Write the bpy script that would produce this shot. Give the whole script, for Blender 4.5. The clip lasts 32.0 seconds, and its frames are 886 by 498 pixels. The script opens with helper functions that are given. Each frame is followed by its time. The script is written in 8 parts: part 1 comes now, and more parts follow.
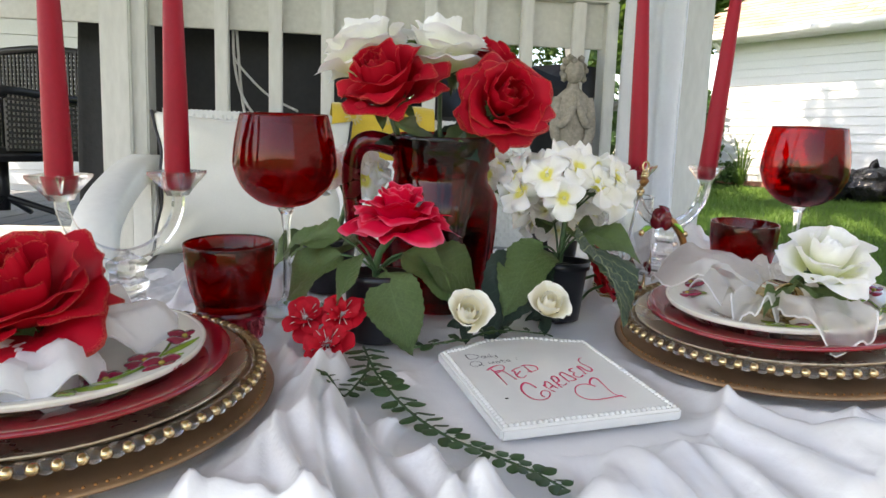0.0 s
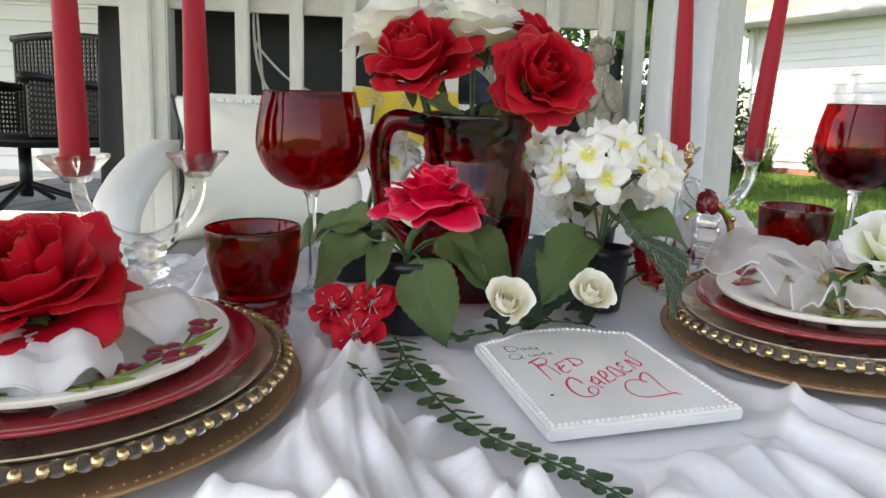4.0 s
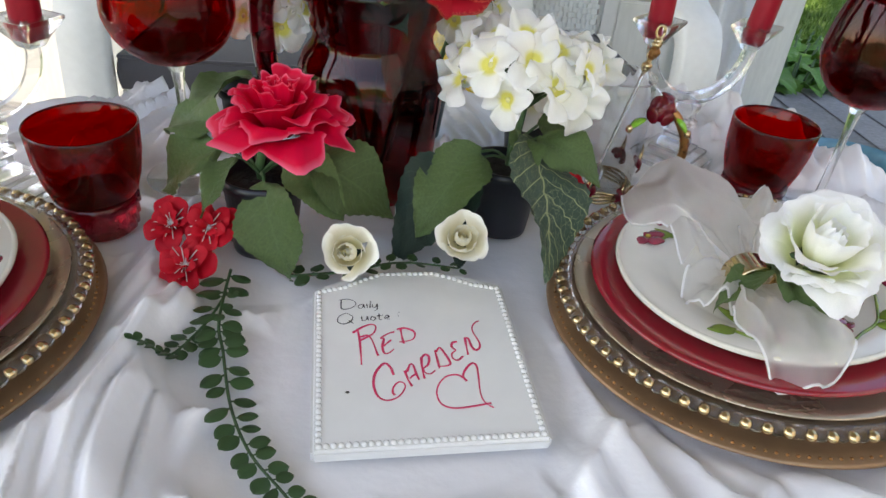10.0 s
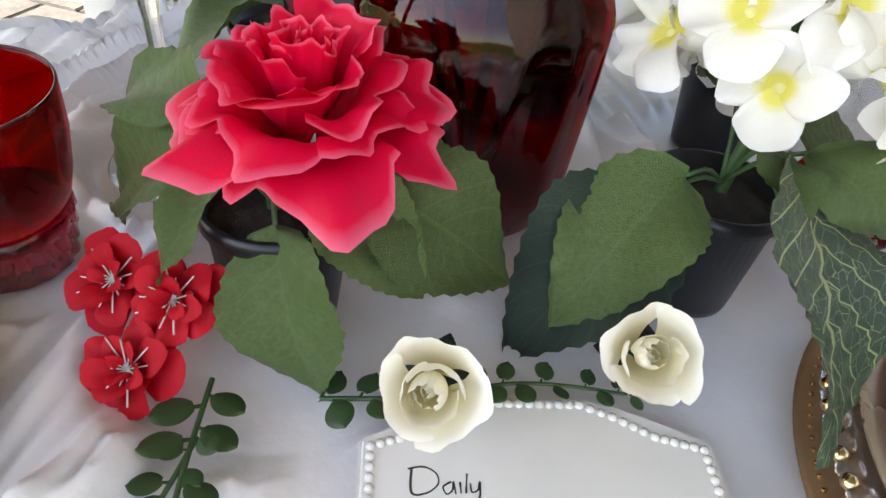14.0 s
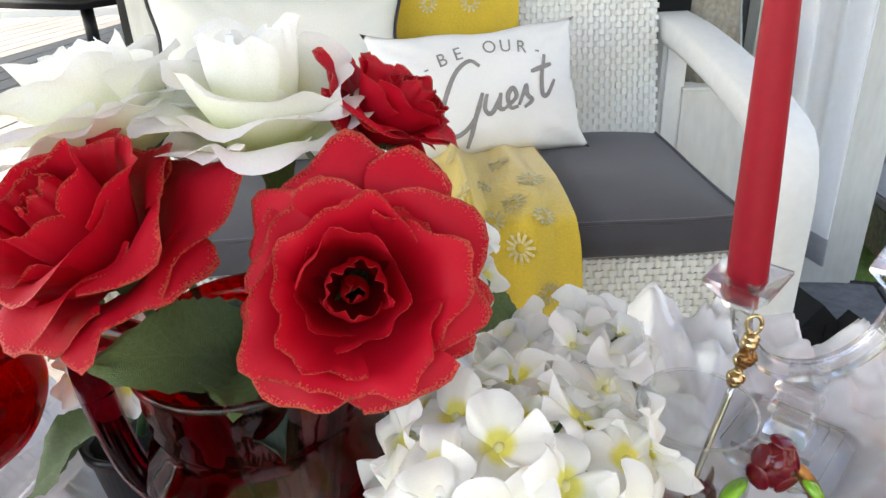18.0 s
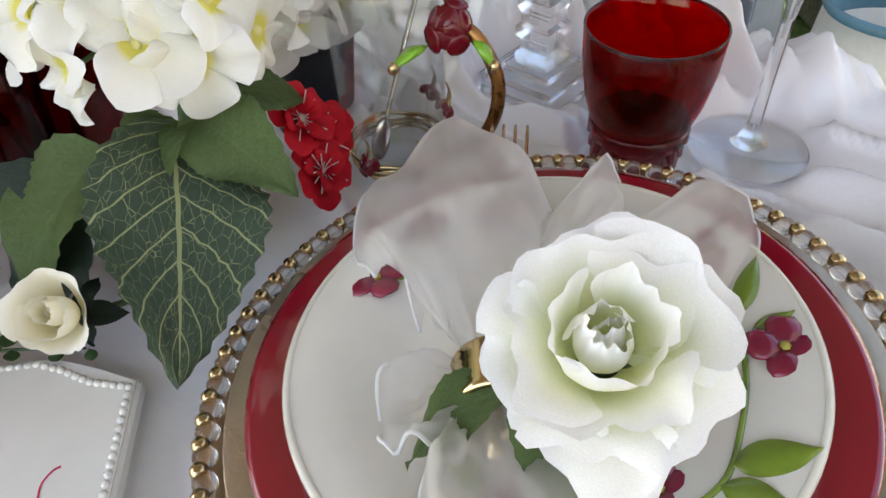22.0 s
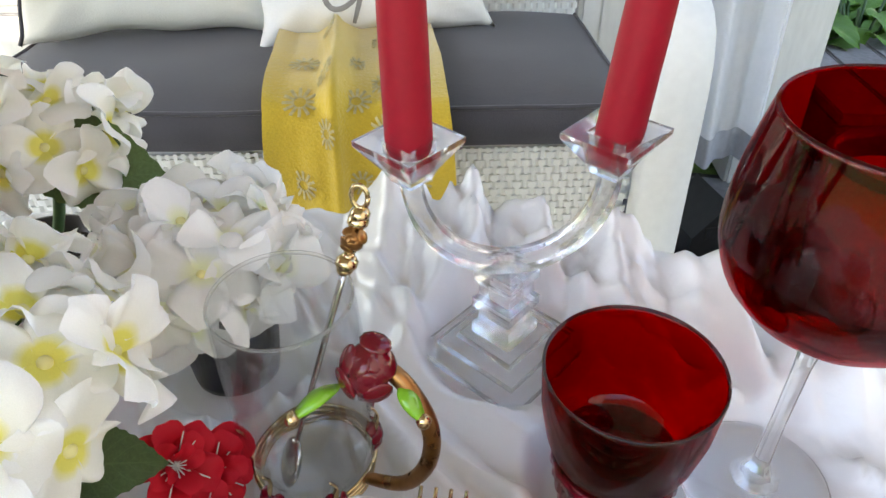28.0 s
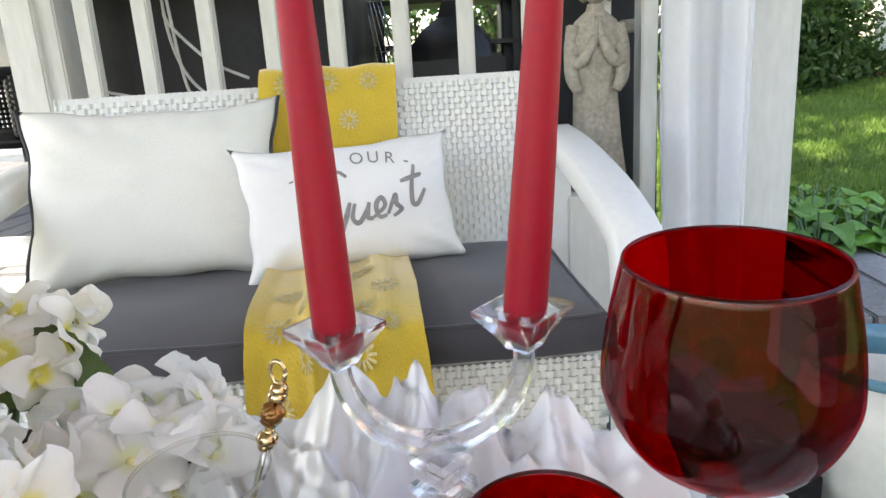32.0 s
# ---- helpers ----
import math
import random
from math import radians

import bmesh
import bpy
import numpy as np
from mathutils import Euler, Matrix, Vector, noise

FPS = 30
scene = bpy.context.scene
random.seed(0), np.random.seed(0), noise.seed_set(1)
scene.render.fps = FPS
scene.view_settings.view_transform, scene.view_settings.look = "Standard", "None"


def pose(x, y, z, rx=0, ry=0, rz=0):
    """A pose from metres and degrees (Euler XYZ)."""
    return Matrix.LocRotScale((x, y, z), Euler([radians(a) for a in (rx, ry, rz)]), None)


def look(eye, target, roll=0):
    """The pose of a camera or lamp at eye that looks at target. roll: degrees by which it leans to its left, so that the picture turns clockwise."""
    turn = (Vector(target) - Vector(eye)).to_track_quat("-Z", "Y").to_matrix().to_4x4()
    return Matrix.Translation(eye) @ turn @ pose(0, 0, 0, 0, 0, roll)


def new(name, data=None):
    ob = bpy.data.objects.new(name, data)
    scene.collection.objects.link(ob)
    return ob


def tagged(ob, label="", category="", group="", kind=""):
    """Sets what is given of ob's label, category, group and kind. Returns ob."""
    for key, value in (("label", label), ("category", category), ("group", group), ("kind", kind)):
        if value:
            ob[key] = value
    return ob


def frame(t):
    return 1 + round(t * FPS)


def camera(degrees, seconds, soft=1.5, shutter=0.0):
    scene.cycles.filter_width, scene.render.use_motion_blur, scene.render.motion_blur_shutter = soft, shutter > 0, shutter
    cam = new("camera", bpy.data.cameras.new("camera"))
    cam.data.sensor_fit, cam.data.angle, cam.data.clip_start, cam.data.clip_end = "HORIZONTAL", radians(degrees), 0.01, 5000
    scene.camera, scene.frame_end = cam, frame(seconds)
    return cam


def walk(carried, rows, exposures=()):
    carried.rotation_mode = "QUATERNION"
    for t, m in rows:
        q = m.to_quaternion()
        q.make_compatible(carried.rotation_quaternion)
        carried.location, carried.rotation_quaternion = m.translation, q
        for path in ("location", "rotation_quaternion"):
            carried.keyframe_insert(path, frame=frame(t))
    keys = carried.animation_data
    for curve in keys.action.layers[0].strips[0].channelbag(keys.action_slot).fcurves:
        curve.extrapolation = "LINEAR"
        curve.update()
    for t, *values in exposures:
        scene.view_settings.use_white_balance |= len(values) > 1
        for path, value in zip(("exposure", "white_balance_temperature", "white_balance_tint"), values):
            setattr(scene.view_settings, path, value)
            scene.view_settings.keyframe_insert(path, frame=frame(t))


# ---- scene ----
cam = camera(65.2, 32.0)
PATH = [
    (0, (0.1593, 0.0304, 0.9348), (0.0831, 2.0098, 0.6590), 1.97),
    (0.5, (0.1881, 0.0950, 0.9357), (0.1475, 2.0762, 0.6647), 1.50),
    (1, (0.2289, 0.1099, 0.9433), (0.2348, 2.0919, 0.6756), 1.12),
    (1.5, (0.2593, 0.1096, 0.9398), (0.2910, 2.0914, 0.6722), 0.87),
    (2, (0.2496, 0.1016, 0.9342), (0.2575, 2.0814, 0.6509), 0.86),
    (2.5, (0.1976, 0.1003, 0.9236), (0.1406, 2.0751, 0.6125), 1.36),
    (4.5, (0.1407, 0.0551, 0.9296), (0.0114, 2.0262, 0.6163), 1.88),
    (5, (0.1669, 0.0431, 0.9382), (0.1153, 2.0227, 0.6578), 1.49),
    (5.5, (0.2069, 0.0416, 0.9378), (0.2400, 2.0250, 0.6830), 0.81),
    (6, (0.2363, 0.0622, 0.9338), (0.3492, 2.0451, 0.6986), 0.74),
    (6.5, (0.2383, 0.0570, 0.9435), (0.4062, 2.0382, 0.7279), 0.93),
    (7, (0.2317, 0.0289, 0.9505), (0.4236, 2.0098, 0.7519), 1.06),
    (7.5, (0.2224, 0.0100, 0.9505), (0.4172, 1.9916, 0.7626), 1.39),
    (8, (0.2101, -0.0153, 0.9544), (0.3847, 1.9666, 0.7497), 1.39),
    (8.5, (0.2310, 0.0838, 0.9205), (0.3796, 2.0631, 0.6751), 1.39),
    (9, (0.2424, 0.2531, 0.8832), (0.3041, 2.2207, 0.5297), 0.21),
    (9.5, (0.2574, 0.2552, 0.9927), (0.2593, 2.1246, 0.2820), 3.53),
    (10, (0.2928, 0.2261, 1.0633), (0.0616, 1.9398, 0.0585), 6.54),
    (10.5, (0.2458, 0.3151, 1.0195), (0.0778, 1.8815, -0.2128), 8.03),
    (11, (0.2325, 0.3843, 0.9785), (0.0971, 1.7724, -0.4550), 9.94),
    (11.5, (0.2431, 0.4300, 0.9511), (0.1097, 1.7075, -0.5819), 11.65),
    (12, (0.2468, 0.4437, 0.9502), (0.0685, 1.7110, -0.5867), 10.20),
    (12.5, (0.2373, 0.4579, 0.9655), (0.0097, 1.7579, -0.5372), 8.51),
    (13, (0.2181, 0.4703, 0.9766), (-0.0506, 1.8757, -0.4208), 8.05),
    (13.5, (0.2046, 0.4835, 0.9818), (-0.1048, 1.9656, -0.3249), 7.75),
    (14, (0.1958, 0.4933, 0.9925), (-0.1401, 2.0378, -0.2330), 7.69),
    (14.5, (0.1904, 0.4996, 1.0084), (-0.1741, 2.1008, -0.1333), 7.56),
    (15, (0.1856, 0.5054, 1.0263), (-0.1957, 2.1529, -0.0416), 7.61),
    (15.5, (0.1833, 0.5112, 1.0450), (-0.2152, 2.2074, 0.0630), 7.56),
    (17.5, (0.2474, 0.5718, 1.1475), (-0.2711, 2.2972, 0.2792), -2.71),
    (18, (0.3047, 0.5797, 1.1447), (-0.1781, 2.3152, 0.2757), -2.42),
    (18.5, (0.3746, 0.5988, 1.1384), (-0.0868, 2.3268, 0.2435), -2.81),
    (19, (0.4164, 0.5956, 1.1200), (-0.0404, 2.2972, 0.1736), -3.51),
    (19.5, (0.4421, 0.5901, 1.0874), (-0.0166, 2.2528, 0.0749), -3.99),
    (20, (0.4546, 0.5866, 1.0715), (-0.0096, 2.2022, -0.0122), -4.24),
    (20.5, (0.4657, 0.5838, 1.0604), (0.0026, 2.1401, -0.1073), -4.04),
    (21, (0.4772, 0.5739, 1.0472), (0.0294, 2.0984, -0.1675), -3.89),
    (21.5, (0.4882, 0.5565, 1.0279), (0.0666, 2.0606, -0.2212), -3.53),
    (22, (0.4854, 0.5315, 1.0249), (0.1119, 2.0065, -0.2732), -2.37),
    (22.5, (0.4974, 0.5099, 1.0210), (0.1683, 1.9628, -0.3135), -1.00),
    (23, (0.5394, 0.5361, 1.0216), (0.2060, 1.9609, -0.3418), -0.22),
    (23.5, (0.5524, 0.5492, 1.0449), (0.1809, 1.9585, -0.3247), -0.33),
    (24, (0.5581, 0.5496, 1.0442), (0.1349, 1.9492, -0.3203), -1.24),
    (24.5, (0.5457, 0.5740, 1.0460), (0.0814, 1.9760, -0.3026), -2.06),
    (26.5, (0.5149, 0.6623, 1.0599), (0.0620, 2.1412, -0.2080), -1.41),
    (27, (0.5086, 0.6763, 1.0623), (0.0765, 2.1913, -0.1697), -0.85),
    (27.5, (0.4996, 0.6883, 1.0691), (0.0848, 2.2458, -0.1149), -0.53),
    (28, (0.4884, 0.6972, 1.0815), (0.0794, 2.3006, -0.0418), -0.36),
    (28.5, (0.4842, 0.7028, 1.0991), (0.0692, 2.3549, 0.0510), -0.51),
    (29, (0.4824, 0.7069, 1.1130), (0.0618, 2.4108, 0.1540), -0.56),
    (29.5, (0.4824, 0.7097, 1.1311), (0.0498, 2.4683, 0.2823), -0.96),
    (30, (0.4811, 0.7100, 1.1406), (0.0357, 2.5191, 0.4133), -1.49),
    (30.5, (0.4804, 0.7073, 1.1429), (0.0189, 2.5561, 0.5355), -1.97),
    (31, (0.4876, 0.7095, 1.1234), (0.0200, 2.5901, 0.6288), -2.78),
    (31.5, (0.5127, 0.6793, 1.1059), (0.0419, 2.5676, 0.6446), -3.16),
    (32, (0.5428, 0.6663, 1.0660), (0.0785, 2.5435, 0.5556), -3.63),
]
walk(cam, [(t, look(eye, target, roll)) for t, eye, target, roll in PATH], [(0, 1.9, 7900, 15), (9, 1.9, 8000, 15), (11, 2.0, 7700, 13), (12, 1.8, 7700, 13), (14, 2.35, 8000, 15), (18, 2.4, 8000, 15), (20, 2.3, 8050, 15), (22, 2.08, 8100, 15), (24.5, 2.12, 8100, 15), (27, 2.45, 8000, 13), (32, 2.35, 7800, 16)])


# ---- world, sun and sky ----
world = bpy.data.worlds.new("sky")
scene.world = world
world.use_nodes = True
wn = world.node_tree.nodes
sky = wn.new("ShaderNodeTexSky")
sky.sky_type, sky.sun_disc = "NISHITA", False
sky.sun_elevation, sky.sun_rotation = radians(50), radians(243)
wn["Background"].inputs["Strength"].default_value = 0.15
world.node_tree.links.new(sky.outputs[0], wn["Background"].inputs[0])
sun = new("sun", bpy.data.lights.new("sun", "SUN"))
sun.data.energy, sun.data.angle, sun.data.color = 3.5, radians(0.6), (1.0, 0.95, 0.86)
sun_az = radians(243)
sun_way = Vector((math.sin(sun_az) * math.cos(radians(50)), math.cos(sun_az) * math.cos(radians(50)), math.sin(radians(50))))
sun.matrix_world = look(sun_way * 30, (0, 0, 0))


# ---- materials ----
def mat(name, color, rough=0.5, metal=0.0, trans=0.0, ior=1.45, sheen=0.0, coat=0.0, var=0.12, scale=8.0, fine=60.0,
        bump=0.0, bscale=None, spec=0.5, dark=None, sss=0.0, translucent=0.0, rnd=0.0, stretch=(1, 1, 1), alpha=1.0):
    """A surface with colour variation at two scales, fine relief and gloss."""
    m = bpy.data.materials.new(name)
    m.use_nodes = True
    nt = m.node_tree
    n, ln = nt.nodes, nt.links
    b = n["Principled BSDF"]
    tc = n.new("ShaderNodeTexCoord")
    mp = n.new("ShaderNodeMapping")
    mp.inputs["Scale"].default_value = stretch
    ln.new(tc.outputs["Object"], mp.inputs[0])
    big = n.new("ShaderNodeTexNoise")
    big.inputs["Scale"].default_value, big.inputs["Detail"].default_value = scale, 4
    sm = n.new("ShaderNodeTexNoise")
    sm.inputs["Scale"].default_value, sm.inputs["Detail"].default_value = fine, 3
    ln.new(mp.outputs[0], big.inputs[0])
    ln.new(mp.outputs[0], sm.inputs[0])
    add = n.new("ShaderNodeMath")
    add.operation = "ADD"
    ln.new(big.outputs[0], add.inputs[0])
    ln.new(sm.outputs[0], add.inputs[1])
    ramp = n.new("ShaderNodeMapRange")
    ramp.inputs[1].default_value, ramp.inputs[2].default_value = 0.6, 1.4
    ln.new(add.outputs[0], ramp.inputs[0])
    mix = n.new("ShaderNodeMix")
    mix.data_type = "RGBA"
    lo = dark or tuple(c * (1 - var * 1.6) for c in color)
    hi = tuple(min(1, c * (1 + var * 0.6)) for c in color)
    mix.inputs[6].default_value, mix.inputs[7].default_value = (*lo, 1), (*hi, 1)
    ln.new(ramp.outputs[0], mix.inputs[0])
    out = mix.outputs[2]
    if rnd:
        oi = n.new("ShaderNodeObjectInfo")
        mr = n.new("ShaderNodeMapRange")
        mr.inputs[3].default_value, mr.inputs[4].default_value = 1 - rnd, 1 + rnd
        ln.new(oi.outputs["Random"], mr.inputs[0])
        hsv = n.new("ShaderNodeHueSaturation")
        ln.new(mr.outputs[0], hsv.inputs["Value"])
        ln.new(out, hsv.inputs["Color"])
        out = hsv.outputs[0]
    ln.new(out, b.inputs["Base Color"])
    b.inputs["Roughness"].default_value, b.inputs["Metallic"].default_value = rough, metal
    b.inputs["Transmission Weight"].default_value, b.inputs["IOR"].default_value = trans, ior
    b.inputs["Sheen Weight"].default_value, b.inputs["Coat Weight"].default_value = sheen, coat
    b.inputs["Coat Roughness"].default_value = 0.05
    b.inputs["Specular IOR Level"].default_value = spec
    b.inputs["Alpha"].default_value = alpha
    if sss:
        b.inputs["Subsurface Weight"].default_value = sss
        b.inputs["Subsurface Radius"].default_value = (0.01, 0.006, 0.004)
    if not trans and rough > 0.08:
        rr = n.new("ShaderNodeMapRange")
        rr.inputs[3].default_value, rr.inputs[4].default_value = max(0.02, rough - 0.08), min(1, rough + 0.1)
        ln.new(big.outputs[0], rr.inputs[0])
        ln.new(rr.outputs[0], b.inputs["Roughness"])
    if bump:
        bp = n.new("ShaderNodeBump")
        bp.inputs["Strength"].default_value, bp.inputs["Distance"].default_value = 1.0, bump
        src = sm
        if bscale:
            src = n.new("ShaderNodeTexNoise")
            src.inputs["Scale"].default_value, src.inputs["Detail"].default_value = bscale, 5
            ln.new(mp.outputs[0], src.inputs[0])
        ln.new(src.outputs[0], bp.inputs["Height"])
        ln.new(bp.outputs[0], b.inputs["Normal"])
    if translucent:
        tr = n.new("ShaderNodeBsdfTranslucent")
        ln.new(out, tr.inputs[0])
        ms = n.new("ShaderNodeMixShader")
        ms.inputs[0].default_value = translucent
        ln.new(b.outputs[0], ms.inputs[1])
        ln.new(tr.outputs[0], ms.inputs[2])
        ln.new(ms.outputs[0], n["Material Output"].inputs[0])
    return m


def petal_mat(name, base, tip, rough=0.6, glitter=None, translucent=0.25, heart=None, rnd=0.08, wide=0.0, mid=0.42):
    """Cloth petal: colour runs from the foot (v=0) to the edge (v=1); some have a glittered rim."""
    m = mat(name, base, rough, var=0.06, scale=30, fine=300, bump=0.00015, bscale=40, spec=0.3)
    n, ln = m.node_tree.nodes, m.node_tree.links
    b = n["Principled BSDF"]
    uv = n.new("ShaderNodeUVMap")
    sep = n.new("ShaderNodeSeparateXYZ")
    ln.new(uv.outputs[0], sep.inputs[0])
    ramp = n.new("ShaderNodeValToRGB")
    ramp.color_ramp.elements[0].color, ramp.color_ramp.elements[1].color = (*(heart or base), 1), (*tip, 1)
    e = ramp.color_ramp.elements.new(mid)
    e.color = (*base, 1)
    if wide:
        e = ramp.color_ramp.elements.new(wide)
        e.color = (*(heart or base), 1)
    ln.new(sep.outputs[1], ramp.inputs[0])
    ns = n.new("ShaderNodeTexNoise")
    ns.inputs["Scale"].default_value, ns.inputs["Detail"].default_value = 90, 5
    tc = n.new("ShaderNodeTexCoord")
    ln.new(tc.outputs["Object"], ns.inputs[0])
    mr = n.new("ShaderNodeMapRange")
    mr.inputs[3].default_value, mr.inputs[4].default_value = 0.88, 1.12
    ln.new(ns.outputs[0], mr.inputs[0])
    oi = n.new("ShaderNodeObjectInfo")
    m2 = n.new("ShaderNodeMapRange")
    m2.inputs[3].default_value, m2.inputs[4].default_value = 1 - rnd, 1 + rnd
    ln.new(oi.outputs["Random"], m2.inputs[0])
    mu = n.new("ShaderNodeMath")
    mu.operation = "MULTIPLY"
    ln.new(mr.outputs[0], mu.inputs[0])
    ln.new(m2.outputs[0], mu.inputs[1])
    hsv = n.new("ShaderNodeHueSaturation")
    ln.new(mu.outputs[0], hsv.inputs["Value"])
    ln.new(ramp.outputs[0], hsv.inputs["Color"])
    out = hsv.outputs[0]
    ln.new(out, b.inputs["Base Color"])
    if glitter:
        vo = n.new("ShaderNodeTexVoronoi")
        vo.inputs["Scale"].default_value = 900
        ln.new(tc.outputs["Object"], vo.inputs[0])
        n2 = n.new("ShaderNodeTexNoise")
        n2.inputs["Scale"].default_value = 60
        ln.new(tc.outputs["Object"], n2.inputs[0])
        side = n.new("ShaderNodeMath")
        side.operation = "SUBTRACT"
        side.inputs[1].default_value = 0.5
        ln.new(sep.outputs[0], side.inputs[0])
        away = n.new("ShaderNodeMath")
        away.operation = "ABSOLUTE"
        ln.new(side.outputs[0], away.inputs[0])
        both = n.new("ShaderNodeMath")
        both.operation = "MULTIPLY"
        ln.new(away.outputs[0], both.inputs[0])
        ln.new(sep.outputs[1], both.inputs[1])
        twice = n.new("ShaderNodeMath")
        twice.operation = "MULTIPLY"
        twice.inputs[1].default_value = 1.2
        ln.new(both.outputs[0], twice.inputs[0])
        most = n.new("ShaderNodeMath")
        most.operation = "MAXIMUM"
        ln.new(twice.outputs[0], most.inputs[0])
        ln.new(sep.outputs[1], most.inputs[1])
        ad = n.new("ShaderNodeMath")
        ad.operation = "MULTIPLY_ADD"
        ad.inputs[1].default_value = 0.20
        ln.new(n2.outputs[0], ad.inputs[0])
        ln.new(most.outputs[0], ad.inputs[2])
        gt = n.new("ShaderNodeMath")
        gt.operation = "GREATER_THAN"
        gt.inputs[1].default_value = 1.075
        ln.new(ad.outputs[0], gt.inputs[0])
        gb = n.new("ShaderNodeBsdfPrincipled")
        gb.inputs["Metallic"].default_value, gb.inputs["Roughness"].default_value = 0.3, 0.3
        gm = n.new("ShaderNodeMix")
        gm.data_type = "RGBA"
        gm.inputs[6].default_value, gm.inputs[7].default_value = (*glitter, 1), (min(1, glitter[0] * 1.7), min(1, glitter[1] * 2 + 0.12), min(1, glitter[2] * 2 + 0.08), 1)
        sc = n.new("ShaderNodeSeparateColor")
        ln.new(vo.outputs["Color"], sc.inputs[0])
        ln.new(sc.outputs[0], gm.inputs[0])
        ln.new(gm.outputs[2], gb.inputs["Base Color"])
        bp = n.new("ShaderNodeBump")
        bp.inputs["Distance"].default_value = 0.002
        ln.new(sc.outputs[1], bp.inputs["Height"])
        ln.new(bp.outputs[0], gb.inputs["Normal"])
        mg = n.new("ShaderNodeMixShader")
        ln.new(gt.outputs[0], mg.inputs[0])
        last = mg.outputs[0]
    tr = n.new("ShaderNodeBsdfTranslucent")
    ln.new(out, tr.inputs[0])
    ms = n.new("ShaderNodeMixShader")
    ms.inputs[0].default_value = translucent
    ln.new(b.outputs[0], ms.inputs[1])
    ln.new(tr.outputs[0], ms.inputs[2])
    fin = ms.outputs[0]
    if glitter:
        ln.new(fin, mg.inputs[1])
        ln.new(gb.outputs[0], mg.inputs[2])
        fin = last
    ln.new(fin, n["Material Output"].inputs[0])
    return m


def leaf_mat(name, color, vein, veins=0.35, rough=0.45):
    """Leaf with a mid rib and side veins in its own colour."""
    m = mat(name, color, rough, var=0.25, scale=40, fine=220, bump=0.0008, bscale=150, translucent=0.15, rnd=0.18)
    n, ln = m.node_tree.nodes, m.node_tree.links
    b = n["Principled BSDF"]
    src = b.inputs["Base Color"].links[0].from_socket
    uv = n.new("ShaderNodeUVMap")
    sep = n.new("ShaderNodeSeparateXYZ")
    ln.new(uv.outputs[0], sep.inputs[0])

    def math_node(op, a, c):
        k = n.new("ShaderNodeMath")
        k.operation = op
        for i, v in enumerate((a, c)):
            if isinstance(v, (int, float)):
                k.inputs[i].default_value = v
            elif v is not None:
                ln.new(v, k.inputs[i])
        return k.outputs[0]

    off = math_node("ABSOLUTE", math_node("SUBTRACT", sep.outputs[0], 0.5), None)
    run = math_node("SUBTRACT", sep.outputs[1], math_node("MULTIPLY", off, 0.55))
    saw = math_node("ABSOLUTE", math_node("SUBTRACT", math_node("FRACT", math_node("MULTIPLY", run, 8.0), None), 0.5), None)
    side = math_node("LESS_THAN", saw, 0.035)
    rib = math_node("LESS_THAN", off, 0.014)
    vor = n.new("ShaderNodeTexVoronoi")
    vor.feature = "DISTANCE_TO_EDGE"
    vor.inputs["Scale"].default_value = 17
    ln.new(uv.outputs[0], vor.inputs[0])
    net = math_node("LESS_THAN", vor.outputs["Distance"], 0.013)
    allv = math_node("MAXIMUM", math_node("MAXIMUM", side, rib), math_node("MULTIPLY", net, 0.7 if veins > 0.6 else 0.15))
    mx = n.new("ShaderNodeMix")
    mx.data_type = "RGBA"
    ln.new(math_node("MULTIPLY", allv, veins), mx.inputs[0])
    ln.new(src, mx.inputs[6])
    mx.inputs[7].default_value = (*vein, 1)
    for l in list(src.links):
        if l.to_node != mx:
            ln.new(mx.outputs[2], l.to_socket)
    return m


def pane_mat(name, tint, gloss=0.035):
    """Thin blown glass: each skin tints what passes and mirrors by its Fresnel gloss."""
    m = bpy.data.materials.new(name)
    m.use_nodes = True
    n, ln = m.node_tree.nodes, m.node_tree.links
    n.remove(n["Principled BSDF"])
    tr, gl, fr, ms = n.new("ShaderNodeBsdfTransparent"), n.new("ShaderNodeBsdfGlossy"), n.new("ShaderNodeLayerWeight"), n.new("ShaderNodeMixShader")
    pw, ma = n.new("ShaderNodeMath"), n.new("ShaderNodeMath")
    tc, ns, bp = n.new("ShaderNodeTexCoord"), n.new("ShaderNodeTexNoise"), n.new("ShaderNodeBump")
    ns.inputs["Scale"].default_value = 18
    ln.new(tc.outputs["Object"], ns.inputs[0])
    ln.new(ns.outputs[0], bp.inputs["Height"])
    bp.inputs["Distance"].default_value = 0.0012
    tr.inputs[0].default_value = (*tint, 1)
    gl.inputs["Roughness"].default_value = 0.03
    fr.inputs[0].default_value = 0.5
    pw.operation, ma.operation = "POWER", "MULTIPLY_ADD"
    pw.inputs[1].default_value = 3.5
    ma.inputs[1].default_value, ma.inputs[2].default_value = 0.34, gloss
    ln.new(fr.outputs["Facing"], pw.inputs[0])
    ln.new(pw.outputs[0], ma.inputs[0])
    ln.new(bp.outputs[0], gl.inputs["Normal"])
    ln.new(ma.outputs[0], ms.inputs[0])
    ln.new(tr.outputs[0], ms.inputs[1])
    ln.new(gl.outputs[0], ms.inputs[2])
    ln.new(ms.outputs[0], n["Material Output"].inputs[0])
    return m


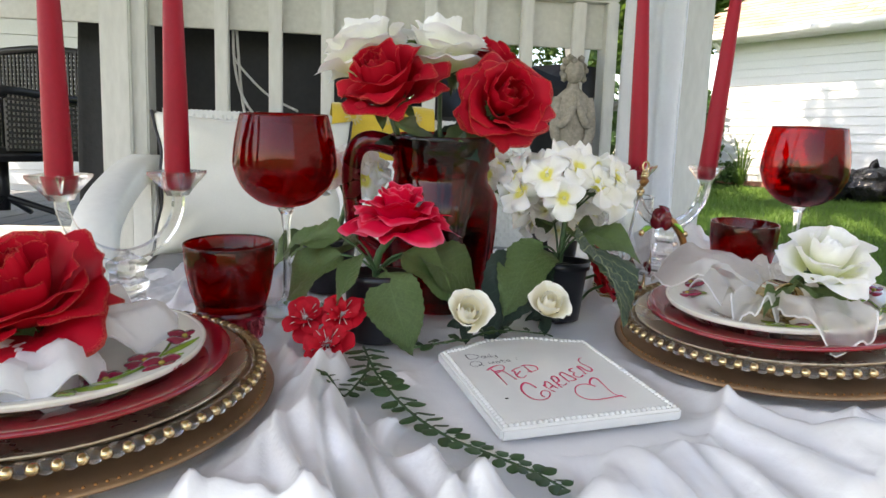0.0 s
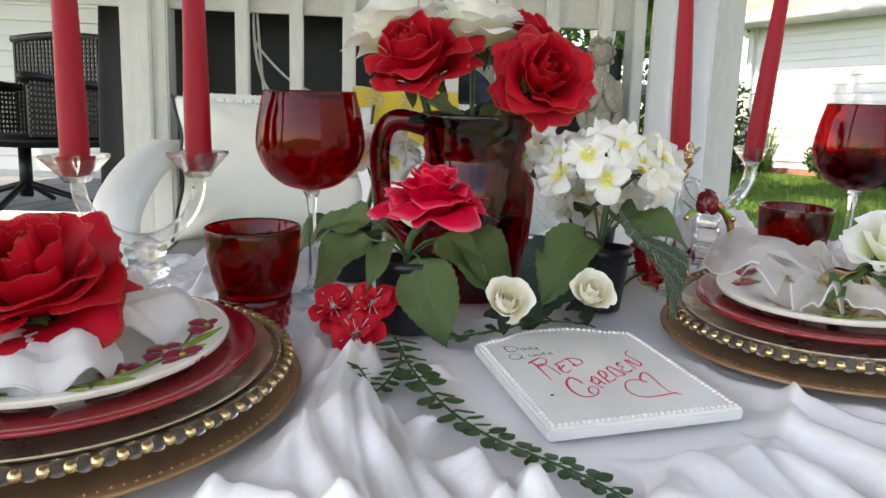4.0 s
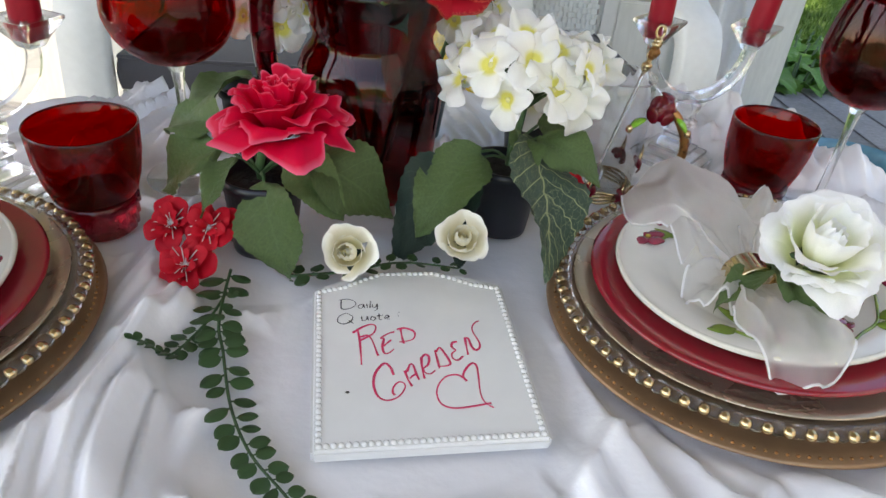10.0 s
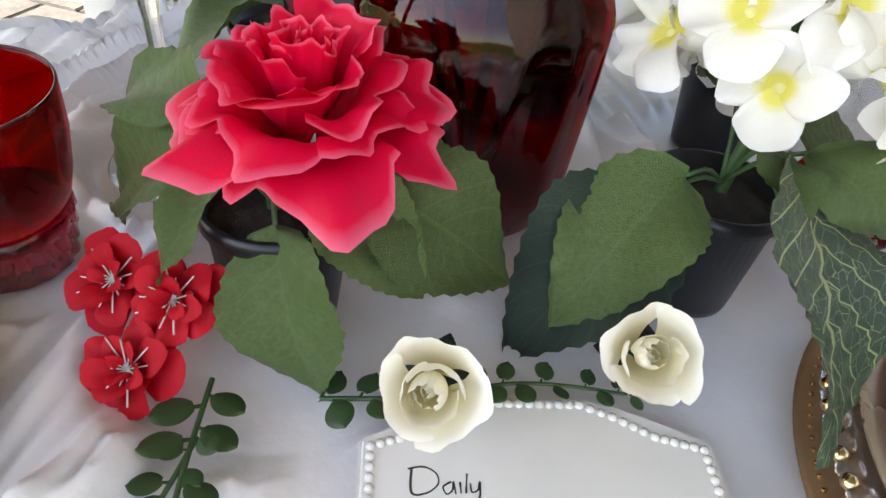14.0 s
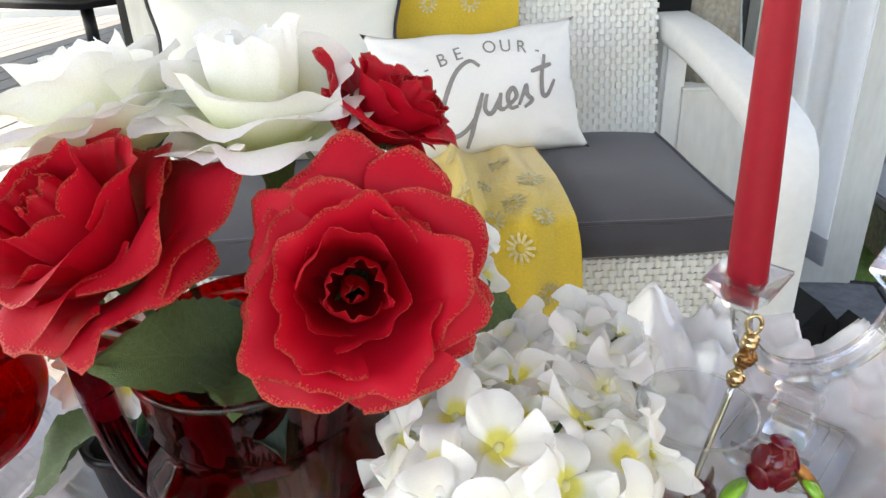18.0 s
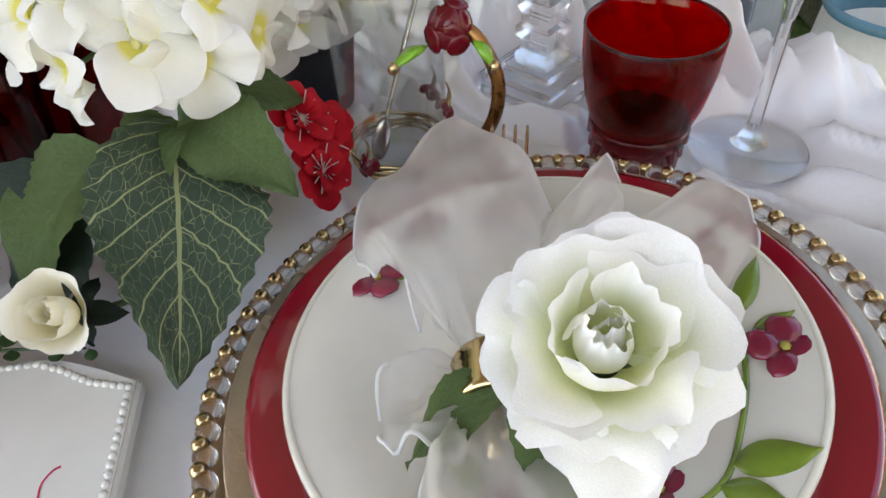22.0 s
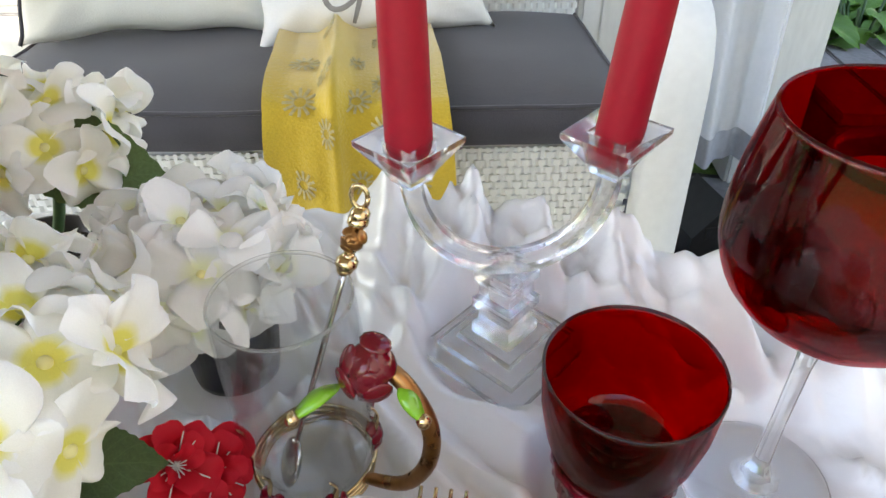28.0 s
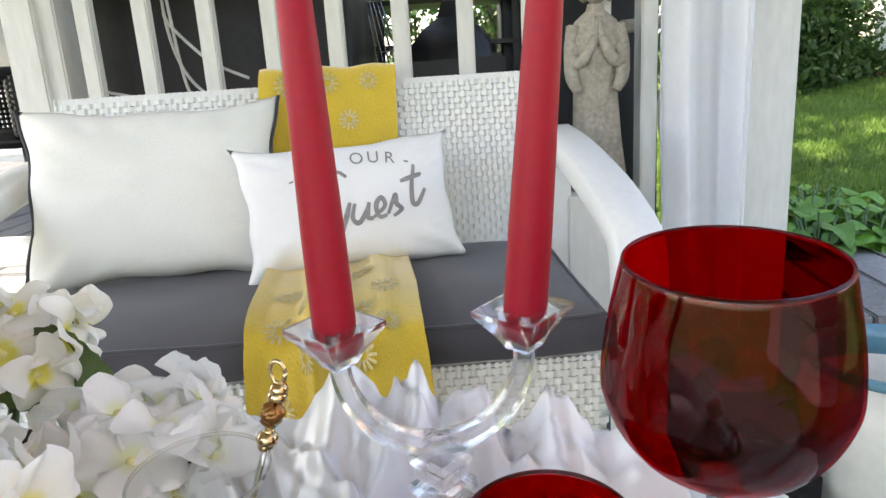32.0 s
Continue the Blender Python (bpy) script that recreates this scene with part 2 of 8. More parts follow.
def half_clear(m, share_clear):
    """Lets part of the light run straight through, as in cut crystal with many small facets."""
    n, ln = m.node_tree.nodes, m.node_tree.links
    tr, ms = n.new("ShaderNodeBsdfTransparent"), n.new("ShaderNodeMixShader")
    ms.inputs[0].default_value = share_clear
    ln.new(n["Principled BSDF"].outputs[0], ms.inputs[1])
    ln.new(tr.outputs[0], ms.inputs[2])
    ln.new(ms.outputs[0], n["Material Output"].inputs[0])
    return m


M = {}
M["cloth"] = mat("satin_cloth", (0.78, 0.785, 0.795), 0.30, sheen=0.15, spec=0.8, var=0.03, scale=5, fine=40, bump=0.0010, bscale=60)
M["cloth"].node_tree.nodes["Principled BSDF"].inputs["Coat Weight"].default_value = 0.5
M["cloth"].node_tree.nodes["Principled BSDF"].inputs["Coat Roughness"].default_value = 0.26
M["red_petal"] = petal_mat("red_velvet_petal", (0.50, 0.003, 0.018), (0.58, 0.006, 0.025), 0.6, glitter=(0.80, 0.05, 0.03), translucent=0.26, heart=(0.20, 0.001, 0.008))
M["white_petal"] = petal_mat("white_silk_petal", (0.95, 0.955, 0.86), (0.955, 0.955, 0.965), 0.5, translucent=0.34, heart=(0.88, 0.91, 0.58), rnd=0.03, wide=0.30, mid=0.66)
M["pink_petal"] = petal_mat("pink_silk_petal", (0.86, 0.005, 0.058), (0.95, 0.16, 0.27), 0.5, mid=0.93, translucent=0.3, heart=(0.50, 0.0, 0.03))
M["cream_petal"] = petal_mat("cream_petal", (0.92, 0.86, 0.64), (0.95, 0.94, 0.87), 0.5, translucent=0.22, heart=(0.84, 0.75, 0.42), rnd=0.03)
M["hyd_petal"] = petal_mat("white_hydrangea_petal", (0.95, 0.94, 0.84), (0.95, 0.95, 0.945), 0.55, translucent=0.36, heart=(0.88, 0.82, 0.20), rnd=0.03, wide=0.26)
M["white_hyd"] = petal_mat("pure_white_hydrangea_petal", (0.95, 0.95, 0.92), (0.955, 0.955, 0.955), 0.55, translucent=0.38, heart=(0.90, 0.92, 0.62), rnd=0.03, wide=0.16)
M["blossom"] = petal_mat("red_blossom_petal", (0.50, 0.005, 0.016), (0.58, 0.008, 0.024), 0.6, translucent=0.2, heart=(0.28, 0.0, 0.01))
M["leaf"] = leaf_mat("green_leaf", (0.095, 0.155, 0.050), (0.125, 0.20, 0.08), rough=0.38)
M["leaf_dark"] = leaf_mat("dark_leaf", (0.020, 0.042, 0.030), (0.05, 0.09, 0.06))
M["leaf_vein"] = leaf_mat("veined_leaf", (0.042, 0.080, 0.048), (0.38, 0.42, 0.20), veins=0.8)
M["fern"] = mat("sprig_leaf", (0.035, 0.085, 0.03), 0.4, var=0.3, scale=60, fine=300, rnd=0.2)
M["stem"] = mat("stem_green", (0.06, 0.13, 0.05), 0.5, var=0.2, scale=60)
M["red_glass"] = pane_mat("ruby_glass", (0.64, 0.008, 0.034), 0.03)
M["pitcher_glass"] = pane_mat("pitcher_glass", (0.56, 0.010, 0.024), 0.04)
M["tumbler_glass"] = pane_mat("bright_ruby_glass", (0.64, 0.009, 0.010), 0.03)
M["dark_red_glass"] = mat("deep_ruby_glass", (0.20, 0.001, 0.008), 0.02, trans=1.0, ior=1.46, var=0.02)
M["crystal"] = half_clear(mat("crystal", (0.985, 0.99, 0.99), 0.01, trans=1.0, ior=1.45, var=0.0), 0.22)
M["glass"] = half_clear(mat("clear_glass", (0.985, 0.985, 0.98), 0.01, trans=1.0, ior=1.35, var=0.0), 0.52)
M["thin_glass"] = pane_mat("thin_glass", (0.965, 0.972, 0.972), 0.08)
M["red_ceramic"] = mat("red_glazed_ceramic", (0.27, 0.008, 0.020), 0.10, coat=0.9, var=0.05)
M["white_ceramic"] = mat("ivory_glazed_ceramic", (0.74, 0.72, 0.65), 0.10, coat=0.9, var=0.03)
M["plate_flower"] = mat("wine_red_glaze", (0.26, 0.012, 0.045), 0.18, coat=0.6, var=0.25, scale=60)
M["plate_leaf"] = mat("green_glaze", (0.17, 0.26, 0.03), 0.2, coat=0.5, var=0.35, scale=80)
M["plate_center"] = mat("olive_glaze", (0.40, 0.33, 0.06), 0.25, var=0.2)
M["gold_plate"] = mat("gold_charger", (0.58, 0.48, 0.35), 0.27, metal=0.7, var=0.1, scale=20, bump=0.0003, bscale=300)
M["brown_charger"] = mat("brown_charger", (0.35, 0.215, 0.12), 0.34, metal=0.55, var=0.15, scale=20)
M["gold"] = mat("gold_metal", (0.68, 0.52, 0.29), 0.14, metal=1.0, var=0.15, scale=80)
M["gold_dark"] = mat("antique_gold", (0.36, 0.17, 0.06), 0.28, metal=0.9, var=0.25, scale=120)
M["steel"] = mat("steel", (0.55, 0.54, 0.52), 0.2, metal=1.0, var=0.08)
M["enamel_red"] = mat("red_enamel", (0.15, 0.002, 0.010), 0.16, coat=0.4, var=0.2, scale=90)
M["enamel_green"] = mat("green_enamel", (0.20, 0.50, 0.03), 0.15, coat=0.8, var=0.2, scale=90)
M["board"] = mat("white_glazed_board", (0.74, 0.75, 0.72), 0.12, coat=0.4, var=0.03)
M["ink_red"] = mat("red_marker", (0.75, 0.04, 0.13), 0.5, var=0.15, scale=200)
M["ink_black"] = mat("black_marker", (0.03, 0.03, 0.035), 0.5)
M["wax"] = mat("red_wax", (0.34, 0.004, 0.018), 0.5, spec=0.35, var=0.08, scale=30, fine=200, sss=0.06, bump=0.0006, bscale=80)
M["pot"] = mat("black_plastic", (0.012, 0.013, 0.018), 0.32, var=0.2)
M["soil"] = mat("soil", (0.035, 0.03, 0.025), 0.95, var=0.5, scale=60, bump=0.004, bscale=160)
M["organza"] = mat("white_organza", (0.95, 0.94, 0.93), 0.5, var=0.05, translucent=0.5, alpha=0.26, bump=0.0005, bscale=60)
M["napkin"] = mat("white_napkin", (0.84, 0.84, 0.84), 0.7, var=0.05, translucent=0.25, bump=0.0008, bscale=90)
M["resin"] = mat("white_resin", (0.74, 0.75, 0.73), 0.42, var=0.05, scale=4, bump=0.0006, bscale=40)
M["wicker"] = mat("white_resin_wicker", (0.74, 0.75, 0.72), 0.45, var=0.08, scale=6, fine=40)
M["cushion"] = mat("charcoal_canvas", (0.056, 0.054, 0.064), 0.8, var=0.14, scale=6, fine=500, bump=0.0008, bscale=400, sheen=0.2)
M["pillow"] = mat("ivory_canvas", (0.76, 0.76, 0.70), 0.85, var=0.05, scale=8, fine=400, bump=0.0008, bscale=350)
M["pillow_white"] = mat("white_canvas", (0.80, 0.80, 0.79), 0.85, var=0.05, scale=8, fine=400, bump=0.0008, bscale=350)
M["piping"] = mat("dark_piping", (0.045, 0.045, 0.055), 0.7)
M["print"] = mat("grey_print", (0.27, 0.255, 0.25), 0.8, var=0.15, scale=60)
M["blanket"] = mat("yellow_fleece", (0.62, 0.43, 0.035), 0.85, sheen=0.6, var=0.12, scale=14, fine=300, bump=0.002, bscale=220)
M["silver_print"] = mat("silver_foil", (0.58, 0.50, 0.26), 0.4, metal=0.35, var=0.25, scale=120)
M["paint"] = mat("white_painted_wood", (0.66, 0.66, 0.62), 0.6, var=0.10, scale=5, fine=60, bump=0.0012, bscale=60, stretch=(1, 1, 0.25))
M["fence_board"] = mat("aged_white_panel", (0.60, 0.60, 0.55), 0.65, var=0.10, scale=4, bump=0.001, bscale=40)
M["stone"] = mat("cast_stone", (0.36, 0.33, 0.28), 0.85, var=0.3, scale=14, fine=90, bump=0.003, bscale=70)
M["tarp"] = mat("black_tarp", (0.012, 0.012, 0.014), 0.55, var=0.3, scale=5, bump=0.01, bscale=9)
M["dark_metal"] = mat("dark_metal", (0.02, 0.02, 0.022), 0.4, metal=0.3, var=0.2)
M["cable"] = mat("white_cable", (0.6, 0.6, 0.58), 0.5)
M["deck"] = mat("grey_painted_deck", (0.20, 0.21, 0.23), 0.6, var=0.2, scale=5, fine=50, bump=0.002, bscale=50, stretch=(1, 0.2, 1), rnd=0.12)
M["old_board"] = mat("weathered_board", (0.30, 0.29, 0.29), 0.8, var=0.25, scale=5, fine=60, bump=0.003, bscale=60, rnd=0.15)
M["moss"] = mat("mossy_wood", (0.20, 0.19, 0.12), 0.9, var=0.4, scale=8, bump=0.004, bscale=40)
M["lawn"] = mat("lawn", (0.09, 0.16, 0.025), 0.9, var=0.4, scale=1.2, fine=30, bump=0.03, bscale=60)
M["blade"] = mat("grass_blade", (0.11, 0.21, 0.03), 0.6, var=0.35, scale=2, translucent=0.3)
M["mulch"] = mat("dark_mulch", (0.05, 0.042, 0.04), 0.95, var=0.5, scale=14, bump=0.02, bscale=50)
M["patio"] = mat("patio_concrete", (0.15, 0.15, 0.155), 0.85, var=0.3, scale=3, fine=40, bump=0.004, bscale=40)
M["siding"] = mat("white_vinyl_siding", (0.76, 0.77, 0.77), 0.5, var=0.04, scale=2)
M["shingle"] = mat("tan_shingle", (0.46, 0.34, 0.26), 0.9, var=0.2, scale=9, fine=160, bump=0.004, bscale=120, rnd=0.22)
M["brick"] = mat("red_brick", (0.30, 0.14, 0.10), 0.9, var=0.25, scale=9, rnd=0.2)
M["bin_green"] = mat("green_bin_plastic", (0.045, 0.085, 0.065), 0.45, var=0.12)
M["bin_blue"] = mat("blue_bin_plastic", (0.025, 0.04, 0.10), 0.45, var=0.12)
M["bag"] = mat("black_bin_bag", (0.012, 0.012, 0.014), 0.22, var=0.2, bump=0.03, bscale=9)
M["curtain"] = mat("white_sheer_curtain", (0.90, 0.905, 0.93), 0.7, var=0.03, translucent=0.5, sheen=0.2)
M["hosta"] = leaf_mat("hosta_leaf", (0.12, 0.30, 0.04), (0.22, 0.42, 0.10), veins=0.4, rough=0.4)
M["tree_leaf"] = mat("tree_leaf", (0.13, 0.23, 0.035), 0.55, var=0.4, scale=1.5, fine=9, translucent=0.4)
M["hedge_leaf"] = mat("hedge_leaf", (0.06, 0.13, 0.03), 0.55, var=0.4, scale=3, fine=20, translucent=0.25)
M["bark"] = mat("bark", (0.09, 0.07, 0.05), 0.95, var=0.4, scale=9, bump=0.02, bscale=30)
M["planter"] = mat("cream_planter", (0.72, 0.72, 0.66), 0.45, var=0.06)
M["planter_blue"] = mat("blue_glazed_rim", (0.10, 0.26, 0.34), 0.3, coat=0.3, var=0.15)
M["window"] = mat("window_glass", (0.10, 0.12, 0.14), 0.05, var=0.1, spec=0.8)
M["canopy"] = mat("canopy_fabric", (0.40, 0.36, 0.31), 0.8, var=0.05, translucent=0.06)


# ---- building helpers ----
def obj(name, bm, material, smooth=True, matrix=None):
    me = bpy.data.meshes.new(name)
    bm.normal_update()
    bm.to_mesh(me)
    bm.free()
    me.polygons.foreach_set("use_smooth", [smooth] * len(me.polygons))
    for m in material if isinstance(material, (list, tuple)) else [material]:
        me.materials.append(m)
    ob = new(name, me)
    if matrix is not None:
        ob.matrix_world = matrix
    return ob


def thing(name, matrix, label, category, group="", kind=""):
    ob = new(name)
    ob.empty_display_size = 0.05
    ob.matrix_basis = matrix
    return tagged(ob, label, category, group, kind)


def part(name, bm, material, parent, label="", smooth=True, matrix=None):
    ob = obj(name, bm, material, smooth)
    ob.parent = parent
    if matrix is not None:
        ob.matrix_basis = matrix
    if label:
        ob["label"] = label
    return ob


def share(name, me, parent, matrix, label=""):
    ob = new(name, me)
    ob.parent = parent
    ob.matrix_basis = matrix
    if label:
        ob["label"] = label
    return ob


def mesh_of(name, bm, material, smooth=True):
    me = bpy.data.meshes.new(name)
    bm.normal_update()
    bm.to_mesh(me)
    bm.free()
    me.polygons.foreach_set("use_smooth", [smooth] * len(me.polygons))
    me.materials.append(material)
    return me


def box(bm, x0, x1, y0, y1, z0, z1, bevel=0.0, m=None):
    mm = Matrix.Translation(((x0 + x1) / 2, (y0 + y1) / 2, (z0 + z1) / 2)) @ Matrix.Diagonal((x1 - x0, y1 - y0, z1 - z0, 1))
    r = bmesh.ops.create_cube(bm, size=1, matrix=(m or Matrix()) @ mm)
    if bevel:
        es = list({e for v in r["verts"] for e in v.link_edges})
        bmesh.ops.bevel(bm, geom=es, offset=bevel, segments=2, affect="EDGES", clamp_overlap=True)
    return bm


def boxed(*a, **k):
    return box(bmesh.new(), *a, **k)


def lathe(profile, seg=48, bm=None, m=None, wave=None):
    """Turn a list of (radius, height) round the z axis. wave(angle, radius, height) changes the radius."""
    bm = bm or bmesh.new()
    m = m or Matrix()
    rings = []
    for r, z in profile:
        if r < 1e-5:
            rings.append([bm.verts.new(m @ Vector((0, 0, z)))])
            continue
        ring = []
        for i in range(seg):
            a = 2 * math.pi * i / seg
            rr = wave(a, r, z) if wave else r
            ring.append(bm.verts.new(m @ Vector((rr * math.cos(a), rr * math.sin(a), z))))
        rings.append(ring)
    for p, q in zip(rings, rings[1:]):
        for i in range(seg):
            j = (i + 1) % seg
            if len(p) == 1 and len(q) == 1:
                continue
            if len(p) == 1:
                bm.faces.new((p[0], q[i], q[j]))
            elif len(q) == 1:
                bm.faces.new((p[i], q[0], p[j]))
            else:
                bm.faces.new((p[i], q[i], q[j], p[j]))
    bmesh.ops.recalc_face_normals(bm, faces=bm.faces)
    return bm


def smooth_path(pts, n):
    """A smooth line of n points through the given ones."""
    pts = [Vector(p) for p in pts]
    out = []
    segs = len(pts) - 1
    for k in range(n):
        s = k / (n - 1) * segs
        i = min(int(s), segs - 1)
        f = s - i
        p0, p1, p2, p3 = pts[max(i - 1, 0)], pts[i], pts[i + 1], pts[min(i + 2, segs)]
        out.append(0.5 * (2 * p1 + (p2 - p0) * f + (2 * p0 - 5 * p1 + 4 * p2 - p3) * f * f + (3 * p1 - p0 - 3 * p2 + p3) * f ** 3))
    return out


def tube(pts, radius, seg=8, bm=None, n=None, closed=False, flat=1.0):
    """A round bar along a line; radius is a number or a function of 0..1."""
    bm = bm or bmesh.new()
    line = smooth_path(pts, n) if n else [Vector(p) for p in pts]
    rf = radius if callable(radius) else (lambda s: radius)
    rings = []
    up = Vector((0, 0, 1))
    for i, p in enumerate(line):
        d = (line[min(i + 1, len(line) - 1)] - line[max(i - 1, 0)])
        d = d.normalized() if d.length > 1e-9 else Vector((0, 0, 1))
        if abs(d.dot(up)) > 0.98:
            up = Vector((0, 1, 0))
        s = d.cross(up).normalized()
        w = s.cross(d)
        up = w
        r = rf(i / (len(line) - 1))
        rings.append([bm.verts.new(p + r * (math.cos(2 * math.pi * k / seg) * s + flat * math.sin(2 * math.pi * k / seg) * w)) for k in range(seg)])
    for a, b in zip(rings, rings[1:]):
        for k in range(seg):
            bm.faces.new((a[k], a[(k + 1) % seg], b[(k + 1) % seg], b[k]))
    if not closed:
        bm.faces.new(rings[0][::-1])
        bm.faces.new(rings[-1])
    bmesh.ops.recalc_face_normals(bm, faces=bm.faces)
    return bm


def ball(bm, c, r, sub=2, sq=(1, 1, 1)):
    bmesh.ops.create_icosphere(bm, subdivisions=sub, radius=1, matrix=Matrix.Translation(c) @ Matrix.Diagonal((r * sq[0], r * sq[1], r * sq[2], 1)))
    return bm


def sheet(f, nu, nv, bm=None, uv=True):
    """A surface over u, v in 0..1, with its own u, v as UV map."""
    bm = bm or bmesh.new()
    lay = bm.loops.layers.uv.verify() if uv else None
    g = [[bm.verts.new(f(i / nu, j / nv)) for i in range(nu + 1)] for j in range(nv + 1)]
    for j in range(nv):
        for i in range(nu):
            fc = bm.faces.new((g[j][i], g[j][i + 1], g[j + 1][i + 1], g[j + 1][i]))
            if uv:
                for l, (a, b) in zip(fc.loops, ((i, j), (i + 1, j), (i + 1, j + 1), (i, j + 1))):
                    l[lay].uv = (a / nu, b / nv)
    return bm


def petal(width=1.0, cup=0.5, curl=0.35, ruffle=0.06, seed=0, notch=0.0, nu=18, nv=8, foot=0.12, point=0.0):
    """A rounded petal 1 long from its foot at the origin along +y, hollow side up, rim rolled outwards (down)."""
    rg = random.Random(seed)
    p1, p2, p3 = rg.uniform(0, 6), rg.uniform(0, 6), rg.uniform(0, 6)
    k1, k2 = rg.choice((1.6, 2.3)), rg.choice((4, 5, 6))
    lean = rg.uniform(-0.08, 0.08)

    def f(u, v):
        s = (u - 0.5) * 2
        a = s * 2.35
        tip = 1 - notch * math.exp(-(s / 0.16) ** 2) + point * math.exp(-(s / 0.16) ** 2)
        tip += ruffle * 0.35 * math.sin(k2 * s * 1.3 + p1)
        ox, oy = 0.5 * width * math.sin(a) * (0.94 + 0.06 * math.cos(2 * a)), 0.56 + 0.44 * math.cos(a) * tip
        w = v ** 1.05
        x = foot * 0.5 * s * (1 - w) + ox * w + lean * w * w
        y = oy * w
        sx = x * 2
        z = cup * (0.36 * sx * sx * min(1, y * 1.6) + 0.34 * math.sin(1.9 * y))
        roll = max(0, v - 0.55) / 0.45
        r2 = curl * roll * roll * (0.65 + 0.35 * math.cos(1.7 * s + p2))
        z -= r2
        x -= 0.30 * r2 * math.sin(a)
        y -= 0.30 * r2 * max(0, math.cos(a))
        z += ruffle * v * v * (math.sin(k1 * a + p2) + 0.7 * math.sin(k2 * s * 1.7 + p3) + 0.45 * v * math.sin(2.3 * k2 * s + p1))
        z += 0.012 * v * math.sin(23 * s + p1)
        return Vector((x, y, z))

    return sheet(f, nu, nv)


def leaf_shape(width=0.6, fold=0.25, droop=0.3, wave=0.03, seed=0, teeth=0.008, nu=8, nv=26):
    """A leaf 1 long from its stalk at the origin along +y."""
    rg = random.Random(seed)
    p1 = rg.uniform(0, 6)

    def f(u, v):
        s = (u - 0.5) * 2
        w = width * 0.5 * (math.sin(math.pi * min(1, v ** 0.72)) ** 0.85 if 0 < v < 1 else 0)
        w += teeth * (1 if round(v * nv) % 2 else -1) * abs(s) ** 3 * (0 < v < 0.95)
        x = s * w
        z = fold * abs(s) * w - droop * v * v + wave * math.sin(9 * v + p1 + 2 * s) * abs(s) + 0.026 * abs(math.sin(22 * (v - 0.3 * abs(s)))) * math.sin(math.pi * v)
        return Vector((x, v * (1 - 0.12 * droop * v), z))

    return sheet(f, nu, nv)


def aim(loc, way, spin=0.0, size=1.0):
    """A pose at loc whose z axis looks along way."""
    q = Vector(way).to_track_quat("Z", "Y").to_matrix().to_4x4()
    return Matrix.Translation(loc) @ q @ Matrix.Rotation(spin, 4, "Z") @ Matrix.Scale(size, 4)


def text_mesh(word, size, extrude=0.0004, shear=0.0, thin=0.0, space=1.0):
    cu = bpy.data.curves.new("lettering", "FONT")
    cu.body, cu.size, cu.extrude, cu.shear, cu.offset, cu.space_character = word, size, extrude, shear, thin, space
    cu.align_x = "CENTER"
    ob = bpy.data.objects.new("lettering", cu)
    me = bpy.data.meshes.new_from_object(ob)
    bpy.data.objects.remove(ob)
    return me


SLOPE = 0.0773
TILT = Matrix.Rotation(math.atan(SLOPE), 4, "X")


def table_z(y):
    """The cloth's height: the table stands a little out of level."""
    return 0.757 - (0.93 - y) * SLOPE


def on_table(x, y, turn=0.0, lift=0.0, size=1.0):
    return Matrix.Translation((x, y, table_z(y))) @ TILT @ Matrix.Translation((0, 0, lift)) @ Matrix.Rotation(radians(turn), 4, "Z") @ Matrix.Scale(size, 4)


BENCH = Matrix.Translation((-0.226, 2.344, -0.004)) @ Matrix.Rotation(radians(9.4), 4, "Z") @ Matrix.Scale(1.092, 4)
SOFA = Matrix.Translation((-0.226, 2.344, -0.004)) @ Matrix.Rotation(radians(16.4), 4, "Z") @ Matrix.Scale(1.092, 4)
GROUND = 0.06


# ---- ground, lawn and garden ----
def ground_z(x, y):
    d = math.hypot(x - 0.2, y)
    return GROUND + 0.075 * max(0.0, min(d, 14) - 4.0)


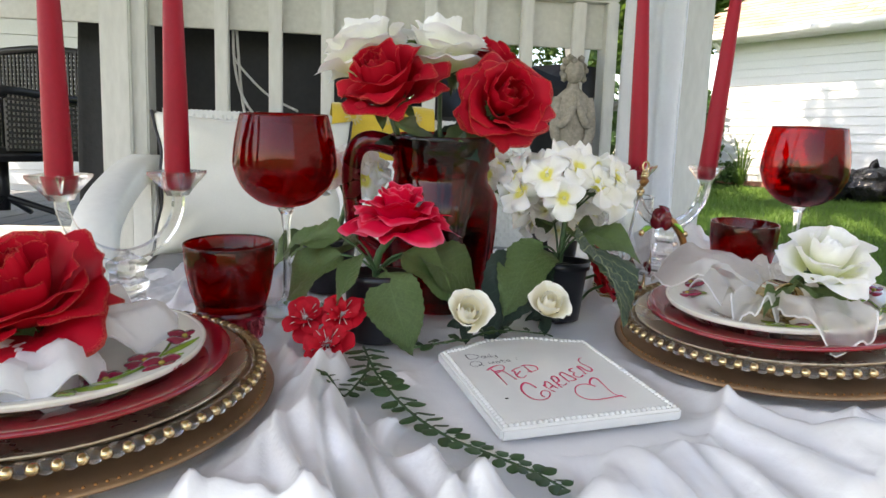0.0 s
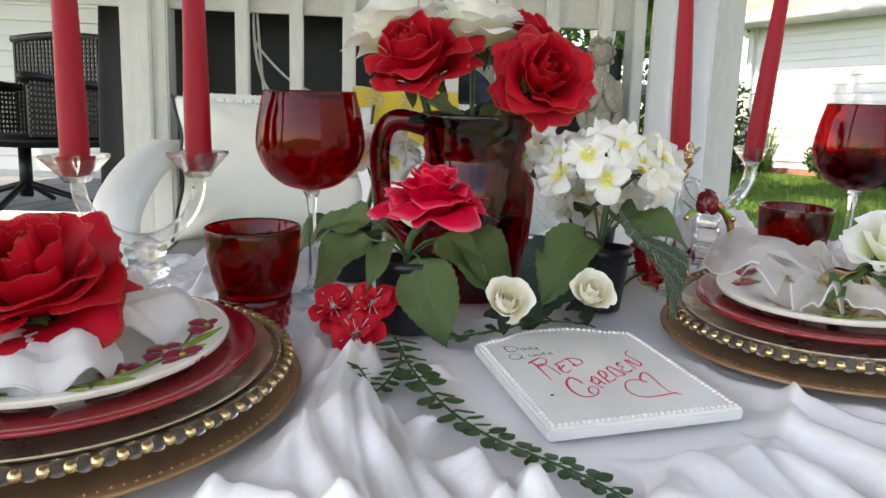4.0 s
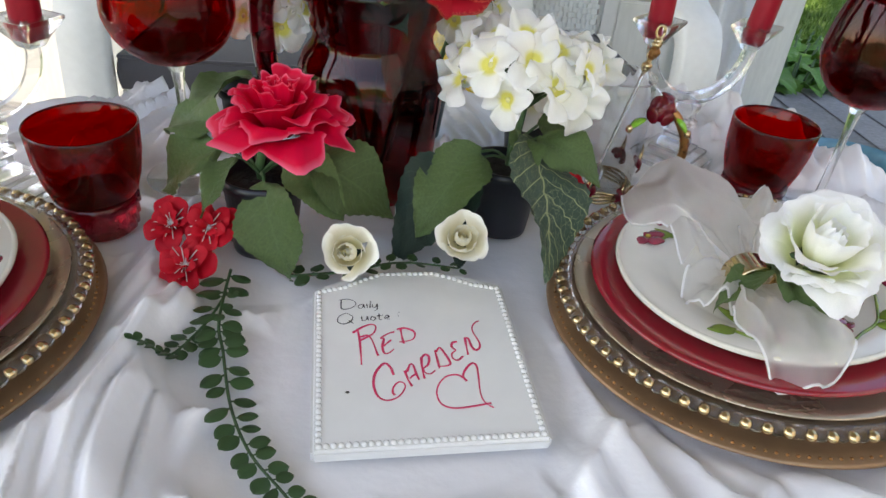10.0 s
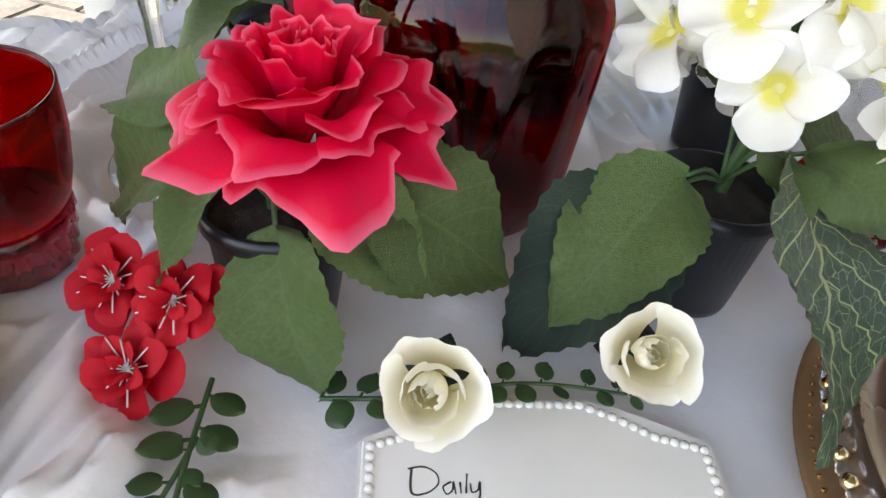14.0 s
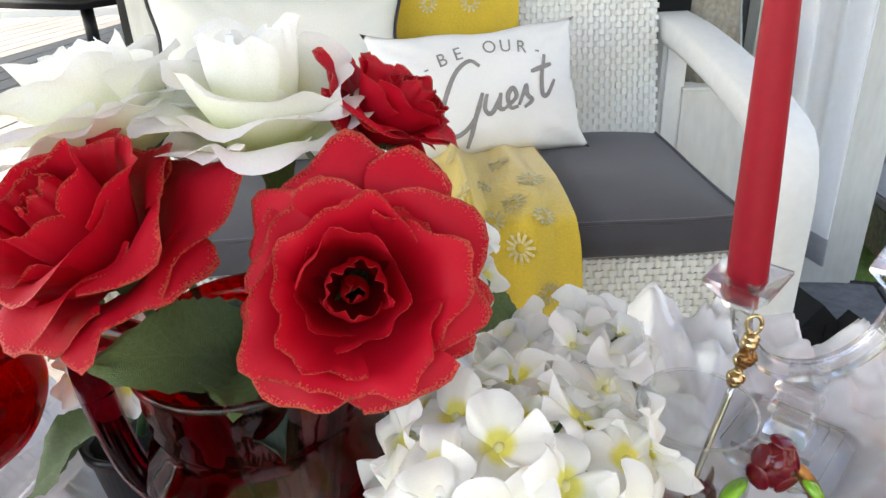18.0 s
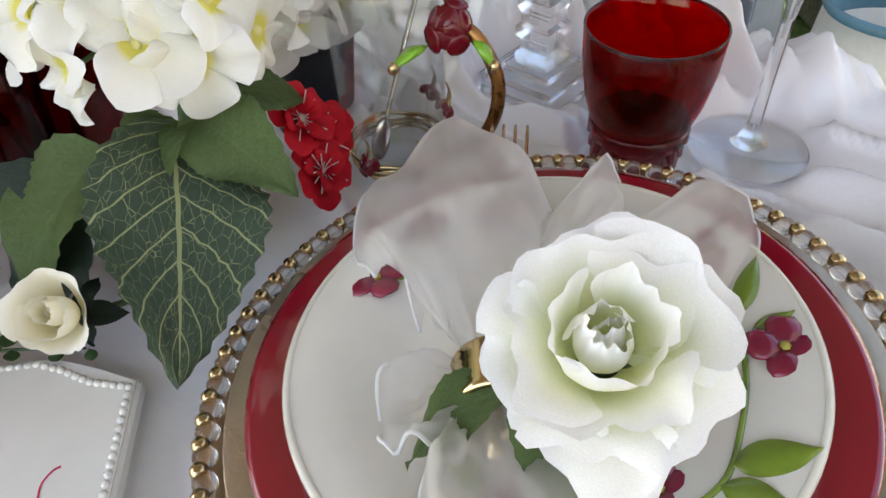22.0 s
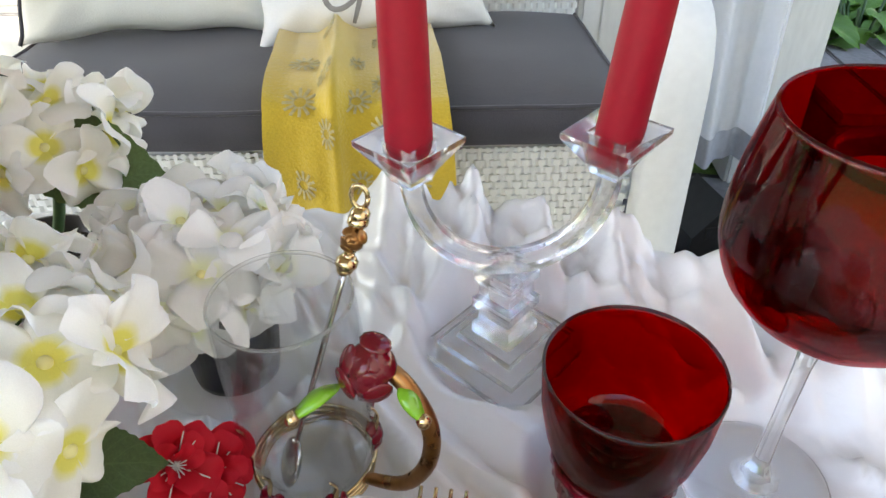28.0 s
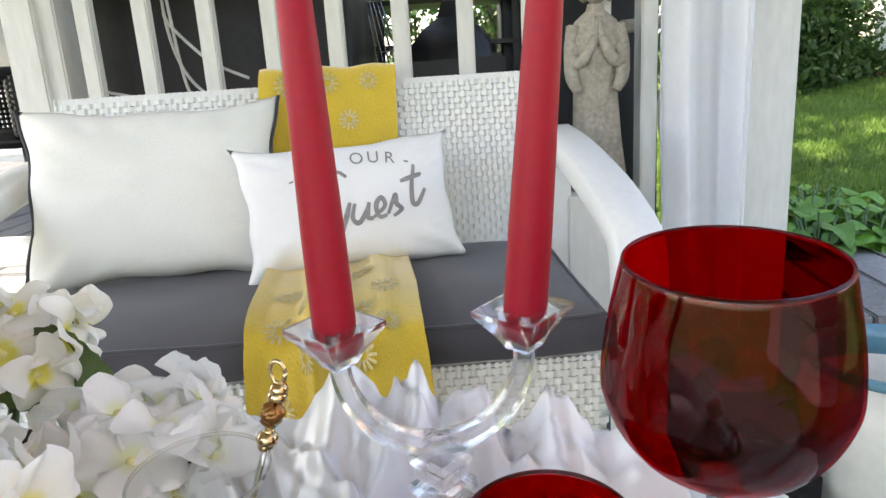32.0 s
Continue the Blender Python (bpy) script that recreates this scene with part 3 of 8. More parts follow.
def build_ground():
    bm = bmesh.new()
    rad = [0, 1, 2, 3, 4, 5, 6, 7, 8, 9, 10, 11, 12, 13, 14, 18, 30, 80, 300, 900]
    rings = []
    for r in rad:
        rings.append([bm.verts.new((0.2 + r * math.cos(a * math.pi / 24), r * math.sin(a * math.pi / 24), ground_z(0.2 + r, 0) - 0.004)) for a in range(48)] if r else [bm.verts.new((0.2, 0, GROUND - 0.004))])
    for p, q in zip(rings, rings[1:]):
        for i in range(48):
            if len(p) == 1:
                bm.faces.new((p[0], q[i], q[(i + 1) % 48]))
            else:
                bm.faces.new((p[i], q[i], q[(i + 1) % 48], p[(i + 1) % 48]))
    tagged(obj("ground", bm, M["lawn"]), "mown green lawn rising gently towards the garage", "lawn", kind="structure")
    rg = np.random.default_rng(4)
    n = 90000
    ang = rg.uniform(radians(35), radians(88), n)
    dist = 3.2 + 8.5 * rg.random(n) ** 0.8
    x, y = 0.2 + dist * np.cos(ang), dist * np.sin(ang)
    keep = (x - 0.62 * y > -3.5) & (x < 7.5) & (x + 0.9 * y < 13.2) & (y > 1.5)
    x, y = x[keep], y[keep]
    n = len(x)
    z = np.array([ground_z(a, b) for a, b in zip(x, y)])
    t = rg.uniform(0, 6.28, n)
    w, h = rg.uniform(0.004, 0.008, n), rg.uniform(0.03, 0.065, n)
    lean = rg.normal(0, 0.02, (n, 2))
    v = np.empty((n, 3, 3))
    v[:, 0] = np.c_[x - w * np.cos(t), y - w * np.sin(t), z - 0.01]
    v[:, 1] = np.c_[x + w * np.cos(t), y + w * np.sin(t), z - 0.01]
    v[:, 2] = np.c_[x + lean[:, 0], y + lean[:, 1], z + h]
    me = bpy.data.meshes.new("grass")
    me.from_pydata(v.reshape(-1, 3).tolist(), [], np.arange(n * 3).reshape(-1, 3).tolist())
    me.materials.append(M["blade"])
    tagged(new("grass", me), "short uneven green lawn grass", "grass", kind="stuff")


build_ground()


def patio():
    bm = bmesh.new()
    box(bm, -3.0, 1.75, -2.5, 2.75, GROUND - 0.05, GROUND + 0.003, 0.004)
    base = tagged(obj("pavement", bm, M["soil"], False), "grey stone patio under the table", "patio", kind="structure")
    base = bpy.data.objects["pavement"]
    kinds = [mesh_of("slab", boxed(0, w, 0, 0.335, 0, 0.014, 0.004), M["patio"], False) for w in (0.468, 0.228)]
    for j in range(15):
        x = -2.99 - (0.12 if j % 2 else 0.0)
        i = 0
        while x < 1.70:
            k = 1 if (i * 7 + j * 3) % 5 == 0 else 0
            if x > -3.0:
                share("slab", kinds[k], base, Matrix.Translation((x, -2.49 + j * 0.347, GROUND + 0.001)))
            x += 0.24 if k else 0.48
            i += 1
    bed = bmesh.new()
    rings = 40

    def f(u, v):
        x = 1.55 + 0.85 * u + 0.25 * math.sin(4 * v)
        y = 1.0 + 3.6 * v
        return Vector((x + 0.12 * math.sin(9 * v) * u, y, GROUND + 0.03 * math.sin(math.pi * u) + 0.012 * noise.noise((x * 9, y * 9, 0))))
    sheet(f, 12, rings, bed)
    tagged(obj("mulch_bed", bed, M["mulch"]), "dark mulch bed along the lawn's edge", "mulch bed", kind="structure")


patio()


def crown_mesh(name, centres, count, size, material, seed, flat=0.8):
    """Many small leaves scattered over uneven clumps."""
    rg = np.random.default_rng(seed)
    cs = np.array([c[:3] for c in centres])
    rs = np.array([c[3] for c in centres])
    k = rg.choice(len(cs), count, p=rs ** 2 / (rs ** 2).sum())
    d = rg.normal(size=(count, 3))
    d /= np.linalg.norm(d, axis=1)[:, None]
    p = cs[k] + d * (rs[k] * rg.uniform(0.55, 1.08, count))[:, None] * np.array([1, 1, flat])
    a = rg.normal(size=(count, 3))
    a /= np.linalg.norm(a, axis=1)[:, None]
    b = np.cross(a, rg.normal(size=(count, 3)))
    b /= np.linalg.norm(b, axis=1)[:, None]
    s = rg.uniform(0.6, 1.3, count)[:, None] * size
    v = np.stack([p - a * s, p + b * s * 0.55, p + a * s, p - b * s * 0.55], 1)
    me = bpy.data.meshes.new(name)
    me.from_pydata(v.reshape(-1, 3).tolist(), [], np.arange(count * 4).reshape(-1, 4).tolist())
    me.materials.append(material)
    return me


def tree(x, y, height, spread, seed, label, leaves=13000):
    rg = random.Random(seed)
    z0 = ground_z(x, y)
    t = thing("tree", Matrix.Translation((x, y, z0)), label, "tree", "garden trees")
    bm = tube([(0, 0, 0), (0.06, 0.03, height * 0.3), (-0.05, 0.05, height * 0.6), (0.05, 0, height * 0.85)], lambda s: 0.16 * (1 - 0.75 * s), 10, n=12)
    cl = []
    for i in range(9):
        a, h = rg.uniform(0, 6.28), height * rg.uniform(0.32, 0.9)
        r = spread * rg.uniform(0.35, 0.8)
        e = (r * math.cos(a), r * math.sin(a), h + 0.4)
        tube([(0, 0.03, h * 0.75), (e[0] * 0.5, e[1] * 0.5, h), e], lambda s: 0.05 * (1 - 0.8 * s), 6, bm, n=6)
        cl.append((*e, spread * rg.uniform(0.3, 0.5)))
        cl.append((e[0] * 0.5, e[1] * 0.5, h + rg.uniform(0.2, 0.9), spread * rg.uniform(0.3, 0.45)))
    part("trunk", bm, M["bark"], t)
    share("crown", crown_mesh("crown", cl, leaves, 0.105, M["tree_leaf"], seed), t, Matrix(), "bright green sunlit leaves")


for tx, ty, th, ts, sd in ((2.3, 13.5, 6.5, 2.4, 1), (4.6, 16.0, 7.5, 2.8, 2), (0.6, 12.5, 6.0, 2.2, 3), (-1.6, 14.0, 6.5, 2.4, 4), (7.4, 17.5, 8, 3.0, 5), (-4.5, 13.0, 6, 2.3, 6)):
    tree(tx, ty, th, ts, sd, "tall leafy tree with bright green sunlit crown")


def hedge(x0, y0, x1, y1, h, seed):
    t = thing("hedge", Matrix.Translation((x0, y0, ground_z(x0, y0))), "dense clipped dark green hedge on the lawn's edge", "hedge")
    cl = []
    rg = random.Random(seed)
    for i in range(26):
        s = i / 25
        for k in range(3):
            cl.append(((x1 - x0) * s + rg.uniform(-.1, .1), (y1 - y0) * s + rg.uniform(-.1, .1), h * (0.2 + 0.33 * k) + rg.uniform(-.1, .1), 0.36))
    share("foliage", crown_mesh("foliage", cl, 9000, 0.05, M["hedge_leaf"], seed, 1.0), t, Matrix())
    bm = bmesh.new()
    for i in range(8):
        s = i / 7
        tube([((x1 - x0) * s, (y1 - y0) * s, -0.02), ((x1 - x0) * s + .05, (y1 - y0) * s, h * 0.6)], 0.02, 6, bm)
    part("trunk", bm, M["bark"], t)


hedge(2.1, 9.2, 3.5, 10.6, 1.35, 8)
hedge(-2.5, 9.5, 1.9, 9.9, 2.3, 9)


def shade_tree():
    """An unseen tree with high branches over the garden, added so its leaves dapple the lawn."""
    t = thing("tree", Matrix.Translation((-3.2, -1.6, GROUND)), "tall unseen tree added to cast dappled shade over the garden", "tree", "garden trees")
    bm = tube([(0, 0, 0), (0.1, 0.05, 2.5), (0.5, 0.4, 5.0), (1.4, 1.2, 6.6)], lambda q: 0.24 * (1 - 0.6 * q), 12, n=14)
    rg = random.Random(31)
    cl = []
    for i in range(30):
        e = (3.2 + rg.uniform(-3.2, 2.2), 1.6 + rg.uniform(0.8, 7.4), rg.uniform(6.4, 8.2))
        tube([(1.2, 1.0, 6.2), (e[0] * 0.6, e[1] * 0.6, 6.6), e], lambda q: 0.08 * (1 - 0.8 * q), 6, bm, n=6)
        cl.append((*e, rg.uniform(0.5, 0.85)))
    part("trunk", bm, M["bark"], t)
    share("crown", crown_mesh("crown", cl, 8500, 0.13, M["tree_leaf"], 77, 0.6), t, Matrix(), "open green crown")


shade_tree()


# ---- garage ----
GA, GB = Vector((3.90, 10.9, 0)), Vector((6.43, 8.04, 0))
GDIR = (GB - GA).normalized()
GARAGE = Matrix.Translation((GA.x, GA.y, 0.40)) @ Matrix.Rotation(math.atan2(GDIR.y, GDIR.x), 4, "Z")


def garage():
    g = thing("garage", GARAGE, "white vinyl-sided garage with tan shingle roof", "garage")
    L, D, zb, zt = 6.5, 5.5, 0.37, 2.36
    wall = bmesh.new()
    box(wall, 0, L, 0.026, D, zb - 0.1, zt)
    part("wall", wall, M["siding"], g, "white horizontal vinyl siding", False)
    bm = bmesh.new()
    box(bm, 0, L, 0.0, 0.12, -0.1, zb - 0.10)
    part("foundation", bm, M["brick"], g, "red brick foundation", False)
    n = 17
    lap = (zt - zb) / n
    pb = bmesh.new()
    v = [pb.verts.new(p) for p in ((0, 0, 0), (L, 0, 0), (L, 0.014, lap + 0.004), (0, 0.014, lap + 0.004), (0, 0.016, 0), (L, 0.016, 0))]
    pb.faces.new((v[0], v[1], v[2], v[3]))
    pb.faces.new((v[1], v[0], v[4], v[5]))
    pm = mesh_of("siding_plank", pb, M["siding"], False)
    for i in range(n):
        share("siding_plank", pm, g, Matrix.Translation((0, 0.01, zb + i * lap)))
    part("corner_post", boxed(-0.06, 0.05, -0.012, 0.1, zb - 0.05, zt, 0.004), M["siding"], g, "", False)
    # roof: front slope with courses, gutter, fascia, downpipe
    over, pitch = 0.42, radians(27)
    sl = 3.6
    R = Matrix.Translation((0, -over, zt - 0.02)) @ Matrix.Rotation(pitch, 4, "X")
    deck = boxed(-0.45, L + 0.4, 0, sl, -0.06, -0.012)
    roof = part("roof", deck, M["shingle"], g, "tan asphalt shingle roof", False, R)
    tab = mesh_of("shingle", boxed(0, 0.30, 0, 0.2, 0, 0.012), M["shingle"], False)
    rg = random.Random(3)
    for j in range(11):
        for i in range(24):
            share("shingle", tab, roof, Matrix.Translation((-0.45 + i * 0.305 - (0.15 if j % 2 else 0) + rg.uniform(-.01, .01), j * 0.16 - 0.02, 0.004 * 1 - 0.012)) @ Matrix.Rotation(radians(-3.0), 4, "X"))
    rest = bmesh.new()
    for j in range(11, 22):
        box(rest, -0.45, L + 0.4, j * 0.16, j * 0.16 + 0.2, -0.012, 0.004)
    tagged(part("upper_roofing", rest, M["shingle"], roof, "", False), kind="stuff")
    part("gutter", tube([(-0.45, -over - 0.03, zt - 0.05), (L + 0.4, -over - 0.03, zt - 0.05)], 0.055, 8), M["siding"], g, "white metal gutter")
    part("soffit", boxed(-0.4, L + 0.3, -over, 0.06, zt - 0.09, zt - 0.06), M["siding"], g, "white soffit", False)
    part("downpipe", tube([(0.02, -over, zt - 0.1), (0.02, -0.2, zt - 0.22), (0.02, -0.05, zt - 0.34), (0.02, -0.05, zb)], 0.035, 8, n=14), M["siding"], g, "white downpipe")


garage()


def bin_at(s, depth, material, label):
    p = GARAGE @ Vector((s, -depth, 0))
    w = thing("wheelie_bin", Matrix.Translation((p.x, p.y, ground_z(p.x, p.y) - 0.01)) @ Matrix.Rotation(radians(-32), 4, "Z"), label, "wheelie bin", "bins by the garage")
    body = bmesh.new()
    vs = []
    for z, hw, y0, y1 in ((0.02, 0.22, -0.26, 0.24), (0.5, 0.255, -0.32, 0.26), (0.86, 0.28, -0.36, 0.28)):
        vs.append([body.verts.new(q) for q in ((-hw, y0, z), (hw, y0, z), (hw, y1, z), (-hw, y1, z))])
    body.faces.new(vs[0][::-1])
    for a, b in zip(vs, vs[1:]):
        for i in range(4):
            body.faces.new((a[i], a[(i + 1) % 4], b[(i + 1) % 4], b[i]))
    body.faces.new(vs[-1])
    bmesh.ops.bevel(body, geom=list(body.edges), offset=0.025, segments=2, affect="EDGES")
    part("body", body, material, w)
    part("rim", boxed(-0.30, 0.30, -0.38, 0.30, 0.84, 0.89, 0.012), material, w)
    lid = bmesh.new()
    sheet(lambda u, v: Vector(((u - .5) * 0.64, -0.40 + 0.74 * v, 0.895 + 0.06 * math.sin(math.pi * u) ** 0.5 * (0.4 + 0.6 * v) + 0.015 * (1 if 0.15 < v < 0.9 else 0))), 12, 10, lid)
    box(lid, -0.32, 0.32, -0.41, 0.34, 0.885, 0.90, 0.004)
    part("lid", lid, material, w, "hinged plastic lid")
    part("handle", tube([(-0.24, 0.33, 0.88), (0.24, 0.33, 0.88)], 0.018, 8), material, w)
    part("grab_bar", boxed(-0.09, 0.09, -0.335, -0.30, 0.42, 0.47, 0.008), M["dark_metal"], w)
    part("label_plate", boxed(-0.06, 0.06, -0.345, -0.325, 0.62, 0.66, 0.003), M["cable"] if material == M["bin_blue"] else M["dark_metal"], w, "", False)
    for sx in (-0.26, 0.26):
        wheel = part("wheel", lathe([(0, -0.025), (0.07, -0.03), (0.1, -0.025), (0.1, 0.025), (0.07, 0.03), (0, 0.025)], 20), M["dark_metal"], w, "black wheel",
                     matrix=Matrix.Translation((sx, 0.24, 0.11)) @ Matrix.Rotation(radians(90), 4, "Y"))
        part("hub", lathe([(0, -0.034), (0.03, -0.034), (0.03, 0.034), (0, 0.034)], 12), M["steel"], wheel)


bin_at(3.02, 0.75, M["bin_green"], "dark green wheelie bin with closed lid on the lawn")
bin_at(3.68, 0.80, M["bin_blue"], "dark blue wheelie bin with closed lid on the lawn")


def bags():
    for i, (s, d, r) in enumerate(((1.95, 0.75, 0.30), (2.35, 0.6, 0.28), (2.52, 0.5, 0.24))):
        p = GARAGE @ Vector((s, -d, 0))
        b = thing("bin_bag", Matrix.Translation((p.x, p.y, ground_z(p.x, p.y))), "full black plastic bin bag slumped on the ground", "bin bag", "bags by the bins")
        bm = bmesh.new()
        bmesh.ops.create_icosphere(bm, subdivisions=4, radius=r)
        for v in bm.verts:
            c = v.co
            k = 1 + 0.28 * noise.noise(c * 7 + Vector((i * 3, 0, 0))) + 0.10 * noise.noise(c * 22)
            v.co = Vector((c.x * k * 1.15, c.y * k, max(-0.22, c.z * k * 0.8) + 0.2))
        part("bag", bm, M["bag"], b)
        part("knot", tube([(0, 0, r * 0.9 + 0.1), (0.03, 0.02, r + 0.17), (0.08, 0.0, r + 0.2)], lambda q: 0.03 + 0.03 * q, 8, n=6), M["bag"], b)


bags()


def shrub(s, d, h, seed, label):
    p = GARAGE @ Vector((s, -d, 0))
    t = thing("shrub", Matrix.Translation((p.x, p.y, ground_z(p.x, p.y))), label, "shrub", "plants along the garage")
    rg = random.Random(seed)
    cl = [(rg.uniform(-.25, .25), rg.uniform(-.2, .2), h * rg.uniform(.3, .8), 0.16) for _ in range(10)]
    share("foliage", crown_mesh("foliage", cl, 1100, 0.035, M["hedge_leaf"], seed), t, Matrix())
    bm = bmesh.new()
    for i in range(6):
        a = rg.uniform(0, 6)
        tube([(0, 0, -0.02), (0.15 * math.cos(a), 0.15 * math.sin(a), h * .7)], 0.008, 5, bm)
    part("twigs", bm, M["bark"], t)


shrub(1.5, 0.25, 0.42, 12, "low green shrub against the garage wall")
shrub(0.2, 0.3, 0.35, 13, "low green shrub against the garage wall")


def tall_grass(s, d):
    p = GARAGE @ Vector((s, -d, 0))
    t = thing("ornamental_grass", Matrix.Translation((p.x, p.y, ground_z(p.x, p.y))), "tuft of tall yellow-green ornamental grass", "plant", "plants along the garage")
    rg = random.Random(5)
    bm = bmesh.new()
    for i in range(40):
        a, r, h = rg.uniform(0, 6.28), rg.uniform(0.05, 0.35), rg.uniform(.5, .85)
        tube([(0.03 * math.cos(a), 0.03 * math.sin(a), -0.02), (r * .4 * math.cos(a), r * .4 * math.sin(a), h * .7), (r * math.cos(a), r * math.sin(a), h)], lambda q: 0.006 * (1 - .8 * q), 4, bm, n=5)
    part("blades", bm, M["blade"], t)


tall_grass(0.55, 0.3)

# ---- railing behind the seat ----
def fence():
    f = thing("railing", BENCH @ Matrix.Translation((0, 0.18, 0)), "white painted wooden porch railing with wide slats", "railing", kind="structure")
    top, bandb = 1.372, 1.225
    part("top_rail", boxed(-1.25, 0.86, -0.02, 0.09, top, top + 0.035, 0.006), M["paint"], f, "", False)
    part("band", boxed(-1.2, 0.84, 0.022, 0.04, bandb, top, 0.002), M["fence_board"], f, "flat white board under the rail", False)
    part("bottom_rail", boxed(-1.2, 0.84, 0.01, 0.05, 0.50, 0.58, 0.004), M["paint"], f, "", False)
    xs = [-0.59 + 0.1635 * i for i in range(9)]
    slat = mesh_of("slat", boxed(-0.021, 0.021, -0.012, 0.02, 0.52, top - 0.002, 0.004), M["paint"], False)
    for i, x in enumerate(xs):
        share("slat", slat, f, Matrix.Translation((x + random.uniform(-.004, .004), 0, 0)) @ Matrix.Rotation(radians(random.uniform(-.35, .35)), 4, "Y"))
    part("end_post", boxed(0.82, 0.86, -0.02, 0.07, GROUND, top, 0.004), M["paint"], f, "", False)
    part("corner_post", boxed(-0.79, -0.70, -0.03, 0.10, GROUND, top + 0.02, 0.005), M["paint"], f, "thick white corner post", False)
    part("top_cover", tube([(-1.2, 0.12, top + 0.10), (-0.5, 0.13, top + 0.09), (0.1, 0.12, top + 0.085), (0.5, 0.13, top + 0.07), (0.74, 0.14, top + 0.05)], lambda q: 0.05 + 0.008 * math.sin(20 * q), 12, n=40), M["tarp"], f, "rolled black tarp along the rail")
    part("side_board", boxed(-0.705, -0.655, -0.01, 0.08, GROUND, bandb + 0.1, 0.005), M["paint"], f, "", False)


fence()


def statue():
    s = thing("angel_statue", BENCH @ Matrix.Translation((0.705, 0.13, 0.655)), "weathered grey stone praying angel statue against the railing", "statue")
    bm = bmesh.new()
    # robe, built from stacked rings with folds
    prof = [(0.070, 0.0), (0.068, 0.04), (0.058, 0.12), (0.052, 0.2), (0.05, 0.27), (0.062, 0.33), (0.066, 0.37), (0.05, 0.405), (0.022, 0.43), (0.019, 0.445)]
    lathe([(0.0, 0.0)] + prof + [(0, 0.45)], 40, bm, Matrix.Diagonal((1, 0.62, 1, 1)), lambda a, r, z: r * (1 + (0.10 * math.sin(9 * a + 2.2 * math.sin(z * 14)) + 0.05 * math.sin(17 * a)) * (1 if z < 0.36 else 0.2)))
    ball(bm, (0, -0.005, 0.485), 0.036, 3, (0.9, 0.95, 1.15))
    for i in range(34):
        a = i * 2.4
        h = 0.46 + 0.068 * (i / 34)
        r = 0.036 * math.sqrt(max(0.1, 1 - ((h - 0.485) / 0.06) ** 2))
        if math.sin(a) > -0.35 or h > 0.512:
            ball(bm, (r * math.cos(a), r * math.sin(a), h), 0.013, 1)
    for sx in (-1, 1):
        tube([(sx * 0.050, -0.005, 0.395), (sx * 0.060, -0.02, 0.325), (sx * 0.036, -0.038, 0.315), (sx * 0.006, -0.045, 0.37)], lambda q: 0.021 - 0.010 * q, 8, bm, n=12)
        tube([(sx * 0.056, -0.012, 0.35), (sx * 0.060, -0.022, 0.28), (sx * 0.044, -0.022, 0.245)], lambda q: 0.022 * (1 - .45 * q), 8, bm, n=8)
        tube([(sx * 0.007, -0.046, 0.355), (sx * 0.003, -0.044, 0.415)], lambda q: 0.009 * (1 - .4 * q), 6, bm)
    ob = part("figure", bm, M["stone"], s)
    # one plain mesh: the figure itself is the thing
    ob.name = "angel_statue_figure"
    return s, ob


def plain_statue():
    s, ob = statue()
    m = s.matrix_basis.copy()
    ob.parent = None
    ob.matrix_basis = m
    tagged(ob, "weathered grey stone praying angel statue against the railing", "statue")
    bpy.data.objects.remove(s)
    ob.name = "angel_statue"


plain_statue()
tagged(obj("plinth", boxed(0.62, 0.79, 0.03, 0.17, GROUND, 0.655, 0.006), M["paint"], False, BENCH), "white painted post under the statue", "plinth")


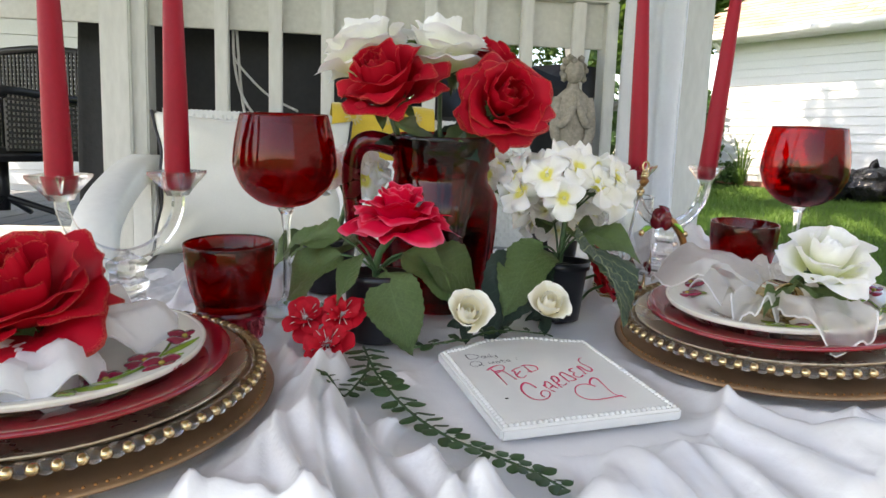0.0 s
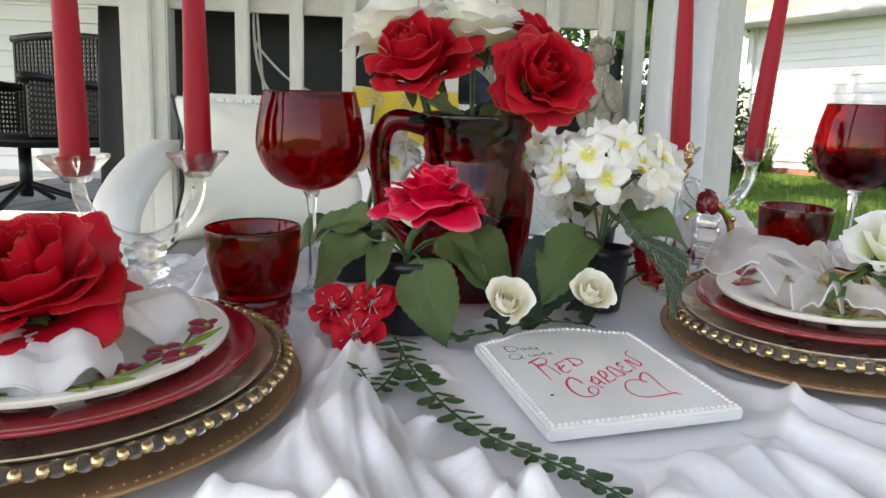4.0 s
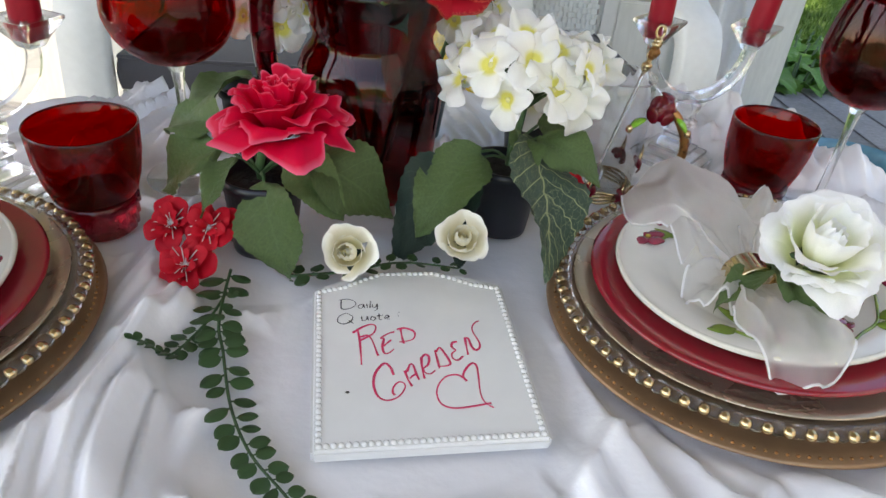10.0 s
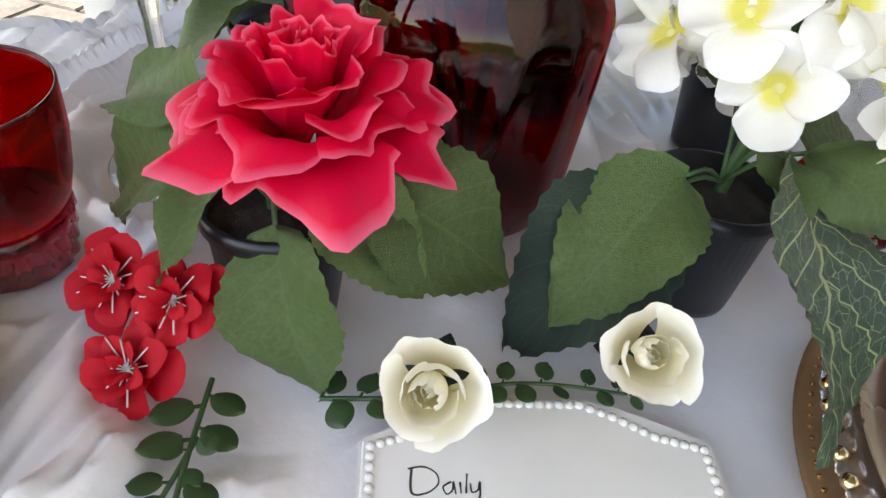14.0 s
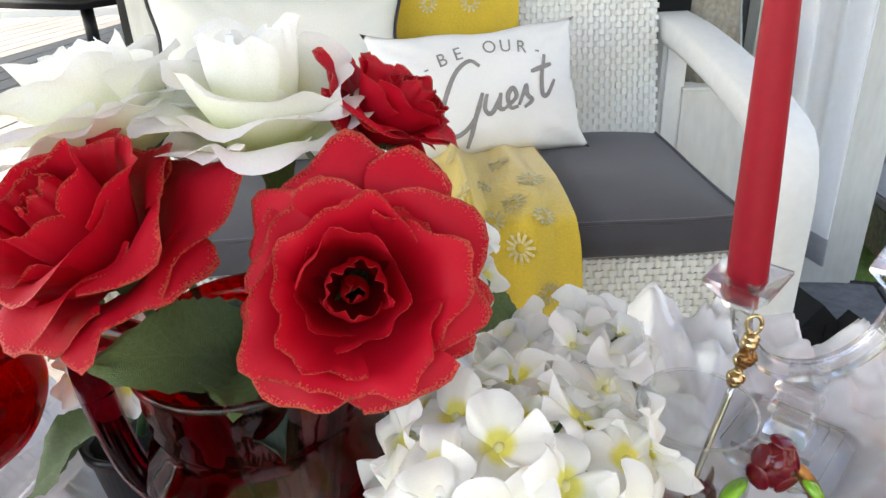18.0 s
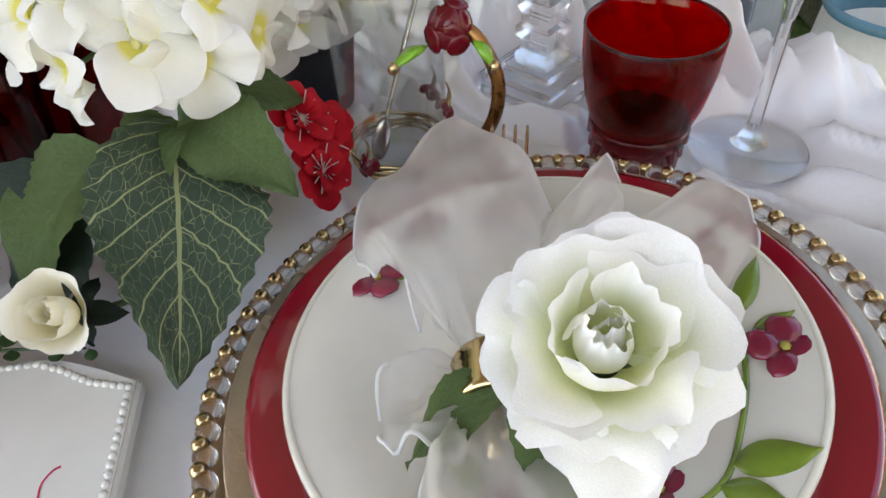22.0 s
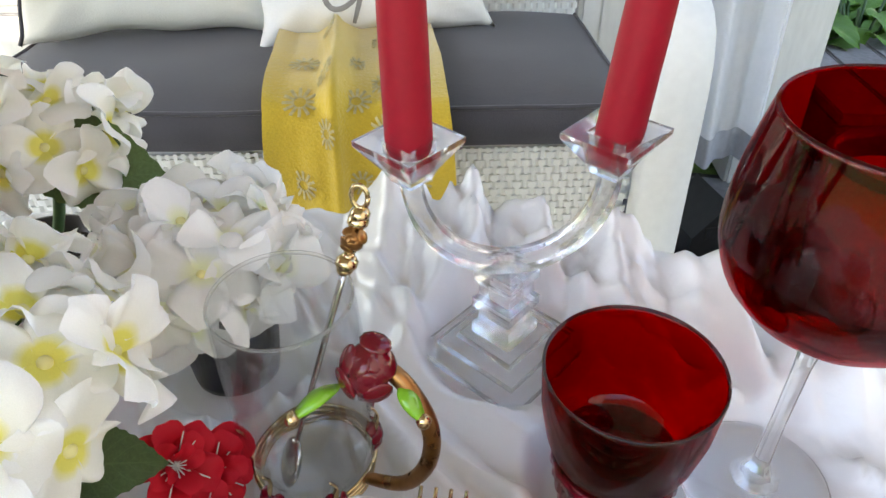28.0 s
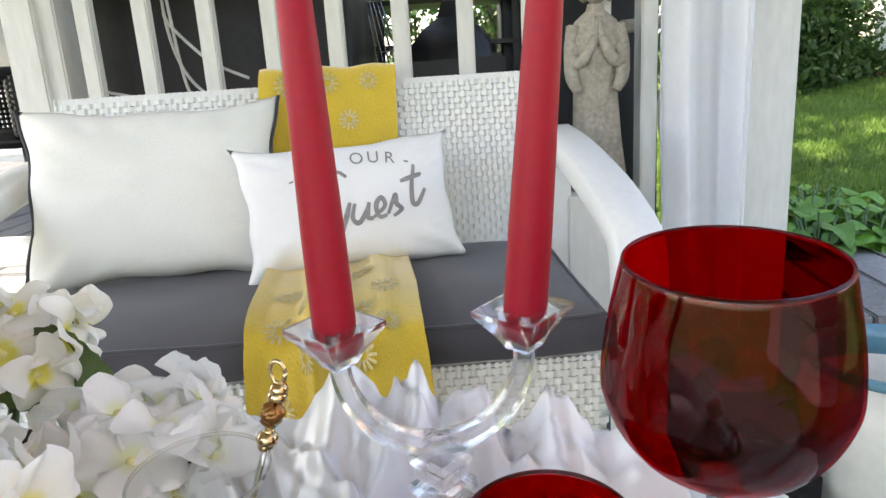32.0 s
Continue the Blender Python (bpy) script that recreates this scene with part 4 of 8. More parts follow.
def tarps():
    """Dark covered things that stand behind the railing."""
    for nm, a0, a1, b, z1, lab in (("covered_grill", -0.95, 0.06, 0.42, 1.34, "large shape under a black tarp behind the railing"), ("covered_table", 0.50, 1.02, 0.80, 1.22, "dark blue-black draped cover behind the railing")):
        t = thing(nm, BENCH @ Matrix.Translation((a0, b, GROUND)), lab, "covered furniture")
        w, h = a1 - a0, z1 - GROUND
        bm = bmesh.new()

        def f(u, v):
            ang = u * 2 * math.pi
            k = 1 + 0.05 * math.sin(9 * ang) * (1 - v) + 0.03 * math.sin(5 * ang + 3 * v)
            x = w / 2 + w / 2 * k * max(-1, min(1, 1.5 * math.cos(ang))) * (1 if v < .9 else (1 - v) * 10)
            y = 0.3 + 0.3 * k * max(-1, min(1, 1.5 * math.sin(ang))) * (1 if v < .9 else (1 - v) * 10)
            return Vector((x, y, h * min(1, v / 0.9) + 0.03 * math.sin(6 * u * 6.28) * v + (0.02 if v > .9 else 0)))
        sheet(f, 60, 20, bm)
        part("cover", bm, M["tarp"], t)
    g = thing("fire_bowl_cover", BENCH @ Matrix.Translation((0.34, 0.62, GROUND)), "black metal patio heater with bell-shaped top", "patio heater")
    part("body", boxed(-0.16, 0.16, 0, 0.25, 0, 0.95, 0.01), M["dark_metal"], g, "", False)
    part("hood", lathe([(0.2, 0.94), (0.19, 0.98), (0.14, 1.03), (0.07, 1.07), (0.05, 1.12), (0, 1.13)], 4, m=Matrix.Translation((0, 0.12, 0)) @ Matrix.Rotation(radians(45), 4, "Z") @ Matrix.Diagonal((1, .8, 1, 1))), M["dark_metal"], g)
    rk = thing("wire_rack", BENCH @ Matrix.Translation((0.05, 0.75, GROUND)), "dark metal garden rack with clutter behind the railing", "rack")
    for zz in (0.55, 0.8, 0.98, 1.12):
        part("shelf", boxed(0, 0.5, 0, 0.25, zz, zz + 0.015), M["dark_metal"], rk, "", False)
    for xx in (0.0, 0.48):
        part("upright", boxed(xx, xx + 0.02, 0, 0.02, 0, 1.25), M["dark_metal"], rk, "", False)
    for k in range(6):
        part("wire", tube([(0.0 + 0.012 * k, -0.06, 1.13), (0.05 + 0.03 * k, -0.05, 0.6)], 0.0035, 5), M["steel"], rk)


tarps()


def cables():
    for pts in ([(-0.41, 1.33), (-0.405, 1.12), (-0.37, 1.0), (-0.30, 0.93), (-0.22, 0.92)], [(-0.41, 1.16), (-0.39, 1.12), (-0.30, 1.03), (-0.2, 0.98)],
                [(-0.62, 0.97), (-0.5, 0.94), (-0.41, 0.90), (-0.3, 0.91)], [(-0.41, 1.31), (-0.35, 1.27), (-0.28, 1.31)], [(-0.405, 1.33), (-0.38, 1.0), (-0.35, 0.92)]):
        c = tube([(a, 0.26, z) for a, z in pts], 0.0045, 6, n=18)
        tagged(obj("cable", c, M["cable"], True, BENCH), "loose white cable hanging behind the railing slats", "cable", "cables")


cables()


def porch():
    """Raised porch floor, chair and house beyond the railing's left end."""
    p = thing("porch_deck", BENCH @ Matrix.Translation((0, 0, 0)), "raised porch deck of dark grey painted boards", "deck", kind="structure")
    pl = mesh_of("plank", boxed(0, 0.135, 0, 3.4, 0.425, 0.45, 0.004), M["deck"], False)
    for i in range(24):
        share("plank", pl, p, Matrix.Translation((-3.9 + i * 0.14, 0.3, 0)))
    part("fascia", boxed(-3.9, -0.8, 0.28, 0.30, GROUND, 0.44), M["paint"], p, "white fascia board", False)
    c = thing("porch_chair", BENCH @ Matrix.Translation((-1.75, 1.55, 0.45)) @ Matrix.Rotation(radians(-20), 4, "Z"), "black woven wicker swivel patio chair on the deck", "chair")
    for nm, x0, x1, y0, y1, z0, z1 in (("backrest", -0.3, 0.3, 0.26, 0.30, 0.35, 0.85), ("armrest", -0.32, -0.28, -0.25, 0.28, 0.35, 0.60), ("armrest", 0.28, 0.32, -0.25, 0.28, 0.35, 0.60)):
        bm = bmesh.new()
        if nm == "backrest":
            for i in range(26):
                box(bm, x0 + i * 0.0235, x0 + i * 0.0235 + 0.012, y0, y0 + 0.01, z0, z1)
            for i in range(22):
                box(bm, x0, x1, y0 + 0.008, y0 + 0.018, z0 + i * 0.0235, z0 + i * 0.0235 + 0.012)
        else:
            for i in range(22):
                box(bm, x0, x0 + 0.01, y0 + i * 0.0245, y0 + i * 0.0245 + 0.013, z0, z1)
            for i in range(10):
                box(bm, x0 + 0.008, x0 + 0.018, y0, y1, z0 + i * 0.025, z0 + i * 0.025 + 0.013)
        tagged(part(nm, bm, M["dark_metal"], c, "", False), kind="stuff")
        part("edge_bar", tube([(x0, y0, z1), ((x0 + x1) / 2, y0, z1 + 0.02), (x1, y1, z1)], 0.02, 8, n=8), M["dark_metal"], c)
    part("seat", boxed(-0.3, 0.3, -0.28, 0.3, 0.30, 0.36, 0.02), M["dark_metal"], c)
    part("column", tube([(0, 0, 0.05), (0, 0, 0.3)], 0.03, 10), M["dark_metal"], c)
    for k in range(4):
        a = k * math.pi / 2 + 0.4
        part("foot", tube([(0, 0, 0.12), (0.16 * math.cos(a), 0.16 * math.sin(a), 0.07), (0.32 * math.cos(a), 0.32 * math.sin(a), 0.015)], 0.016, 8, n=8), M["dark_metal"], c)
    h = thing("house", BENCH @ Matrix.Translation((-2.6, 3.7, 0)), "white clapboard house wall with sash window", "house")
    part("wall", boxed(-6, 0.6, 0.05, 0.3, GROUND, 3.2), M["siding"], h, "", False)
    lap = mesh_of("clapboard", boxed(-6, 0.6, 0.0, 0.05, 0, 0.112), M["siding"], False)
    for i in range(24):
        share("clapboard", lap, h, Matrix.Translation((0, 0.012, 0.5 + i * 0.115)) @ Matrix.Rotation(radians(-6), 4, "X"))
    w = part("window", boxed(-1.35, -0.45, -0.06, -0.02, 0.95, 2.35, 0.004), M["paint"], h, "white sash window", False)
    for x0, x1, z0, z1 in ((-1.27, -0.53, 1.03, 1.6), (-1.27, -0.53, 1.68, 2.27)):
        part("pane", boxed(x0, x1, -0.066, -0.058, z0, z1), M["window"], w, "dark glass pane", False)
    part("sill", boxed(-1.4, -0.4, -0.1, -0.02, 0.91, 0.95, 0.004), M["paint"], w, "", False)
    # out-of-view slab, added to keep the sun off the deck boards
    part("deck_shade_slab", boxed(-4.2, -0.7, 0.2, 3.8, 2.55, 2.63, 0.01), M["paint"], h, "unseen white slab added to shade the porch deck", False, Matrix.Translation((2.6, -3.7, 0)))
    f = thing("wall_lantern", BENCH @ Matrix.Translation((-0.83, 0.95, 0.45)), "tall clear lantern on the deck behind the railing post", "lantern")
    part("stand", boxed(-0.03, 0.03, -0.03, 0.03, 0, 0.62), M["tarp"], f, "", False)
    part("glass", boxed(-0.045, 0.045, -0.045, 0.045, 0.62, 0.86), M["thin_glass"], f, "", False)
    part("cap", boxed(-0.05, 0.05, -0.05, 0.05, 0.86, 0.9, 0.01), M["cable"], f, "", False)


porch()


def post_and_curtain():
    g = thing("gazebo_post", BENCH @ Matrix.Translation((1.10, 0.14, 0)), "white square gazebo post beside the railing", "post", kind="structure")
    part("shaft", boxed(-0.075, 0.075, 0.0, 0.15, GROUND, 2.45, 0.008), M["paint"], g, "", False)
    part("fluting", boxed(0.078, 0.10, 0.03, 0.12, GROUND, 2.45, 0.004), M["paint"], g, "", False)
    c = thing("curtain", BENCH @ Matrix.Translation((0.965, 0.06, 0)), "white sheer curtain hanging in folds by the post", "curtain")
    bm = bmesh.new()

    def f(u, v):
        z = GROUND + 0.12 + v * 2.25
        wide = 0.19 + 0.02 * math.sin(3 * v)
        x = (u - 0.5) * wide + 0.012 * math.sin(5 * v + 3)
        y = 0.042 * math.sin(u * 4.3 * math.pi + 1.4 * math.sin(7 * u) + 0.8 * math.sin(2 * v)) * (0.7 + 0.3 * (1 - v)) + 0.012 * math.sin(u * 17 + v * 4)
        return Vector((x, y, z))
    sheet(f, 90, 24, bm)
    part("cloth", bm, M["curtain"], c)
    part("weight_band", sheet(lambda u, v: f(u, v * 0.035) + Vector((0, -0.004, 0)), 90, 2), mat("grey_hem", (0.42, 0.43, 0.46), 0.8), c, "grey hem band")
    e = thing("porch_pillar", BENCH @ Matrix.Translation((1.0, 1.05, 0)), "slim white turned porch pillar", "pillar", kind="structure")
    part("shaft", lathe([(0.06, GROUND), (0.06, 0.9), (0.045, 0.95), (0.055, 1.0), (0.045, 1.05), (0.05, 1.3), (0.06, 1.36), (0.06, 2.4)], 20), M["paint"], e)
    fe = thing("garden_railing", BENCH @ Matrix.Translation((0.87, 0.6, 0)), "pale metal railing with wavy bars", "railing")
    part("hand_rail", tube([(-0.02, 0, 1.06), (0.34, 0, 1.08)], 0.02, 8), M["stone"], fe)
    for x in (0.04, 0.11, 0.18, 0.25):
        part("bar", tube([(x, 0, 0.3), (x + 0.02, 0, 0.55), (x - 0.01, 0, 0.8), (x + 0.012, 0, 0.95), (x, 0, 1.06)], 0.008, 6, n=14), M["cable"], fe)
    roof = thing("gazebo_roof", BENCH @ Matrix.Translation((-0.1, -1.3, 2.45)), "pale fabric gazebo roof above the table", "gazebo roof", kind="structure")
    bm = bmesh.new()
    top = bm.verts.new((0, 0, 0.55))
    rim = [bm.verts.new(p) for p in ((-2.3, -1.7, 0), (1.35, -1.7, 0), (1.35, 2.0, 0), (-2.3, 2.0, 0))]
    for i in range(4):
        bm.faces.new((rim[i], rim[(i + 1) % 4], top))
    part("canopy", bm, M["canopy"], roof, "", False)


post_and_curtain()


def light_block_wall():
    """An unseen wall beside the table, added to cut the light from the right."""
    w = thing("light_blocker_east", Matrix.Translation((2.7, -3.5, 0)), "unseen dark brown clapboard wall added to block light beside the patio", "wall", kind="structure")
    part("wall", boxed(0.03, 0.25, 0.0, 4.6, GROUND, 4.6), M["old_board"], w, "", False)
    lap = mesh_of("clapboard", boxed(0.0, 0.03, 0.0, 4.6, 0, 0.19, 0.004), M["old_board"], False)
    for i in range(22):
        share("clapboard", lap, w, Matrix.Translation((0, 0, GROUND + 0.05 + i * 0.2)))


light_block_wall()


def boardwalk():
    """Low weathered step with hosta plants beyond, past the curtain."""
    b = thing("garden_step", BENCH @ Matrix.Translation((1.33, 0.25, 0)), "low weathered grey board step with mossy side", "garden step")
    for i in range(7):
        part("plank", boxed(i * 0.16, i * 0.16 + 0.153, 0, 0.7, 0.20, 0.235, 0.006), M["old_board"], b, "", False)
    part("side", boxed(0, 1.12, 0.0, 0.68, GROUND, 0.198), M["moss"], b, "mossy wooden side", False)
    rg = random.Random(21)
    lm = [mesh_of("leaf", leaf_shape(0.75, 0.25, 0.5, 0.05, k, 0.0), M["hosta"]) for k in range(3)]
    for i, (x, y) in enumerate(((1.45, 1.05), (1.68, 1.02), (1.9, 1.1), (1.55, 1.3), (1.8, 1.35), (2.08, 1.25), (2.05, 1.0), (1.62, 1.6), (1.95, 1.65), (1.4, 1.4))):
        p = BENCH @ Vector((x, y, GROUND))
        h = thing("hosta", Matrix.Translation(p), "lush broad-leaved green hosta plant", "plant", "hostas behind the step")
        for k in range(26):
            a, tilt = k * 2.4 + rg.uniform(-.3, .3), rg.uniform(15, 70)
            s = rg.uniform(0.14, 0.21)
            zz = 0.07 + 0.17 * (1 - k / 26) + rg.uniform(0, .06)
            r = 0.05 + 0.16 * (k / 26)
            share("leaf", lm[k % 3], h, Matrix.Translation((r * math.cos(a), r * math.sin(a), zz)) @ Matrix.Rotation(a - math.pi / 2, 4, "Z") @ Matrix.Rotation(radians(50 - tilt), 4, "X") @ Matrix.Scale(s, 4))
        for k in range(9):
            a = k * 0.7
            part("stalk", tube([(0, 0, -0.01), (0.1 * math.cos(a), 0.1 * math.sin(a), 0.3)], 0.006, 5), M["stem"], h)


boardwalk()


def pots_by_step():
    for x, y, s, lab in ((1.125, 2.17, 1.0, "cream ceramic planter with blue glazed inside on the patio"),):
        p = thing("planter", Matrix.Translation((x, y, GROUND + 0.015)) @ Matrix.Scale(s, 4), lab, "planter", "planters")
        part("bowl", lathe([(0, 0), (0.12, 0.0), (0.16, 0.1), (0.18, 0.24), (0.17, 0.34), (0.155, 0.33), (0.14, 0.2), (0, 0.18)], 36), M["planter"], p)
        part("rim", lathe([(0.168, 0.335), (0.178, 0.35), (0.165, 0.36), (0.152, 0.34), (0.15, 0.27), (0.163, 0.27)], 36), M["planter_blue"], p, "blue glazed rim")
    for i, (x, y, h) in enumerate(((0.745, 2.19, 0.15), (0.875, 2.10, 0.12))):
        l = thing("house_lantern", Matrix.Translation((x, y, GROUND + 0.015)) @ Matrix.Rotation(radians(25), 4, "Z"), "small dark grey metal house-shaped lantern", "lantern", "house lanterns")
        bm = bmesh.new()
        w = 0.075
        v = [bm.verts.new(q) for q in ((-w, -w, 0), (w, -w, 0), (w, w, 0), (-w, w, 0), (-w, -w, h), (w, -w, h), (w, w, h), (-w, w, h), (0, -w, h + .08), (0, w, h + .08))]
        for fc in ((0, 1, 5, 8, 4), (2, 3, 7, 9, 6), (1, 2, 6, 5), (3, 0, 4, 7), (4, 8, 9, 7), (5, 6, 9, 8), (3, 2, 1, 0)):
            bm.faces.new([v[k] for k in fc])
        part("shell", bm, M["dark_metal"], l, "", False)
        for wx in (-0.03, 0.03):
            for wz in (0.06, 0.14):
                part("window", boxed(wx - 0.014, wx + 0.014, -w - 0.003, -w + 0.001, wz, wz + 0.035), M["tarp"], l, "", False)


pots_by_step()


# ---- wicker loveseat ----
SEAT = 0.455


def weave(width, height, name, parent, matrix, pitch=0.026, rowh=0.0135):
    """Woven strips: short raised bands laid like basketwork over a backing board."""
    nx, ny = int(width / pitch), int(height / rowh)
    vs, fs = [], []
    for j in range(ny):
        for i in range(nx + 1):
            x0 = max(0, i * pitch - (pitch / 2 if j % 2 else 0))
            x1 = min(width, i * pitch - (pitch / 2 if j % 2 else 0) + pitch * 0.86)
            if x1 - x0 < 0.004:
                continue
            z0, z1 = j * rowh + 0.0012, (j + 1) * rowh - 0.0012
            k = len(vs)
            xm = (x0 + x1) / 2
            for x, y in ((x0, 0.0), (x0 + (xm - x0) * 0.5, -0.0042), (xm + (x1 - xm) * 0.5, -0.0042), (x1, 0.0)):
                vs.append((x, y, z0))
                vs.append((x, y, z1))
            vs.append((x0, 0.003, z0)), vs.append((x1, 0.003, z0)), vs.append((x0, 0.003, z1)), vs.append((x1, 0.003, z1))
            fs += [(k, k + 2, k + 3, k + 1), (k + 2, k + 4, k + 5, k + 3), (k + 4, k + 6, k + 7, k + 5), (k, k + 8, k + 9, k + 6, k + 4, k + 2), (k + 1, k + 3, k + 5, k + 7, k + 11, k + 10)]
    for i in range(nx * 2 + 1):
        x0 = i * pitch / 2 - 0.003
        k = len(vs)
        vs += [(max(0, x0), -0.0012, 0), (min(width, x0 + 0.006), -0.0012, 0), (min(width, x0 + 0.006), -0.0012, height), (max(0, x0), -0.0012, height)]
        fs.append((k, k + 1, k + 2, k + 3))
    me = bpy.data.meshes.new(name)
    me.from_pydata(vs, [], fs)
    me.materials.append(M["wicker"])
    ob = share(name, me, parent, matrix, "white woven wicker bands")
    tagged(ob, kind="stuff")
    return ob


def loveseat():
    b = thing("loveseat", SOFA, "white resin wicker loveseat with sweeping arms", "loveseat")
    back = Matrix.Translation((-0.553, -0.12, 0.50)) @ Matrix.Rotation(radians(-14), 4, "X")
    part("backrest", boxed(0, 1.106, 0.004, 0.035, 0, 0.475, 0.012), M["resin"], b, "", False, back)
    weave(1.106, 0.472, "backrest_weave", b, back)
    part("seat_base", boxed(-0.557, 0.557, -0.60, -0.02, GROUND + 0.03, 0.50, 0.01), M["resin"], b, "", False)
    weave(1.114, 0.40, "front_weave", b, Matrix.Translation((-0.557, -0.604, GROUND + 0.035)))
    for sx in (-1, 1):
        bm = bmesh.new()
        # arm top sweeps up from the backrest, turns down into the front leg
        line = smooth_path([(0.02, 0.795), (-0.16, 0.782), (-0.36, 0.752), (-0.53, 0.712), (-0.612, 0.655), (-0.622, 0.43), (-0.622, GROUND + 0.02)], 26)
        rings = []
        for i, p in enumerate(line):
            q, r = line[max(i - 1, 0)], line[min(i + 1, len(line) - 1)]
            d = (r - q).normalized()
            nrm = Vector((-d.y, d.x))
            th, w = 0.03, 0.043
            ring = []
            for cx, cn in ((-w, -0.6), (-w * 0.85, -1), (w * 0.85, -1), (w, -0.6), (w, 0.6), (w * 0.8, 1), (-w * 0.8, 1), (-w, 0.6)):
                ring.append(bm.verts.new((sx * 0.603 + cx, p.x + nrm.x * th * cn, p.y + nrm.y * th * cn)))
            rings.append(ring)
        for a, c in zip(rings, rings[1:]):
            for k in range(8):
                bm.faces.new((a[k], a[(k + 1) % 8], c[(k + 1) % 8], c[k]))
        bm.faces.new(rings[0])
        bm.faces.new(rings[-1][::-1])
        bmesh.ops.recalc_face_normals(bm, faces=bm.faces)
        part("armrest", bm, M["resin"], b, "smooth white moulded arm")
        part("rear_leg", boxed(sx * 0.603 - 0.03, sx * 0.603 + 0.03, -0.04, 0.04, GROUND + 0.015, 0.80, 0.01), M["resin"], b, "", False)
    part("foot_rail", boxed(-0.555, 0.555, -0.62, -0.58, GROUND + 0.016, GROUND + 0.06, 0.005), M["resin"], b, "", False)
    return b


loveseat()


def cushion():
    c = thing("seat_cushion", SOFA @ Matrix.Translation((0, 0, 0.502)), "charcoal grey canvas box seat cushion", "cushion")
    bm = bmesh.new()

    def surf(u, v):
        x = -0.548 + 1.096 * u
        y = -0.615 + 0.545 * v
        puff = (1 - (2 * u - 1) ** 6) * (1 - (2 * v - 1) ** 4)
        return Vector((x, y, 0.066 + 0.018 * puff + 0.004 * noise.noise((x * 6, y * 8, 1))))
    sheet(surf, 40, 20, bm)
    for u in (0, 1):
        sheet(lambda s, v, u=u: surf(u, s) * 1 - Vector((0, 0, v * 0.064)) + Vector(((1 if u else -1) * 0.006 * math.sin(math.pi * v), 0, 0)), 20, 4, bm)
    sheet(lambda s, v: surf(s, 0) - Vector((0, 0.008 * math.sin(math.pi * v) + 0.003 * math.sin(60 * s) * math.sin(math.pi * v), v * 0.064)), 60, 5, bm)
    sheet(lambda s, v: surf(s, 1) - Vector((0, 0, v * 0.064)), 40, 3, bm)
    part("cover", bm, M["cushion"], c)
    edge = [surf(i / 30, 0) for i in range(31)] + [surf(1, i / 12) for i in range(1, 13)]
    part("piping", tube([surf(0, 1 - i / 12) for i in range(12)] + edge, 0.004, 6), M["cushion"], c, "corded seam")


cushion()


def pillow_mesh(w, h, puff, seed, nu=40, nv=28, sides=(1, -1)):
    rg = random.Random(seed)
    ph = rg.uniform(0, 6)

    def f(u, v, side):
        s, t = 2 * u - 1, 2 * v - 1
        pin = 1 - 0.10 * (1 - t * t) ** 0.8 * abs(s) ** 3 + 0.012 * math.sin(9 * t + ph) * abs(s) ** 6
        pin2 = 1 - 0.13 * (1 - s * s) ** 0.8 * abs(t) ** 3 + 0.020 * math.sin(8 * s + ph) * abs(t) ** 6
        x, z = s * w / 2 * pin, t * h / 2 * pin2
        d = puff * ((1 - abs(s) ** 3.2) * (1 - abs(t) ** 3.2)) ** 0.55
        d += 0.010 * noise.noise((s * 2.4, t * 3, seed)) * (1 - max(abs(s), abs(t)) ** 4)
        d += 0.016 * math.sin(19 * math.atan2(t, s) + ph + 2 * noise.noise((s * 3, t * 3, seed))) * max(0, math.hypot(s, t) - 0.62) * (1 - max(abs(s), abs(t)) ** 6)
        return Vector((x, -side * d, z))
    return f


def big_pillow():
    m = BENCH @ Matrix.Translation((-0.262, -0.235, 0.757)) @ Matrix.Rotation(radians(14), 4, "Z") @ Matrix.Rotation(radians(1.0), 4, "Y") @ Matrix.Rotation(radians(-21), 4, "X")
    p = thing("pillow", m, "large ivory canvas pillow with dark piping", "pillow")
    f = pillow_mesh(0.53, 0.395, 0.075, 1)
    bm = bmesh.new()
    for side in (1, -1):
        sheet(lambda u, v, s=side: f(u, v, s), 40, 28, bm)
    bmesh.ops.remove_doubles(bm, verts=bm.verts, dist=1e-5)
    bmesh.ops.recalc_face_normals(bm, faces=bm.faces)
    part("cover", bm, M["pillow"], p)
    for u in (0, 1):
        part("piping", tube([f(u, i / 20, 1) + Vector(((u - .5) * 0.006, 0, 0)) for i in range(21)], 0.004, 6), M["piping"], p, "dark piped edge")


